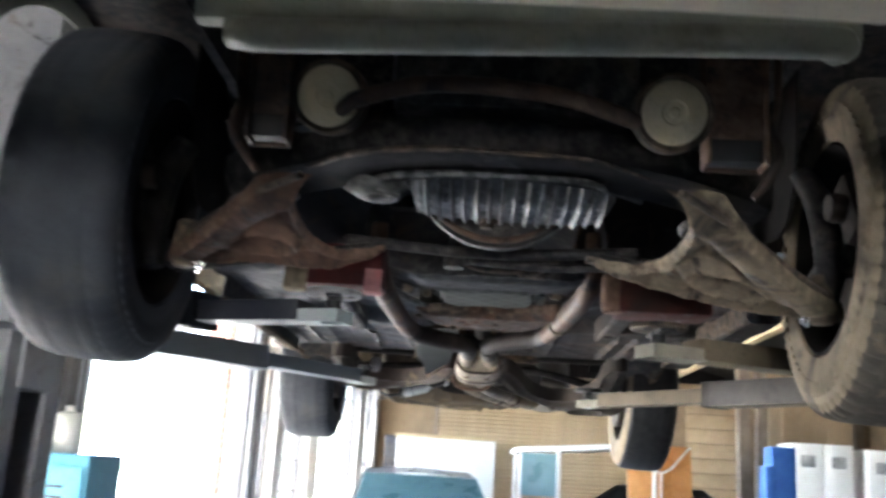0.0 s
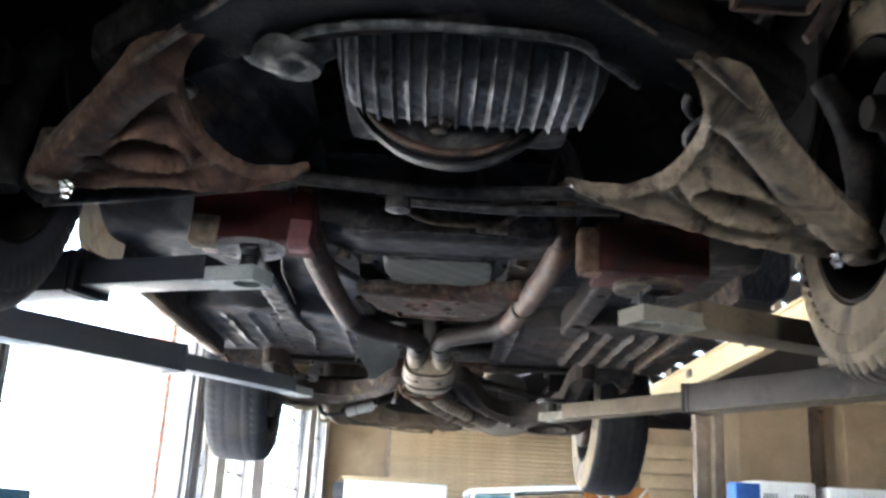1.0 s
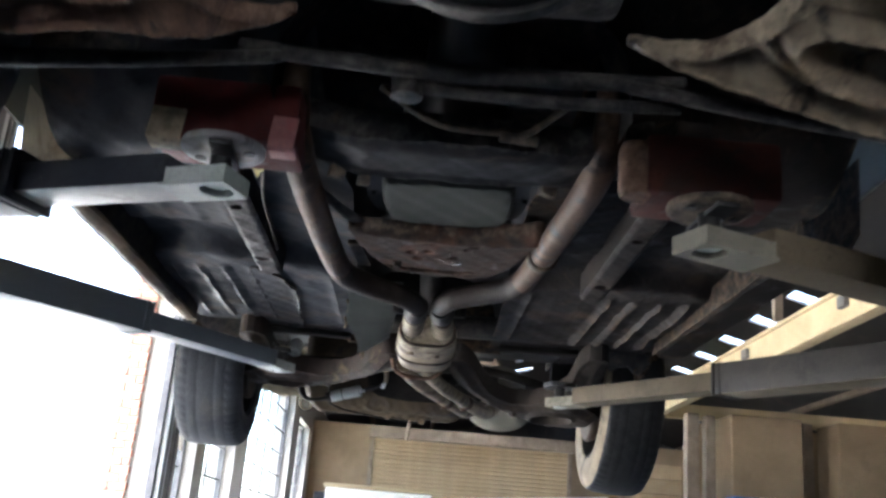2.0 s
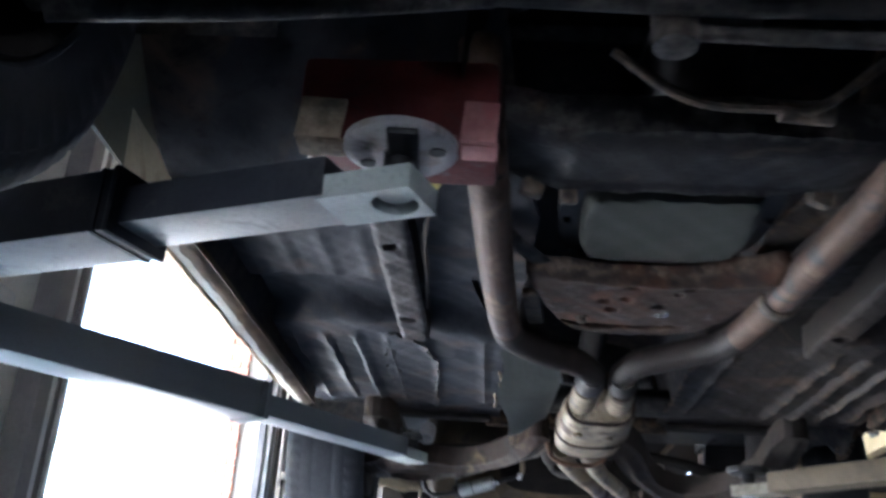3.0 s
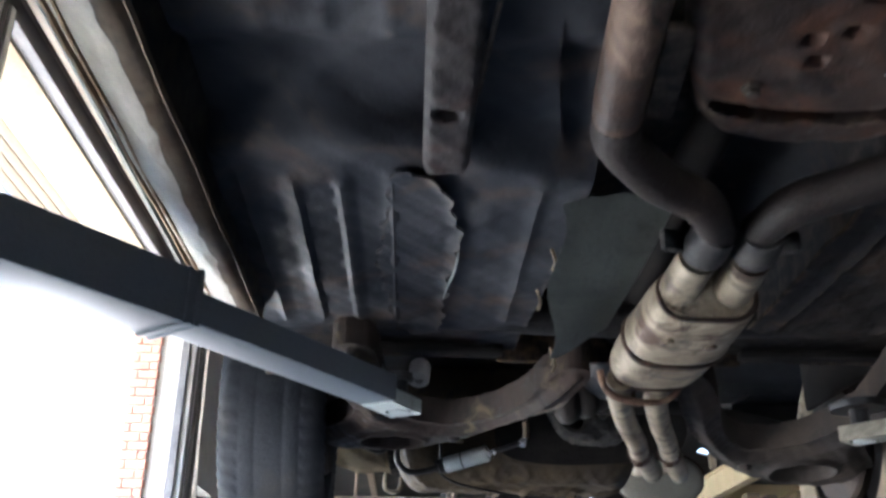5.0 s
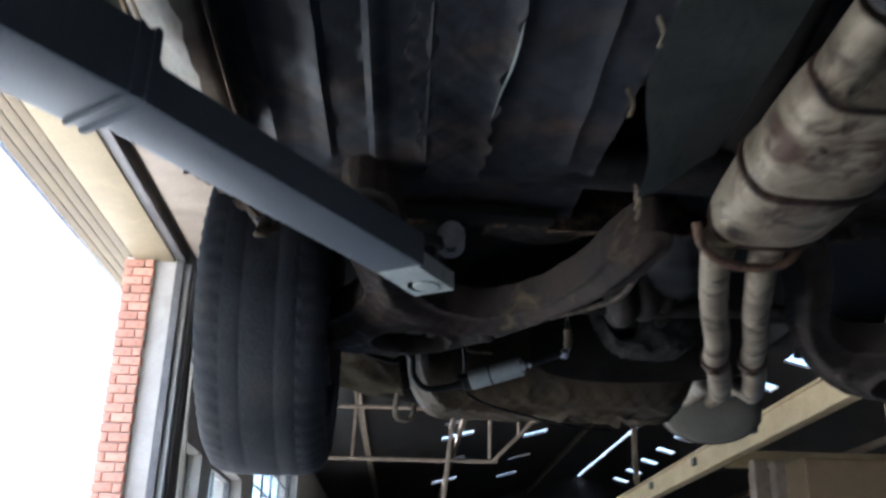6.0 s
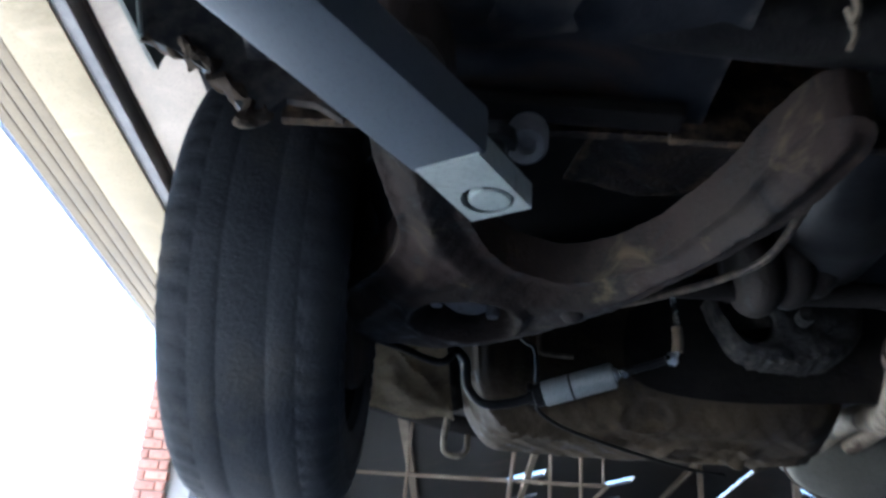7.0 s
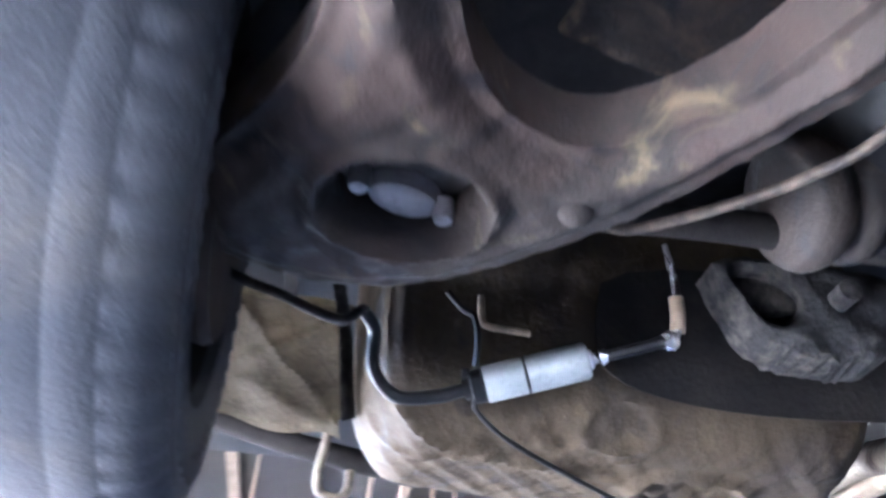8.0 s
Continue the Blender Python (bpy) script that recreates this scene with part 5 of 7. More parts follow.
# round rear muffler, pale end shell toward the front
b = bmesh.new()
m = Matrix.Translation((0.375, 4.86, 1.845)) @ rot(-66, 0, -4) @ Matrix.Diagonal((1.12, 0.70, 1, 1))
lathe(b, [(0.0, -0.006), (0.06, -0.008), (0.108, 0.0), (0.117, 0.006), (0.121, 0.014), (0.121, 0.022), (0.114, 0.026), (0.114, 0.55), (0.09, 0.57), (0, 0.57)], m, 56)
ep("muffler", b, MUFFLER, "wide oval muffler with a pale end shell")
b = bmesh.new()
tube(b, [m @ Vector((0.1215 * math.cos(a), 0.1215 * math.sin(a), 0.018)) for a in [math.pi * (0.05 + 1.9 * k / 24) for k in range(25)]], 0.0045, 8, 2)
ep("end_seam", b, RUST_DARK, "dark rolled seam of the muffler")

# ---- front suspension ----
def subframe_line(u):
    """Height and depth of the front crossmember across the car."""
    return 1.90 + 0.02 * abs(u) ** 1.5, 1.315 + 1.25 * u * u


b = bmesh.new()
rows = []
for k in range(41):
    u = -0.46 + 0.92 * k / 40
    z, yy = subframe_line(u)
    w = 0.055 + 0.06 * abs(u)
    row = []
    for dy, dz in ((-w, 0.05), (-w, 0.02), (-w + 0.012, 0.004), (-w * 0.4, 0.0), (w * 0.35, 0.004), (w * 0.62, -0.006), (w * 0.72, -0.008), (w * 0.8, 0.0), (w * 0.8, 0.07)):
        row.append(b.verts.new((CX + 0.01 + u, yy + dy, z + dz)))
    rows.append(row)
for p, q in zip(rows, rows[1:]):
    for j in range(8):
        b.faces.new((p[j], p[j + 1], q[j + 1], q[j]))
bmesh.ops.solidify(b, geom=list(b.faces), thickness=-0.004)
sub = cp("front_crossmember", b, BLACK_STEEL, label="oily black pressed front crossmember")
b = bmesh.new()
tube(b, [(-0.22, 1.47, 1.908), (-0.14, 1.385, 1.90), (-0.06, 1.352, 1.897), (0.03, 1.348, 1.897), (0.16, 1.365, 1.898), (0.21, 1.41, 1.90), (0.27, 1.49, 1.91)], 0.0065, 8, 8)
cp("crossmember_lip", b, ALU_DIRTY, sub, "worn bright lip of the crossmember")
b = bmesh.new()
tube(b, [(-0.265, 1.375, 1.905), (-0.233, 1.334, 1.90), (-0.198, 1.293, 1.898), (-0.146, 1.262, 1.897), (-0.09, 1.245, 1.897), (-0.023, 1.24, 1.897), (0.086, 1.249, 1.897), (0.163, 1.263, 1.898), (0.212, 1.305, 1.90), (0.261, 1.351, 1.903)], [0.003, 0.005, 0.0055, 0.0055, 0.0055, 0.005, 0.0035, 0.003, 0.003, 0.002], 8, 8)
cp("crossmember_lip", b, DIRTY_STEEL, sub, "scuffed front edge of the crossmember")

ARM = [(0.25, 1.40), (0.268, 1.375), (0.305, 1.375), (0.36, 1.412), (0.44, 1.485), (0.545, 1.592), (0.645, 1.685), (0.678, 1.735), (0.645, 1.77), (0.56, 1.765), (0.47, 1.748), (0.37, 1.728), (0.27, 1.715), (0.19, 1.712),
       (0.183, 1.706), (0.235, 1.693), (0.285, 1.662), (0.318, 1.61), (0.334, 1.55), (0.334, 1.49), (0.318, 1.44), (0.29, 1.415)]
ARM_CUP = (0.432, 1.640)
for s in (-1, 1):
    short = 0.85 if s < 0 else 1.0  # the two arms droop unevenly

    def reach(u, short=short):
        return 0.27 + (u - 0.27) * short if u > 0.27 else u

    outline = [(CX + s * reach(u), v) for u, v in round_off(ARM, 2)]

    def arm_sd(X, Y, s=s, outline=outline):
        U = (X - CX) * s
        U = np.where(U > 0.27, 0.27 + (U - 0.27) / (0.85 if s < 0 else 1.0), U)
        hole = 0.013 - np.hypot((U - ARM_CUP[0]) / 1.9, Y - ARM_CUP[1])
        return np.maximum(outside(outline, X, Y), hole)

    def arm_height(X, Y, S, s=s, outline=outline):
        U = (X - CX) * s
        U = np.where(U > 0.27, 0.27 + (U - 0.27) / (0.85 if s < 0 else 1.0), U)
        z = 1.893 - 0.105 * ramp((U - 0.25) * 0.66 + (Y - 1.32) * 0.75, 0.0, 0.52)
        edge = outside(outline, X, Y)
        ax, ay, bx, by = 0.288, 1.392, 0.640, 1.728
        L = math.hypot(bx - ax, by - ay)
        d = ((U - ax) * (by - ay) - (Y - ay) * (bx - ax)) / L
        leg = np.sqrt(np.clip(1 - (d / 0.030) ** 2, 0, 1))  # round front leg
        lip = np.exp(-((edge + 0.007) / 0.006) ** 2) * (1 - leg)  # rolled rim
        e = np.hypot((U - ARM_CUP[0]) * 0.92 + (Y - ARM_CUP[1]) * 0.30, ((Y - ARM_CUP[1]) - (U - ARM_CUP[0]) * 0.22) * 1.75) / 0.062
        ring = (np.exp(-((e - 1.20) / 0.13) ** 2) + 0.6 * np.exp(-((e - 1.75) / 0.12) ** 2)) * (1 - leg)
        cup = np.clip((1.05 - e) / 0.35, 0, 1)
        web = np.clip((-edge - 0.022) / 0.012, 0, 1) * (1 - leg) * np.clip((e - 1.35) / 0.2, 0, 1)
        slot = np.exp(-(((U - 0.515) / 0.016) ** 2 + ((Y - 1.648) / 0.009) ** 2))
        boss = np.exp(-(((U - 0.58) / 0.035) ** 2 + ((Y - 1.715) / 0.03) ** 2))
        z = z + 0.045 * (1 - ramp(Y, 1.38, 1.49)) + 0.012 * (1 - ramp(U, 0.17, 0.28)) * (Y > 1.6)
        z = z + (0.045 if s < 0 else 0.0) * ramp(U, 0.27, 0.5)
        return z - 0.018 * leg ** 0.6 - 0.010 * lip - 0.015 * ring + 0.030 * cup + 0.012 * web + 0.02 * slot - 0.008 * boss + bumps(X, Y, 1.6, s)

    x0, x1 = sorted((CX + s * 0.13, CX + s * 0.70))
    b = bmesh.new()
    pressing(b, arm_sd, arm_height, (x0, x1, 1.25, 1.79), 0.0042, 0.011)
    arm = cp("lower_arm", b, RUST if s < 0 else ARM_DUST, label="brown rusty pressed lower control arm" if s < 0 else "tan dusty pressed lower control arm")
    b = bmesh.new()
    dz = 0.045 if s < 0 else 0.0
    tube(b, [(CX + s * 0.292, 1.366, 1.888), (CX + s * reach(0.40), 1.464, 1.864 + dz * 0.5), (CX + s * reach(0.52), 1.578, 1.828 + dz), (CX + s * reach(0.615), 1.668, 1.803 + dz)], 0.0065, 8, 6)
    cp("outer_flange", b, DIRTY_STEEL, arm)
    b = bmesh.new()
    lathe(b, [(0.0, -0.022), (0.02, -0.02), (0.027, -0.008), (0.027, 0.02), (0.02, 0.07), (0, 0.07)], Matrix.Translation((CX + s * reach(0.625), 1.715, 1.778 + dz)), 24)
    cp("ball_joint", b, DIRTY_STEEL, arm)
    for px, py in ((0.60, 1.735), (0.585, 1.70)):
        b = bmesh.new()
        bolt(b, (CX + s * reach(px), py, 1.765 + dz), 0.007, 0.01)
        cp("bolt", b, CHROME, arm, "bright bolt head")
    b = bmesh.new()  # upright: stub post, steering eye and hub boss
    tube(b, [(CX + s * 0.632, 1.715, 1.80), (CX + s * 0.645, 1.72, 1.86), (CX + s * 0.65, 1.725, 1.92), (CX + s * 0.635, 1.735, 1.99), (CX + s * 0.60, 1.74, 2.06)], [0.024, 0.034, 0.042, 0.034, 0.026], 16, 5, squash=0.8)
    tube(b, [(CX + s * 0.645, 1.74, 1.87), (CX + s * 0.64, 1.79, 1.85), (CX + s * 0.63, 1.84, 1.835)], [0.022, 0.018, 0.016], 12, 4)
    lathe(b, [(0.0, 0), (0.05, 0), (0.055, 0.01), (0.05, 0.05), (0, 0.05)], Matrix.Translation((CX + s * 0.655, 1.72, 1.90)) @ rot(0, s * 90, 0), 28)
    hub = cp("upright", b, BLACK_STEEL, label="dark cast upright inside the front wheel")
    b = bmesh.new()  # brake disc and caliper
    lathe(b, [(0.0, 0), (0.125, 0), (0.128, 0.003), (0.128, 0.010), (0.125, 0.013), (0, 0.013)], Matrix.Translation((CX + s * 0.69, 1.72, 1.90)) @ rot(0, s * 90, 0), 40)
    cp("brake_disc", b, TRAIL_DARK, hub, "brown rusted brake disc")
    b = bmesh.new()
    box(b, (CX + s * 0.672, 1.625, 1.955), (0.075, 0.07, 0.13), rot(-28, 0, 0), 0.016)
    lathe(b, [(0.0, -0.03), (0.024, -0.03), (0.027, -0.02), (0.027, 0.02), (0, 0.02)], Matrix.Translation((CX + s * 0.638, 1.625, 1.955)) @ rot(0, s * 90, 0), 20)
    cp("caliper", b, TRAIL_DARK, hub, "dirty brake caliper")
    b = bmesh.new()  # track rod with its end
    tube(b, [(CX + s * 0.24, 1.92, 1.91), (CX + s * 0.44, 1.89, 1.87), (CX + s * 0.63, 1.84, 1.83)], [0.009, 0.011, 0.015], 12, 4)
    cp("track_rod", b, BLACK_STEEL)
    # coil spring
    b = bmesh.new()
    tube(b, [(CX + s * 0.40 + 0.055 * math.cos(a), 1.60 + 0.055 * math.sin(a), 1.87 + 0.0085 * a) for a in [0.5 * k for k in range(56)]], 0.007, 8, 2)
    cp("coil_spring", b, BLACK_STEEL)
    # open box bracket in front of the arm, with a curved strap outside it
    b = bmesh.new()
    x0, x1, zb = (0.322, 0.402, 1.893) if s > 0 else (-0.327, -0.273, 1.900)
    xx, wd = (x0 + x1) / 2, x1 - x0
    box(b, (xx, 1.236, zb + 0.125), (wd + 0.008, 0.006, 0.175), rot(4), 0.002)
    brk = cp("bracket", b, RUST if s > 0 else RUST_DARK, label="brown open box bracket of the front crossmember")
    for e_ in (x0, x1):
        b = bmesh.new()
        box(b, (e_, 1.255, zb + 0.105), (0.006, 0.046, 0.21), None, 0.002)
        cp("side_plate", b, RUST if s > 0 else RUST_DARK, brk)
    b = bmesh.new()
    box(b, (xx, 1.277, zb + 0.1), (wd, 0.006, 0.2), None, 0.002)
    cp("back_plate", b, RUST_DARK, brk)
    # black block added as the shade in the bracket's hollow
    b = bmesh.new()
    box(b, (xx, 1.257, zb + 0.045), (wd - 0.007, 0.032, 0.08), None, 0.004)
    cp("rubber_stop", b, HOSE, brk, "black fill for the shaded hollow of the bracket")
    b = bmesh.new()
    o = x1 if s > 0 else x0
    tube(b, [(o + s * 0.020, 1.242, zb + 0.16), (o + s * 0.017, 1.242, zb + 0.09), (o + s * 0.010, 1.242, zb + 0.055), (o + s * 0.019, 1.242, zb + 0.018), (o + s * 0.004, 1.245, zb - 0.016), (o - s * 0.016, 1.25, zb - 0.045)], [0.008, 0.009, 0.011, 0.013, 0.010, 0.007], 10, 6, squash=0.5)
    cp("strap", b, RUST_DARK, brk, "bent brown strap")

# round cream caps with dark rims on either side of the stabiliser
for px, py, pz in ((-0.219, 1.262, 1.977), (0.27, 1.225, 1.959)):
    m = Matrix.Translation((px, py, pz)) @ rot(106, 0, 0)
    b = bmesh.new()
    lathe(b, [(0.0, -0.05), (0.05, -0.05), (0.056, -0.03), (0.056, 0.004), (0.052, 0.008), (0.046, 0.004), (0.0, 0.002)], m, 40)
    mount = cp("stabiliser_mount", b, DIRTY_STEEL, label="round dark mount with a cream cap")
    b = bmesh.new()
    lathe(b, [(0.045, 0.002), (0.045, 0.008), (0.041, 0.0115), (0.018, 0.013), (0.016, 0.0105), (0.008, 0.0105), (0.006, 0.0135), (0.0, 0.0135)], m, 40)
    cp("cap", b, CREAM, mount, "cream round cap")
b = bmesh.new()
tube(b, [(-0.205, 1.275, 1.955), (-0.19, 1.25, 1.96), (-0.166, 1.235, 1.967), (-0.08, 1.218, 1.983), (0.02, 1.217, 1.984), (0.12, 1.217, 1.972), (0.206, 1.226, 1.950), (0.235, 1.245, 1.945), (0.25, 1.265, 1.94)], 0.0125, 14)
cp("stabiliser_bar", b, RUST_PIPE, label="brown curved stabiliser bar")

# front panel tube, valance and bumper
b = bmesh.new()
tube(b, [(-0.30, 1.02, 1.955), (-0.20, 1.0, 1.945), (0.36, 1.0, 1.963), (0.42, 1.02, 1.965)], 0.020, 16, squash=1.0)
box(b, (0.05, 1.03, 2.03), (0.80, 0.03, 0.12), None, 0.01)
cp("front_panel", b, BODY, label="grey-green front panel tube")
b = bmesh.new()
box(b, (CX, 0.98, 2.3), (1.2, 0.03, 0.5))
cp("radiator", b, DARK_STUFF)
b = bmesh.new()
rows = []
for k in range(33):
    u = -0.9 + 1.8 * k / 32
    yy = 0.60 + 0.16 * abs(u) ** 2.4
    rows.append([b.verts.new((CX + u, yy + dy, zz)) for dy, zz in ((0.15, 1.90), (0.11, 1.842), (0.06, 1.817), (0.0, 1.823), (-0.03, 1.853), (-0.035, 1.965), (0.0, 2.01))])
for p, q in zip(rows, rows[1:]):
    for j in range(6):
        b.faces.new((p[j], p[j + 1], q[j + 1], q[j]))
bmesh.ops.solidify(b, geom=list(b.faces), thickness=-0.006)
cp("bumper", b, BUMPER, label="pale dusty front bumper")

# red supports above the front pads
for s, xa, xb, zb in ((-1, -0.440, -0.212, 1.905), (1, 0.330, 0.542, 1.878)):
    b = bmesh.new()
    box(b, ((xa + xb) / 2, 2.155, zb), (xb - xa, 0.13, 0.10), None, 0.012)
    blk = cp("jack_support", b, RED if s < 0 else RED_BROWN, label="faded red painted support block over the lift pad" if s < 0 else "dirty brown-red support block over the lift pad")
    for px, w, m_ in ((xa + 0.03, 0.052, DUST_STEEL), (xb - 0.02, 0.04, PINK)):
        if s > 0:
            px = xa + xb - px
        b = bmesh.new()
        if s > 0:
            lathe(b, [(0.0, -0.045), (0.026, -0.044), (0.03, -0.03), (0.03, 0.03), (0.026, 0.044), (0.0, 0.045)], Matrix.Translation((xa - 0.008, 2.125, zb - 0.005)), 20)
            cp("tab", b, RUST, blk, "rounded brown end of the support")
            break
        box(b, (px, 2.084, 1.868), (w, 0.007, 0.056), rot(-8, 3, 0), 0.002)
        box(b, (px, 2.10, 1.8415), (w, 0.035, 0.007), rot(0, 0, 2), 0.002)
        cp("tab", b, m_, blk, "scuffed tab")
# steering cross link and hoses
b = bmesh.new()
tube(b, [(-0.28, 1.93, 1.925), (0.03, 1.915, 1.905), (0.34, 1.93, 1.925)], 0.012, 12)
tube(b, [(-0.03, 1.945, 1.895), (0.16, 1.94, 1.887), (0.34, 1.95, 1.9)], 0.009, 10)
lathe(b, [(0, -0.02), (0.022, -0.018), (0.024, 0.02), (0, 0.022)], Matrix.Translation((-0.045, 1.945, 1.895)), 18)
cp("cross_link", b, BLACK_STEEL)
b = bmesh.new()
tube(b, [(-0.09, 2.06, 1.95), (0.0, 2.09, 1.91), (0.10, 2.10, 1.908), (0.14, 2.09, 1.905), (0.2, 2.05, 1.94)], 0.006, 8)
tube(b, [(0.10, 2.105, 1.907), (0.16, 2.11, 1.906)], 0.012, 10, 4)
cp("hose", b, DIRTY_STEEL)

# cable with a yellow tag along the chassis rail
b = bmesh.new()
tube(b, [(-0.295, 2.20, 1.905), (-0.302, 2.33, 1.892), (-0.318, 2.45, 1.888), (-0.326, 2.62, 1.89), (-0.336, 2.80, 1.895)], 0.003, 8)
cable = cp("cable", b, DIRTY_STEEL, label="thin dusty cable along the rail")
b = bmesh.new()
tube(b, [(-0.301, 2.235, 1.879), (-0.299, 2.255, 1.879), (-0.301, 2.275, 1.882), (-0.308, 2.31, 1.888), (-0.313, 2.34, 1.890)], [0.012, 0.015, 0.013, 0.005, 0.0025], 12, 6, squash=0.3)
cp("tag", b, YELLOW, cable, "yellow tag")

# torn underseal hanging at the end of the chassis rail
b = bmesh.new()
poly = [(-0.43, 2.985), (-0.385, 2.99), (-0.352, 3.07), (-0.334, 3.18), (-0.338, 3.27), (-0.346, 3.34), (-0.350, 3.50), (-0.352, 3.60), (-0.43, 3.62), (-0.46, 3.3)]
pressing(b, lambda X, Y: outside(poly, X, Y) + 0.006 * np.sin(Y * 90) * np.sin(Y * 37 + 1), lambda X, Y, S: 1.900 - 0.008 * np.clip(1 + S / 0.02, 0, 1) ** 2 * (X > -0.41) + bumps(X, Y, 1.7, 5), (-0.47, -0.32, 2.97, 3.63), 0.006, 0.003)
flap = cp("torn_underseal", b, UNDERSEAL, label="torn flap of dark underseal")
# glint along the flap's edge, drawn as a thin pale strip
b = bmesh.new()
tube(b, [(-0.336, 3.22, 1.890), (-0.339, 3.29, 1.887), (-0.346, 3.35, 1.889), (-0.352, 3.42, 1.892)], [0.001, 0.0022, 0.0018, 0.0008], 8, 6)
cp("torn_edge", b, LIFT, flap, "pale strip painted as the glint on the torn edge")

# torn heat shield beside the converter
b = bmesh.new()
rows = []
for k in range(13):
    t = k / 12
    a = Vector((-0.205, 3.06, 1.895)).lerp(Vector((-0.178, 3.43, 1.797)), t)
    c = Vector((-0.05, 3.03, 1.905)).lerp(Vector((-0.085, 3.40, 1.83)), t)
    rows.append([b.verts.new(a.lerp(c, j / 8) + Vector((0.010 * math.sin(9 * t) * (j == 0), 0.012 * math.sin(7 * j) * (k == 12), 0.006 * math.sin(3.1 * j / 8 + 4 * t)))) for j in range(9)])
for p, q in zip(rows, rows[1:]):
    for j in range(8):
        b.faces.new((p[j], p[j + 1], q[j + 1], q[j]))
bmesh.ops.solidify(b, geom=list(b.faces), thickness=0.0015)
cp("heat_shield", b, SHIELD, label="torn dull sheet-metal heat shield")
for px, py, pz in ((-0.17, 3.45, 1.79), (-0.165, 3.47, 1.785), (-0.2, 3.2, 1.86), (-0.21, 3.3, 1.835)):
    b = bmesh.new()
    tube(b, [(px, py, pz + 0.03), (px + 0.006, py + 0.006, pz + 0.012), (px + 0.002, py + 0.012, pz)], 0.003, 6, 4)
    cp("torn_edge", b, DUST_STEEL)

# ---- rear suspension ----
TRAIL = [(-0.555, 3.56), (-0.545, 3.70), (-0.527, 3.79), (-0.518, 3.87), (-0.545, 3.95), (-0.60, 4.03), (-0.632, 4.10), (-0.615, 4.17), (-0.55, 4.205), (-0.475, 4.213), (-0.40, 4.19), (-0.33, 4.135), (-0.25, 4.05), (-0.185, 3.945), (-0.13, 3.845), (-0.09, 3.74), (-0.05, 3.66),
         (-0.10, 3.63), (-0.155, 3.70), (-0.185, 3.80), (-0.225, 3.90), (-0.285, 3.965), (-0.345, 3.97), (-0.405, 3.925), (-0.44, 3.84), (-0.455, 3.74), (-0.47, 3.57)]
TH = (-0.443, 4.050)
for s in (-1, 1):
    outline = [(CX + s * -(x - CX), yy) for x, yy in round_off(TRAIL, 2)]

    def trail_sd(X, Y, s=s, outline=outline):
        U = CX + (X - CX) * (-s)
        hole = 0.054 - np.hypot((U - TH[0]) / 1.08, Y - TH[1])
        return np.maximum(outside(outline, X, Y), hole)

    def trail_height(X, Y, S, s=s, outline=outline):
        U = CX + (X - CX) * (-s)
        edge = outside(outline, X, Y)
        r = np.hypot((U - TH[0]) / 1.08, Y - TH[1])
        cup = np.exp(-((r - 0.070) / 0.008) ** 2)
        dish = np.clip((0.066 - r) / 0.011, 0, 1)
        body_ = 1.822 - 0.034 * np.clip(-edge / 0.040, 0, 1) ** 0.6
        flange = np.clip(1 + edge / 0.016, 0, 1) ** 2
        return body_ - 0.016 * flange - 0.010 * cup + 0.018 * dish + 0.05 * (1 - ramp(Y, 3.56, 3.78)) - (0.115 * np.clip(Y - 3.58, 0, 1) if s > 0 else 0.0) + bumps(X, Y, 1.3, s)

    x0, x1 = sorted((CX + s * 0.05, CX + s * 0.68))
    b = bmesh.new()
    pressing(b, trail_sd, trail_height, (x0, x1, 3.54, 4.23), 0.0045, 0.055)
    arm = cp("trailing_arm", b, TRAIL_STEEL if s < 0 else TRAIL_DARK, label="dirty pressed trailing arm with a round drain opening" if s < 0 else "dark pressed trailing arm with a round drain opening")
    hx = CX + s * -(TH[0] - CX)
    sag = 0.054 if s > 0 else 0.0
    b = bmesh.new()
    lathe(b, [(0.0, 0), (0.078, 0.0), (0.08, 0.03), (0, 0.03)], Matrix.Translation((hx, TH[1], 1.832 - sag)), 32)
    cp("spring_seat", b, BLACK_STEEL, arm)
    b = bmesh.new()
    lathe(b, [(0.0, -0.004), (0.02, -0.003), (0.032, 0.004), (0.034, 0.02), (0, 0.02)], Matrix.Translation((hx + 0.002, TH[1] + 0.030, 1.812 - sag)) @ rot(0, 0, 20) @ Matrix.Diagonal((1.0, 0.62, 1, 1)), 28)
    cp("damper_plate", b, LIFT_DARK if s < 0 else MATTE_BLACK, arm, "grey end of the damper" if s < 0 else "black end of the damper")
    for nx, ny in ((-0.038, 0.004), (0.037, 0.034)):
        b = bmesh.new()
        lathe(b, [(0.0, -0.010), (0.008, -0.009), (0.0095, -0.004), (0.0095, 0.012), (0, 0.012)], Matrix.Translation((hx - s * nx, TH[1] + ny, 1.812 - sag)), 14)
        cp("nut", b, LIFT_DARK, arm, "pale nut")
    b = bmesh.new()
    lathe(b, [(0.0, -0.003), (0.009, -0.002), (0.014, 0.002), (0.016, 0.008), (0, 0.01)], Matrix.Translation((CX + s * 0.326, 4.025, 1.784 - sag)) @ rot(-20), 24)
    cp("tab", b, TRAIL_STEEL, arm, "tan dusty round tab")
    if s < 0:  # bush lug at the outer pivot
        b = bmesh.new()
        lx = CX + s * 0.408
        lathe(b, [(0.0, -0.03), (0.018, -0.028), (0.0215, -0.02), (0.0215, 0.018), (0.018, 0.023), (0.010, 0.022), (0.009, 0.008), (0, 0.008)], Matrix.Translation((lx, 3.712, 1.845)) @ rot(143, 0, s * 6), 24)
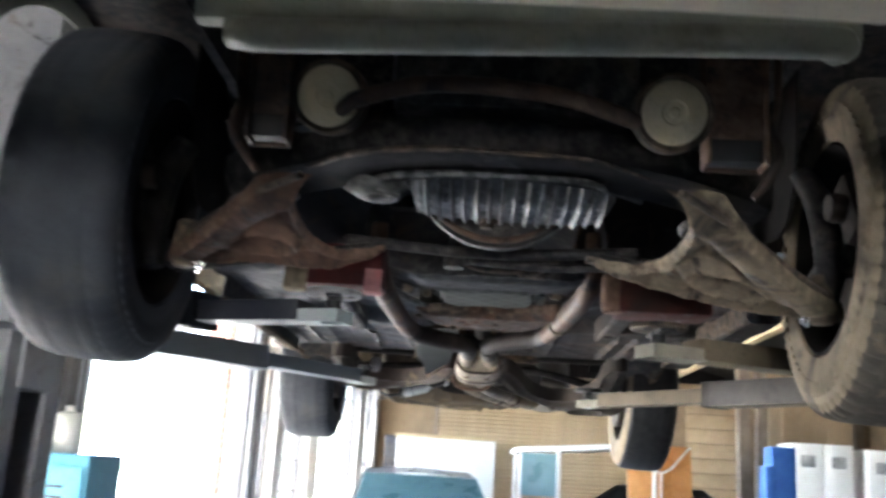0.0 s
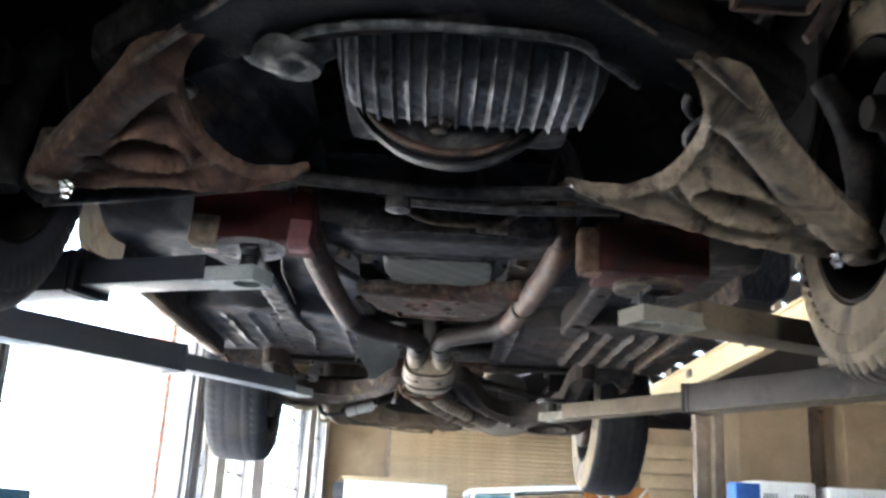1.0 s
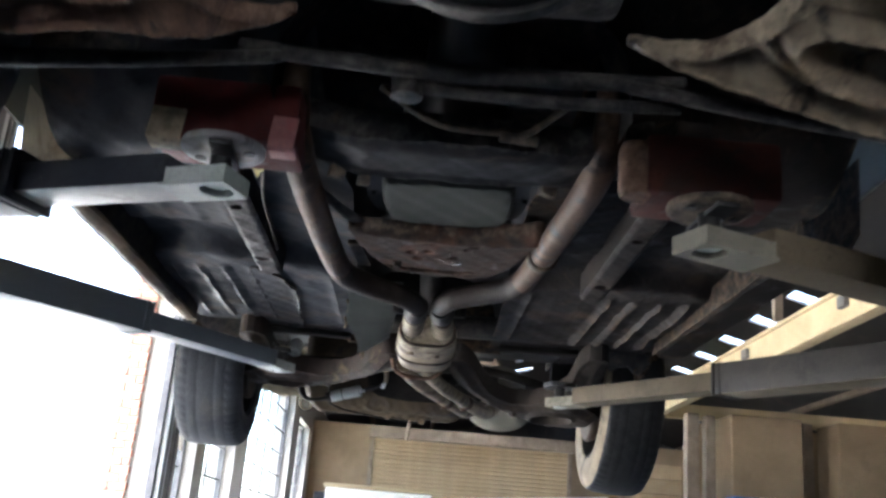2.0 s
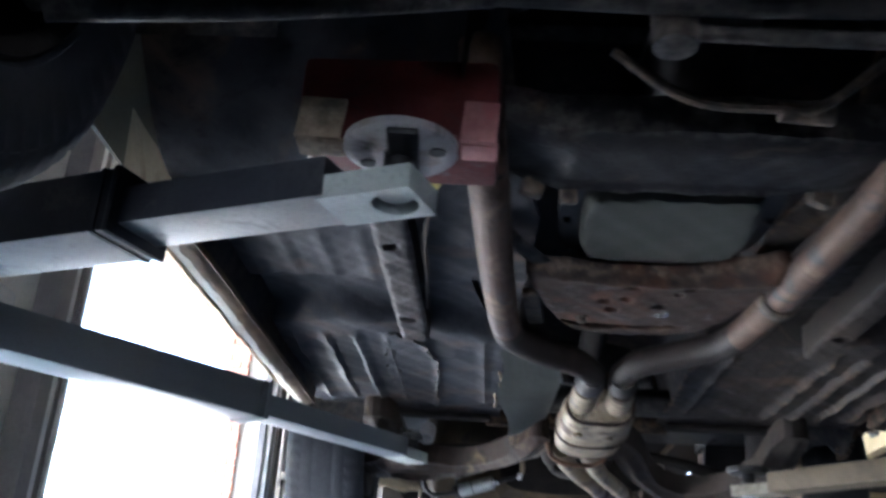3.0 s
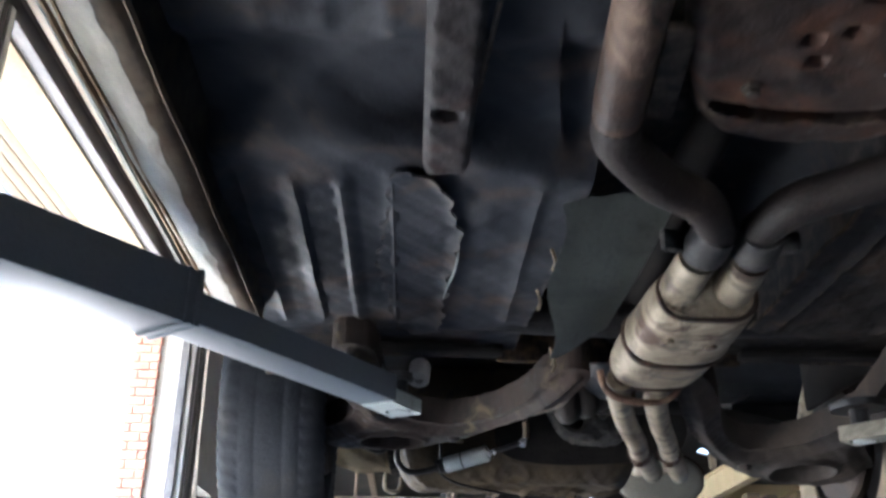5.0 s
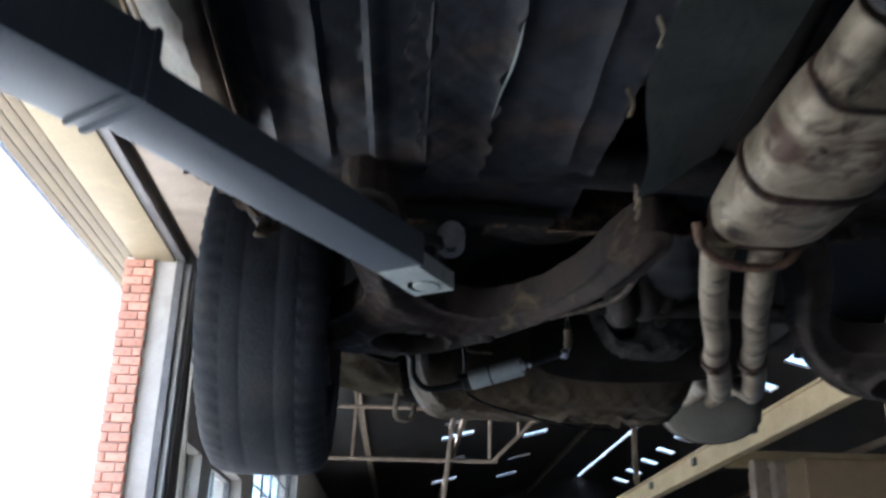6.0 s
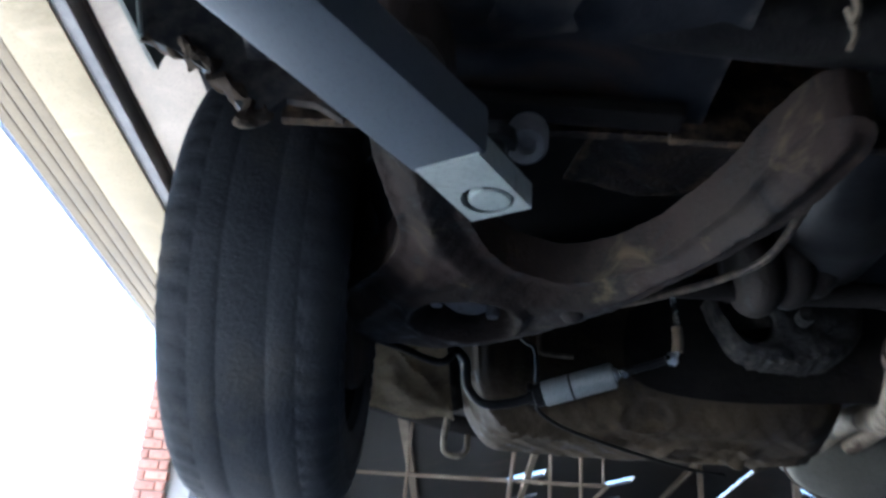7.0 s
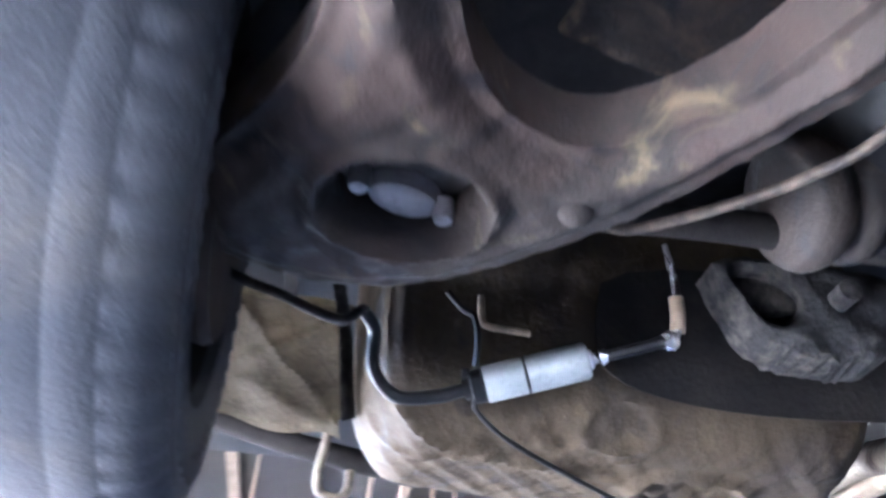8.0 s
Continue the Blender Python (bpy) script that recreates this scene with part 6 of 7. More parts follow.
        cp("pivot_lug", b, LIFT_DARK if s < 0 else DIRTY_STEEL, arm, "worn pivot lug with a bolt hole")
    b = bmesh.new()  # half shaft with its ribbed boot
    tube(b, [(CX + s * 0.02, 4.16, 1.90), (CX + s * 0.14, 4.16, 1.90), (CX + s * 0.3, 4.17, 1.895), (CX + s * 0.62, 4.19, 1.88 - sag)], [0.02, 0.018, 0.016, 0.02], 16, 5)
    cp("half_shaft", b, MATTE_BLACK)
    # brake pipe loop and hub
    b = bmesh.new()
    lathe(b, [(0.0, 0.0), (0.14, 0.0), (0.145, 0.01), (0.14, 0.03), (0.05, 0.05), (0, 0.05)], Matrix.Translation((CX + s * 0.615, 4.20, 1.88 - sag)) @ rot(0, s * 90, 0), 40)
    cp("brake_drum", b, TRAIL_DARK)
# rear axle carrier and final drive
b = bmesh.new()
tube(b, [(-0.5, 3.60, 1.98), (-0.3, 3.62, 1.945), (0.02, 3.64, 1.94), (0.34, 3.62, 1.945), (0.54, 3.60, 1.98)], 0.045, 16, 8, squash=0.8)
cp("axle_carrier", b, BLACK_STEEL)
b = bmesh.new()
tube(b, [(0.03, 3.62, 1.97), (0.03, 3.85, 1.97), (0.045, 3.95, 1.98), (0.06, 4.03, 1.985), (0.06, 4.14, 1.985), (0.06, 4.19, 1.98)], [0.035, 0.045, 0.075, 0.092, 0.088, 0.05], 28)
cp("final_drive", b, HOSE, label="oily cast final drive case")
b = bmesh.new()
tube(b, [(CX, 3.0, 2.04), (CX, 3.3, 2.02), (0.03, 3.62, 1.98)], 0.032, 16)
cp("propshaft", b, MATTE_BLACK)
# folded boot beside the final drive
b = bmesh.new()
prof = []
for k in range(33):
    u = k / 32
    lobe = abs(math.sin(math.pi * 3 * u)) ** 0.55
    prof.append((0.040 + 0.016 * min(1.0, (1 - u) * 3) + 0.017 * lobe * (1 - 0.25 * u), 0.145 * u))
lathe(b, [(0, 0)] + prof + [(0.026, 0.150), (0.024, 0.165), (0, 0.166)], Matrix.Translation((CX - 0.085, 4.128, 1.912)) @ rot(0, 74, 0), 32)
cp("boot", b, TRAIL_STEEL, label="brown dirty drive shaft boot with broad folds")
# lug under the final drive: thick casting with a hollow, its lower edge crusted
b = bmesh.new()
outer = round_off([(-0.062, 1.965), (-0.050, 1.925), (-0.024, 1.875), (0.0, 1.853), (0.04, 1.842), (0.09, 1.842), (0.15, 1.85), (0.19, 1.91), (0.18, 1.97)], 2)
hollow = round_off([(-0.042, 1.945), (-0.020, 1.900), (0.002, 1.876), (0.024, 1.872), (0.046, 1.895), (0.048, 1.925), (0.010, 1.945)], 2)


def lug_sd(X, Z):
    return np.maximum(outside(outer, X, Z), -outside(hollow, X, Z))


pressing(b, lug_sd, lambda X, Z, S: 0.012 * np.clip(1 + S / 0.02, 0, 1) ** 2 + 0.004 * np.sin(X * 70) * np.sin(Z * 90), (-0.08, 0.21, 1.83, 1.98), 0.0032, 0.05)
for v in b.verts:
    x_, z_, d_ = v.co
    q = Vector((x_, z_, d_)) * 42
    rough_ = max(0.12, min(0.75, (1.875 - z_) / 0.035))
    v.co = Vector((x_, 4.285 + d_ + 0.25 * max(0.0, 1.87 - z_), z_)) + Vector((noise.noise(q), noise.noise(q + Vector((9, 0, 0))), noise.noise(q + Vector((0, 9, 0))))) * 0.007 * rough_ + Vector((noise.noise(q * 5.3), noise.noise(q * 5.3 + Vector((9, 0, 0))), noise.noise(q * 5.3 + Vector((0, 9, 0))))) * 0.0022 * rough_ + Vector((noise.noise(q * 2.4), noise.noise(q * 2.4 + Vector((9, 0, 0))), noise.noise(q * 2.4 + Vector((0, 9, 0))))) * 0.006 * rough_
brk = cp("carrier_lug", b, CRUST, label="cast lug under the final drive, its lower edge crusted")
b = bmesh.new()
lathe(b, [(0.0, -0.02), (0.013, -0.018), (0.014, 0.02), (0.0, 0.022)], Matrix.Translation((0.085, 4.275, 1.91)) @ rot(90), 18)
cp("lug_bolt", b, BLACK_STEEL, brk)
b = bmesh.new()
box(b, (0.012, 4.318, 1.925), (0.085, 0.02, 0.05), rot(0, -12, 0), 0.005)
cp("web", b, CRUST, brk, "grey dirty web inside the lug")

# fuel tank with pressed swages
b = bmesh.new()


def tank_height(X, Y, S):
    edge = np.clip(-S / 0.085, 0, 1)
    sw = 0.013 * np.exp(-((np.hypot((X + 0.02) / 1.7, Y - 4.52) - 0.045) / 0.008) ** 2) + 0.011 * np.exp(-((np.hypot((X - 0.14) / 1.4, Y - 4.60) - 0.035) / 0.008) ** 2)
    ridge = 0.010 * np.exp(-((Y - 4.47 - 0.25 * (X + 0.25)) / 0.013) ** 2) * (X < 0.05)
    oval = np.hypot((X + 0.137) / 1.9, Y - 4.413) - 0.024
    sw = sw + 0.006 * np.exp(-(oval / 0.005) ** 2) - 0.004 * np.clip(-oval / 0.008, 0, 1)
    crease = 0.006 * np.exp(-((Y - 4.455 - 0.10 * np.sin(3 * X + 1)) / 0.006) ** 2) + 0.005 * np.exp(-((Y - 4.50 + 0.22 * (X + 0.33)) / 0.006) ** 2) * (X < -0.1)
    return 1.905 - 0.145 * np.sqrt(np.clip(1 - (1 - edge) ** 2, 0, 1)) - sw - ridge - crease + 0.02 * ramp(X, 0.1, 0.35) + bumps(X, Y, 1.2) + bumps(X, Y, 2.3, 4)


poly = round_off([(-0.435, 4.44), (-0.39, 4.375), (-0.2, 4.37), (0.15, 4.37), (0.22, 4.44), (0.24, 4.60), (0.18, 4.70), (-0.40, 4.70), (-0.46, 4.62)], 2)
pressing(b, lambda X, Y: outside(poly, X, Y), tank_height, (-0.50, 0.27, 4.35, 4.73), 0.005, 0.05)
for v in b.verts:
    if v.co.z > 1.90:
        v.co.z += 0.1
tank = cp("fuel_tank", b, TANK, label="tan dusty pressed fuel tank")
# fuel pump with band, terminals, hose and clips
pump = thing("fuel_pump", "", "")
pump.parent = car
pump.matrix_parent_inverse = Matrix.Translation(-car.location)
pump["label"] = "bright cylindrical fuel pump on a black hose"


def pp(name, b, m, label=""):
    return part(name, b, m, pump, label)


A, B = Vector((-0.312, 4.356, 1.789)), Vector((-0.205, 4.320, 1.815))
axis = (B - A).normalized()
m = Matrix.Translation(A) @ axis.to_track_quat("Z", "Y").to_matrix().to_4x4()
L = (B - A).length
b = bmesh.new()
lathe(b, [(0, 0.0), (0.0195, 0.0), (0.0205, 0.003), (0.0205, L * 0.38), (0.0198, L * 0.385), (0.0198, L * 0.415), (0.0205, L * 0.42), (0.0205, L - 0.004), (0.018, L), (0, L)], m, 36)
pp("case", b, PUMP, "bright zinc pump case")
b = bmesh.new()
lathe(b, [(0.0202, L * 0.385), (0.0207, L * 0.387), (0.0207, L * 0.413), (0.0202, L * 0.415)], m, 36)
pp("band", b, HOSE, "black rubber band")
b = bmesh.new()
lathe(b, [(0, -0.024), (0.012, -0.024), (0.013, -0.016), (0.018, -0.014), (0.019, -0.002), (0.016, 0.0), (0, 0)], m, 24)
for d in (-1, 1):
    box(b, m @ Vector((d * 0.010, 0.012, -0.018)), (0.008, 0.012, 0.012), rot(0, 0, -18), 0.002)
pp("end_cap", b, HOSE, "black end cap with terminals")
b = bmesh.new()
lathe(b, [(0, L), (0.010, L), (0.010, L + 0.004), (0.006, L + 0.006), (0.006, L + 0.012), (0.009, L + 0.013), (0.009, L + 0.02), (0.006, L + 0.022), (0, L + 0.022)], m, 16)
pp("outlet", b, CHROME, "bright outlet union")
b = bmesh.new()
e = m @ Vector((0, 0, L + 0.022))
tube(b, [e, e + axis * 0.03, e + axis * 0.065 + Vector((0, 0, 0.001))], 0.0062, 12, 5)
pp("hose", b, HOSE)
b = bmesh.new()
f = e + axis * 0.068
lathe(b, [(0, -0.008), (0.010, -0.006), (0.011, 0.004), (0.007, 0.01), (0, 0.01)], Matrix.Translation(f) @ axis.to_track_quat("Z", "Y").to_matrix().to_4x4(), 14)
tube(b, [f + Vector((0.006, 0, 0.0)), f + Vector((0.012, -0.004, 0.03)), f + Vector((0.008, -0.01, 0.075)), f + Vector((0.002, -0.01, 0.12))], [0.005, 0.0055, 0.005, 0.003], 10)
pp("elbow", b, CHROME, "bright hose elbow")
b = bmesh.new()
tube(b, [f + Vector((0.010, -0.002, 0.012)), f + Vector((0.0115, -0.0045, 0.032)), f + Vector((0.010, -0.007, 0.052))], 0.0085, 12, 5)
pp("sleeve", b, DUST_STEEL, "tan sleeve on the hose")
b = bmesh.new()
tube(b, [(-0.322, 4.352, 1.775), (-0.318, 4.372, 1.765), (-0.276, 4.41, 1.752), (-0.188, 4.48, 1.746), (-0.045, 4.585, 1.742), (0.05, 4.66, 1.752)], 0.003, 8, 8)
pp("wire", b, HOSE, "dark wire under the tank")
b = bmesh.new()
g = m @ Vector((0, 0, -0.024))
tube(b, [g, g - axis * 0.03 + Vector((0, 0, 0.0)), g - axis * 0.078 + Vector((0, -0.005, 0.010)), g - axis * 0.112 + Vector((0.004, -0.03, 0.040)), g - axis * 0.122 + Vector((0.008, -0.06, 0.075)), g - axis * 0.13 + Vector((0.0, -0.09, 0.085))], 0.0075, 12)
pp("hose", b, HOSE, "black curved inlet hose")
b = bmesh.new()
tube(b, [(-0.362, 4.33, 1.885), (-0.345, 4.33, 1.866), (-0.331, 4.33, 1.857), (-0.326, 4.332, 1.83), (-0.325, 4.345, 1.805)], 0.0035, 8)
pp("wire", b, HOSE, "dark supply wire")
b = bmesh.new()
tube(b, [(-0.324, 4.33, 1.885), (-0.323, 4.33, 1.862), (-0.319, 4.33, 1.849), (-0.296, 4.33, 1.846), (-0.268, 4.33, 1.845)], 0.004, 8)
pp("clip", b, DUST_STEEL, "tan bent clip")
# strap, hook and bracket at the tank's outer end
b = bmesh.new()
tube(b, [(-0.48, 4.50, 1.98), (-0.465, 4.52, 1.92), (-0.455, 4.53, 1.85), (-0.448, 4.55, 1.815)], 0.014, 8, 6, squash=0.25)
cp("tank_strap", b, BLACK_STEEL)
b = bmesh.new()
tube(b, [(-0.50, 4.66, 1.90), (-0.47, 4.70, 1.86), (-0.475, 4.74, 1.815), (-0.47, 4.76, 1.79), (-0.445, 4.765, 1.785), (-0.43, 4.77, 1.80), (-0.428, 4.775, 1.83)], 0.007, 10, 6)
cp("hook", b, PANEL_TAN, label="bent dirty tow hook")
b = bmesh.new()
tube(b, [(-0.70, 4.78, 1.905), (-0.615, 4.78, 1.888), (-0.50, 4.78, 1.862), (-0.33, 4.78, 1.835)], 0.018, 12)
cp("cross_tube", b, MATTE_BLACK, label="black cross tube behind the tank")
b = bmesh.new()
rows = []
for k in range(29):
    u = k / 28
    row = []
    for v in [j / 28 for j in range(29)]:
        q = Vector((u * 3.1, v * 3.4, 5.0))
        ridge = noise.noise(q * 0.6) + 0.25 * noise.noise(q * 1.7)
        fold = max(0.0, 1 - abs(v - 0.28 - 0.6 * u) / 0.07) + max(0.0, 1 - abs(v - 0.92 + 0.85 * u) / 0.07) + 0.7 * max(0.0, 1 - abs(v - 0.16 - 0.1 * math.sin(5 * u)) / 0.08)
        row.append(b.verts.new((-0.635 + 0.18 * u + 0.004 * math.sin(17 * v + 3 * u), 4.60 + 0.022 * ridge - 0.009 * fold, 1.825 + 0.2 * v - 0.02 * u + 0.006 * math.sin(9 * u) * (1 - v))))
    rows.append(row)
for p, q in zip(rows, rows[1:]):
    for j in range(28):
        b.faces.new((p[j], p[j + 1], q[j + 1], q[j]))
bmesh.ops.solidify(b, geom=list(b.faces), thickness=0.003)
cp("inner_panel", b, PANEL_TAN, label="tan dusty crumpled panel beside the tank")
# metal fuel pipe running outward from the hose, and its clips
b = bmesh.new()
tube(b, [(-0.455, 4.275, 1.822), (-0.475, 4.28, 1.806), (-0.505, 4.28, 1.812), (-0.54, 4.28, 1.826), (-0.60, 4.285, 1.85), (-0.66, 4.29, 1.90)], 0.0055, 10, 6)
cp("fuel_pipe", b, BLACK_STEEL, label="dark metal fuel pipe")
# added black sheet standing in for shade and grime on the tank's inner front
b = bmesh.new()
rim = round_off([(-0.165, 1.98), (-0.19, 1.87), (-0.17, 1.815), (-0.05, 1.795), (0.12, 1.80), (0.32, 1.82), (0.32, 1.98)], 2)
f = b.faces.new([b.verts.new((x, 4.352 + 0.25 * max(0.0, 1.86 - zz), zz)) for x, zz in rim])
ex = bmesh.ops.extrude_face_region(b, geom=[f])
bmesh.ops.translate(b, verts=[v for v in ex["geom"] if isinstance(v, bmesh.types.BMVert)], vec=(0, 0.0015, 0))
cp("guard_plate", b, MATTE_BLACK, label="added black sheet for the shade and grime before the tank")
# pale cable along the trailing arm
b = bmesh.new()
tube(b, [(-0.245, 4.125, 1.852), (-0.217, 4.118, 1.85), (-0.148, 4.062, 1.85), (-0.101, 4.009, 1.85), (-0.07, 3.95, 1.852), (-0.05, 3.85, 1.88)], 0.0055, 10, 6)
cp("brake_cable", b, DIRTY_STEEL, label="dusty brake cable along the trailing arm")
# tan sheet above the trailing arm
b = bmesh.new()
poly = [(-0.32, 4.02), (-0.255, 4.044), (-0.179, 4.049), (-0.143, 4.041), (-0.103, 3.962), (-0.06, 3.84), (-0.29, 3.88)]
pressing(b, lambda X, Y: outside(poly, X, Y), lambda X, Y, S: 1.985 + 0.004 * np.sin(X * 40) + bumps(X, Y, 1.0), (-0.33, -0.05, 3.83, 4.06), 0.01, 0.004)
cp("floor_patch", b, UNDERSEAL_BROWN, label="dusty sheet of the rear floor")

# ---- wheels ----
R, W = 0.318, 0.20


def tyre_mesh(deep=1.0, wide=1.0):
    """A worn tyre: sidewall with short raised bars, shoulder blocks, thin grooves round the tread and fine cross cuts."""
    b = bmesh.new()
    seg = 240
    half = [(0.190, 0.080, 0), (0.199, 0.092, 0), (0.203, 0.0975, 0), (0.209, 0.0990, 0), (0.228, 0.1010, 0), (0.246, 0.1022, 0), (0.248, 0.1025, 3), (0.272, 0.1020, 3), (0.274, 0.1010, 0), (0.281, 0.1005, 0), (0.287, 0.0990, 0), (0.289, 0.0985, 1), (0.3035, 0.0905, 1), (0.3105, 0.080, 1), (0.3138, 0.068, 4), (0.3150, 0.0600, 4), (0.3147, 0.0588, 0), (0.3147, 0.0578, 0), (0.3156, 0.0565, 2), (0.3168, 0.0280, 2), (0.3165, 0.0269, 0), (0.3165, 0.0261, 0), (0.3170, 0.0240, 2), (0.3175, 0.002, 2)]
    prof = [(r, -w, k) for r, w, k in half] + [(r, w, k) for r, w, k in reversed(half)]
    rings = []
    for r, w, k in prof:
        ring = []
        for j in range(seg):
            cut, out = 0.0, 0.0
            if k == 1 and j % 4 == 0:
                cut = 0.005 * deep
            if k == 4 and j % 4 == 0:
                cut = 0.0025 * deep
            if k == 2 and (j + int(abs(w) * 150)) % 6 == 0:
                cut = 0.0014 * deep ** 2 if deep > 0.9 else 0.0
            if k == 3 and j % 4 < 2:
                out = 0.0022 * max(1.0, deep)
            a = 2 * math.pi * j / seg
            ring.append(b.verts.new(((w + math.copysign(out, w)) * wide, (r - cut) * math.cos(a), (r - cut) * math.sin(a))))
        rings.append(ring)
    for i, (p, q) in enumerate(zip(rings, rings[1:])):
        tread = abs(prof[i][1]) < 0.095 and prof[i][0] > 0.29
        for j in range(seg):
            f = b.faces.new((p[j], p[(j + 1) % seg], q[(j + 1) % seg], q[j]))
            f.material_index = 1 if tread else 0
    return b


def wheel(x, y, z, steer, camber, side, mat_, label, deep=1.0, wide=1.0, tread=None):
    m = pose(x, y, z, 0, camber, steer)
    b = bmesh.new()
    t = rot(0, 90, 0)
    lathe(b, [(0.194, -0.096), (0.199, -0.092), (0.190, -0.080), (0.180, -0.065), (0.176, 0.02), (0.180, 0.065), (0.190, 0.080), (0.199, 0.092), (0.194, 0.096), (0.188, 0.088), (0.174, 0.06), (0.170, 0.02), (0.174, -0.06), (0.188, -0.088)], t, 48, True)
    lathe(b, [(0.0, side * 0.05), (0.07, side * 0.05), (0.09, side * 0.035), (0.16, side * 0.03), (0.177, side * 0.02), (0.177, side * 0.016), (0.16, side * 0.022), (0.085, side * 0.026), (0.065, side * 0.04), (0.0, side * 0.04)], t, 40)
    # wheel coloured black so that its barrel carries the shade inside it
    w = part("wheel", b, MATTE_BLACK, car, label)
    w.matrix_parent_inverse = Matrix.Translation(-car.location)
    w.matrix_basis = m
    ty = part("tyre", tyre_mesh(deep, wide), mat_, w, "worn black tyre" if mat_ is RUBBER else "dust covered tyre with a darker tread")
    ty.data.materials.append(tread or (RUBBER if mat_ is RUBBER else TREAD))
    return w


wheel(-0.690, 1.715, 1.935, 2.5, 3.9, -1, RUBBER, "steered wheel with a worn black tyre", 0.5)
wheel(0.743, 1.70, 1.896, -4, 2, 1, RUBBER_DUSTY, "steered wheel with a dusty tyre", 2.0)
wheel(-0.706, 4.191, 1.877, 1.3, 0, -1, RUBBER, "hanging rear wheel with a worn black tyre", 0.8, 1.1)
wheel(0.753, 4.20, 1.818, 0, 3, 1, RUBBER_DUSTY, "hanging rear wheel with a dusty sidewall and dark tread", 0.5, tread=HOSE)

# ---- things further back in the workshop ----
van = thing("white_box_body", "white box body with a tan roof edge standing at the back", "box body", at=(-0.35, 14.0, 0))
b = bmesh.new()
box(b, (0, 0, 1.2), (1.35, 2.0, 1.3), None, 0.03)
part("body", b, WHITE, van)
b = bmesh.new()
box(b, (0, 0, 1.87), (1.4, 2.05, 0.05), None, 0.015)
part("roof_edge", b, BEAM, van, "tan roof edge")
for x in (-0.5, 0.5):
    for y in (-0.7, 0.7):
        b = bmesh.new()
        lathe(b, [(0, -0.08), (0.2, -0.08), (0.27, -0.06), (0.28, 0), (0.27, 0.06), (0.2, 0.08), (0, 0.08)], Matrix.Translation((x, y, 0.28)) @ rot(0, 90), 28)
        part("wheel", b, RUBBER, van)
    b = bmesh.new()
    box(b, (x, 0, 0.46), (0.08, 1.8, 0.2), None, 0.01)
    part("chassis", b, BLACK_STEEL, van)


def parked_car(x, y, yaw, paint, label):
    c = thing("parked_car", label, "car", "cars parked at the back", at=(x, y, 0))
    c.rotation_euler.z = radians(yaw)
    b = bmesh.new()
    rows = []
    line = [(-2.1, 0.62, 0.68, 0.74), (-2.0, 0.4, 0.8, 0.82), (-1.1, 0.35, 0.9, 0.84), (-0.55, 0.35, 0.94, 0.84), (0.9, 0.35, 0.95, 0.84), (1.6, 0.38, 0.95, 0.84), (2.05, 0.45, 0.9, 0.8), (2.15, 0.6, 0.8, 0.72)]
    for yy, z0, z1, w in line:
        rows.append([b.verts.new(p) for p in ((-w * 0.92, yy, z0), (-w, yy, (z0 + z1) / 2), (-w * 0.9, yy, z1), (0, yy, z1 + 0.04), (w * 0.9, yy, z1), (w, yy, (z0 + z1) / 2), (w * 0.92, yy, z0))])
    for p, q in zip(rows, rows[1:]):
        for j in range(6):
            b.faces.new((p[j], p[j + 1], q[j + 1], q[j]))
        b.faces.new((p[6], p[0], q[0], q[6]))
    b.faces.new(rows[0])
    b.faces.new(rows[-1])
    part("body", b, paint, c)
    b = bmesh.new()
    rows = []
    for yy, z, w in ((-0.2, 1.36, 0.60), (0.3, 1.42, 0.58), (0.9, 1.36, 0.60)):
        rows.append([b.verts.new(p) for p in ((-w, yy, z), (0, yy, z + 0.035), (w, yy, z))])
    for p, q in zip(rows, rows[1:]):
        for j in range(2):
            b.faces.new((p[j], p[j + 1], q[j + 1], q[j]))
    bmesh.ops.solidify(b, geom=list(b.faces), thickness=0.03)
    part("roof", b, paint, c)
    for k, (p, q) in enumerate((((-0.72, 0.95), (-0.2, 1.36)), ((0.9, 1.36), (1.5, 0.96)))):
        b = bmesh.new()
        vs = [b.verts.new((sx * ww, yy, zz)) for (yy, zz), ww in ((p, 0.74 if k == 0 else 0.6), (q, 0.6 if k == 0 else 0.72)) for sx in (-1, 1)]
        b.faces.new((vs[0], vs[1], vs[3], vs[2]))
        bmesh.ops.solidify(b, geom=list(b.faces), thickness=0.012)
        part("windscreen" if k == 0 else "rear_window", b, TEAL if paint is SILVER else DARK_STUFF, c, "dark reflecting glass", False)
    for sx in (-1, 1):
        b = bmesh.new()
        vs = [b.verts.new((sx * (0.76 - 0.35 * (zz - 0.93)), yy, zz)) for yy, zz in ((-0.6, 0.95), (1.35, 0.97), (0.88, 1.33), (-0.18, 1.33))]
        b.faces.new(vs)
        bmesh.ops.solidify(b, geom=list(b.faces), thickness=0.012)
        part("side_window", b, DARK_STUFF, c, "dark glass", False)
        for yy in (-1.35, 1.3):
            b = bmesh.new()
            lathe(b, [(0, -0.08), (0.19, -0.08), (0.29, -0.07), (0.30, 0), (0.29, 0.07), (0.19, 0.08), (0, 0.08)], Matrix.Translation((sx * 0.74, yy, 0.30)) @ rot(0, 90), 28)
            part("wheel", b, RUBBER, c)
    return c


parked_car(-0.55, 10.6, 8, SILVER, "pale grey car with tinted glass parked at the back")
parked_car(3.4, 15.5, 65, DARK_STUFF, "dark car parked at the back of the workshop")

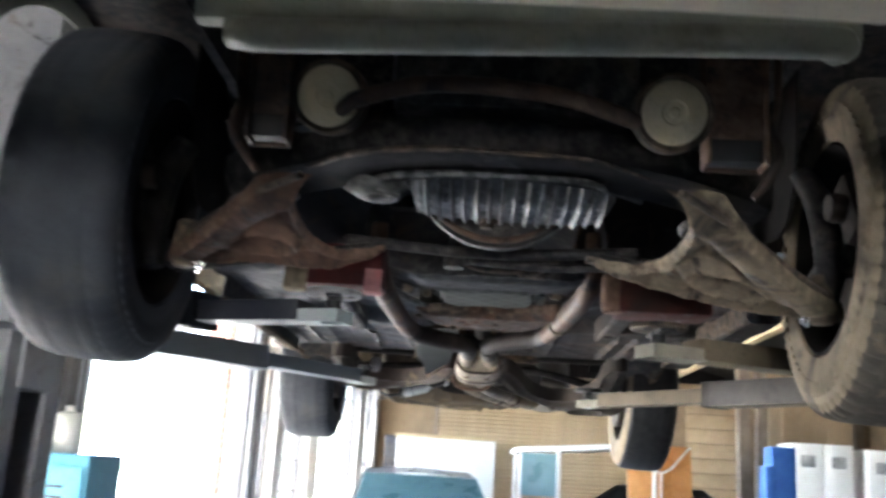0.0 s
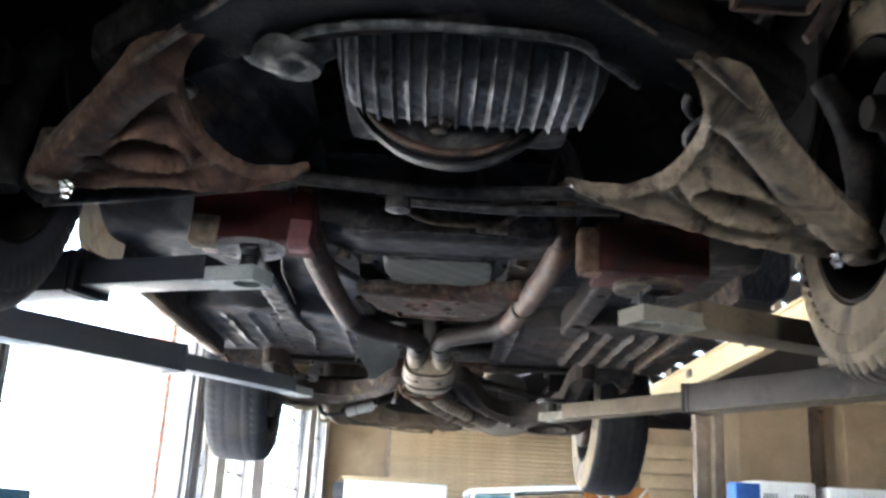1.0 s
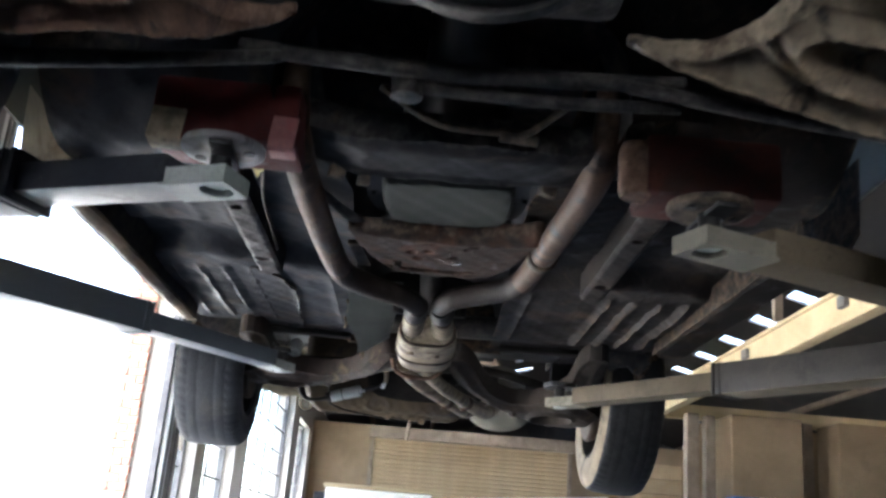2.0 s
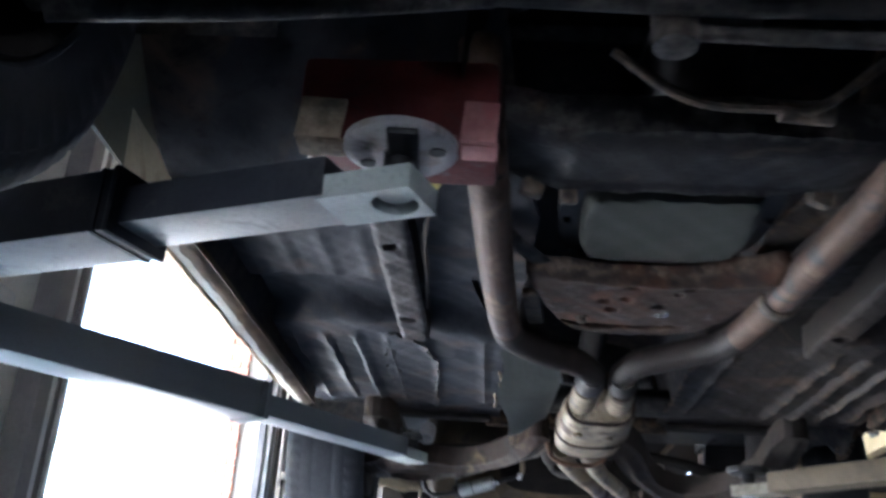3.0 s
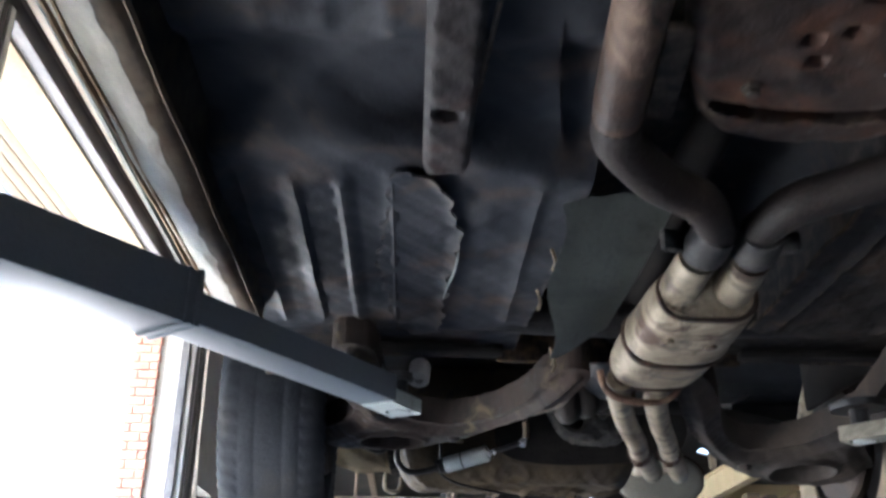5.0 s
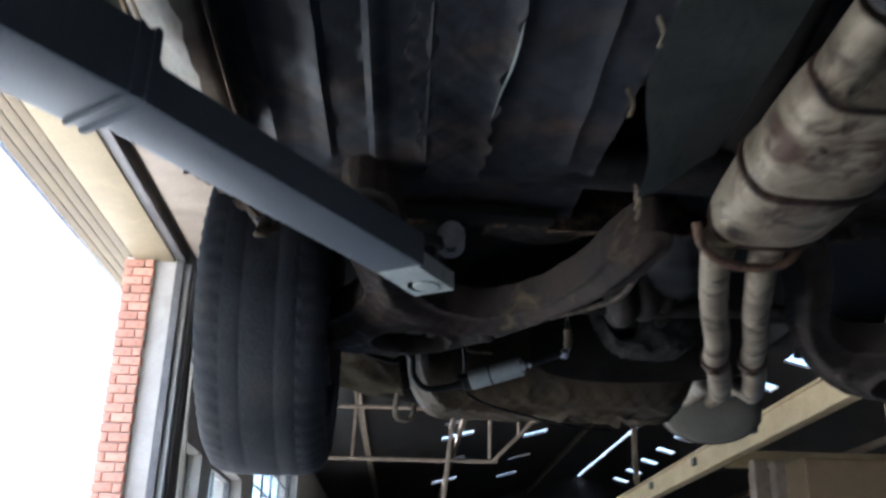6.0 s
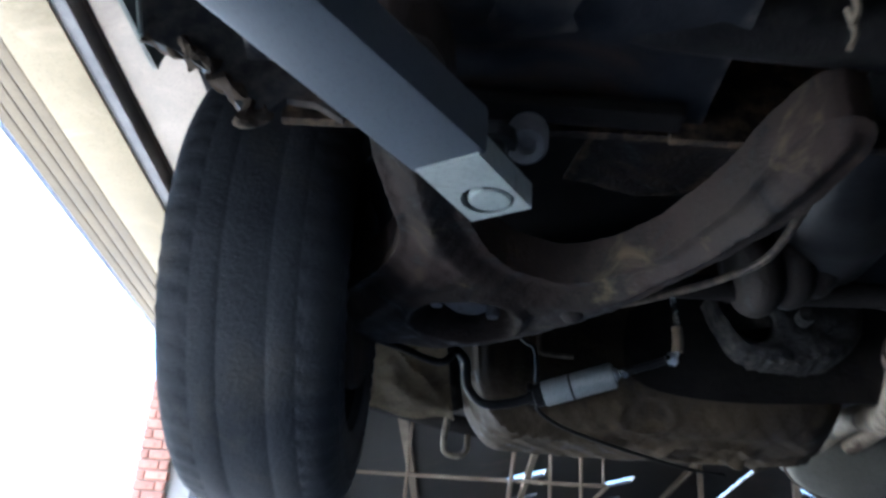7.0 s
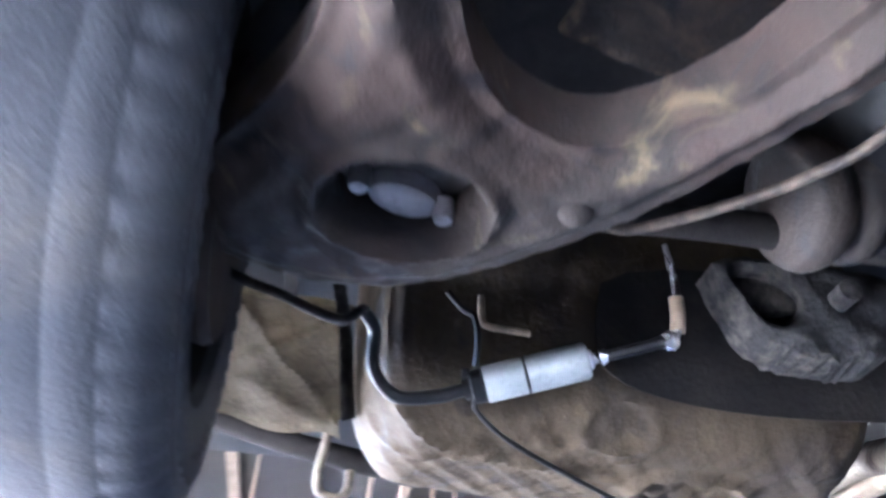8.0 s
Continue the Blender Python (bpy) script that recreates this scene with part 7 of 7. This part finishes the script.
# open cream buggy with a canopy and an orange seat back
buggy = thing("canopy_buggy", "cream open buggy with a slanted canopy and orange seat", "buggy", at=(1.4, 12.2, 0))
b = bmesh.new()
box(b, (0.0, 0, 1.80), (1.75, 1.5, 0.07), rot(0, -5, 0), 0.03)
part("canopy", b, WHITE, buggy, "cream canopy")
for x, y in ((-0.8, -0.68), (-0.8, 0.68), (0.8, -0.68), (0.8, 0.68), (-0.35, -0.7)):
    b = bmesh.new()
    tube(b, [(x, y, 0.6), (x, y, 1.78 + 0.08 * x)], 0.028, 10, sharp=True)
    part("post", b, WHITE, buggy)
b = bmesh.new()
box(b, (0, 0, 0.55), (1.8, 1.5, 0.35), None, 0.06)
part("body", b, WHITE, buggy)
b = bmesh.new()
box(b, (0.95, -0.2, 1.42), (0.8, 0.14, 0.95), rot(-8, 0, 4), 0.05)
part("seat_back", b, ORANGE, buggy, "orange vinyl seat back with pale piping")
b = bmesh.new()
tube(b, [(0.6, -0.30, 1.9), (0.95, -0.32, 1.55), (1.3, -0.30, 1.88)], 0.014, 8, 3)
tube(b, [(0.95, -0.32, 1.55), (0.95, -0.33, 1.0)], 0.014, 8, 3)
part("piping", b, WHITE, buggy)
b = bmesh.new()
box(b, (-0.58, -0.71, 1.45), (0.42, 0.012, 0.5))
part("windscreen", b, TEAL, buggy, "tinted plastic windscreen")
for x in (-0.62, 0.62):
    for y in (-0.6, 0.6):
        b = bmesh.new()
        lathe(b, [(0, -0.07), (0.16, -0.07), (0.22, -0.06), (0.23, 0), (0.22, 0.06), (0.16, 0.07), (0, 0.07)], Matrix.Translation((x, y, 0.23)) @ rot(90), 24)
        part("wheel", b, RUBBER, buggy)

# light blue steel locker by the door, a white canister on it
locker = thing("locker", "light blue steel locker beside the door opening", "locker", at=(-2.12, 4.9, 0))
b = bmesh.new()
box(b, (0, 0, 0.72), (0.5, 0.45, 1.40), None, 0.012)
part("body", b, LOCKER_BLUE, locker)
b = bmesh.new()
box(b, (0.02, -0.232, 0.72), (0.42, 0.016, 1.28), None, 0.004)
door = part("door", b, LOCKER_BLUE, locker)
for k in range(3):
    b = bmesh.new()
    box(b, (0.02, -0.242, 1.16 + 0.05 * k), (0.24, 0.006, 0.014))
    part("vent_slot", b, DARK_STUFF, door)
can = thing("canister", "white plastic canister on the locker", "canister", at=(-2.08, 4.85, 1.42))
b = bmesh.new()
lathe(b, [(0.0, 0.0), (0.07, 0.0), (0.075, 0.01), (0.075, 0.17), (0.06, 0.2), (0.025, 0.21), (0.025, 0.24), (0.0, 0.24)], Matrix(), 24)
part("body", b, WHITE, can)

# blue lift column further back
col = thing("lift_column", "blue painted lift column further back", "car lift", at=(2.62, 8.2, 0))
b = bmesh.new()
box(b, (0, 0, 0.9), (0.2, 0.24, 1.8), None, 0.015)
box(b, (-0.1, -0.02, 0.82), (0.1, 0.2, 1.64), None, 0.015)
part("column", b, LIFT_BLUE, col)
b = bmesh.new()
box(b, (0, 0, 0.01), (0.5, 0.5, 0.02), None, 0.004)
part("base_plate", b, LIFT_DARK, col)

# dark tool chests against the end wall with a small pale sign
for x, w, h in ((-1.6, 0.9, 2.15), (-0.4, 1.3, 1.95)):
    c = thing("tool_chest", "dark tool chest against the end wall", "tool chest", "tool chests at the end wall", at=(x, 22.6, 0))
    b = bmesh.new()
    box(b, (0, 0, h / 2), (w, 0.6, h), None, 0.02)
    part("body", b, DARK_STUFF, c)
    for k in range(6):
        b = bmesh.new()
        box(b, (0, -0.31, 0.2 + k * h / 6.6), (w - 0.08, 0.02, h / 7.5), None, 0.006)
        part("drawer", b, BLACK_STEEL, c)
sign = thing("sign_plate", "small pale sign plate on a tool chest", "sign", at=(-0.2, 22.4, 2.05))
b = bmesh.new()
box(b, (0, 0, 0.05), (0.34, 0.02, 0.2), None, 0.004)
part("plate", b, WHITE, sign)
b = bmesh.new()
box(b, (0, -0.012, 0.05), (0.22, 0.004, 0.07))
part("bar", b, SIGN_RED, sign, smooth=False)

# hanging cable by the far door jamb
b = bmesh.new()
tube(b, [(XL + 0.16, 10.0, 4.1), (XL + 0.17, 10.02, 3.2), (XL + 0.17, 10.05, 2.2), (XL + 0.17, 10.12, 1.95), (XL + 0.17, 10.17, 2.2), (XL + 0.16, 10.1, 3.0)], 0.012, 8, 10)
tagged(part("hanging_cable", b, SILL), "pale looped cable hanging by the door jamb", "cable")

# ---- outside ----
rng = random.Random(4)
b = bmesh.new()
for _ in range(2600):
    y = rng.uniform(2, 40)
    c = Vector((-15 + rng.uniform(-0.8, 0.8), y, abs(rng.gauss(0.0, 0.55)) + 0.2 * rng.random()))
    s_ = rng.uniform(0.06, 0.16)
    q = rot(rng.uniform(0, 360), rng.uniform(0, 360), rng.uniform(0, 360))
    vs = [b.verts.new(c + q @ Vector(p) * s_) for p in ((-1, 0, 0), (0, -0.5, 0.1), (1, 0, 0), (0, 0.5, 0.1))]
    b.faces.new(vs)
tagged(part("hedge", b, LEAF), "green hedge along the far side of the yard", "hedge", kind="stuff")

# brick pier at the far side of the door, laid brick by brick
pier = thing("brick_pier", "red brick pier outside the far door jamb", "pier", kind="structure", at=(XL - WT + 0.055, 10.0, 0))
b = bmesh.new()
box(b, (0, 0.02, 2.05), (0.23, 0.6, 4.1))
part("core", b, MORTAR, pier, smooth=False)
b = bmesh.new()
box(b, (0, 0, 0), (0.160, 0.1, 0.064), None, 0.004)
full = part("brick", b, BRICK, pier)
b = bmesh.new()
box(b, (0, 0, 0), (0.066, 0.1, 0.064), None, 0.004)
half = part("brick", b, BRICK, pier)
for k in range(54):
    for src, x in ((full, -0.040), (half, 0.081)) if k % 2 else ((half, -0.081), (full, 0.040)):
        ob = src.copy() if (k > 1) else src
        if ob is not src:
            scene.collection.objects.link(ob)
        elif k == 1:
            ob = src.copy()
            scene.collection.objects.link(ob)
        ob.location = (x, -0.265 + 0.003 * math.sin(3.1 * k + 9 * x), 0.04 + 0.0755 * k)
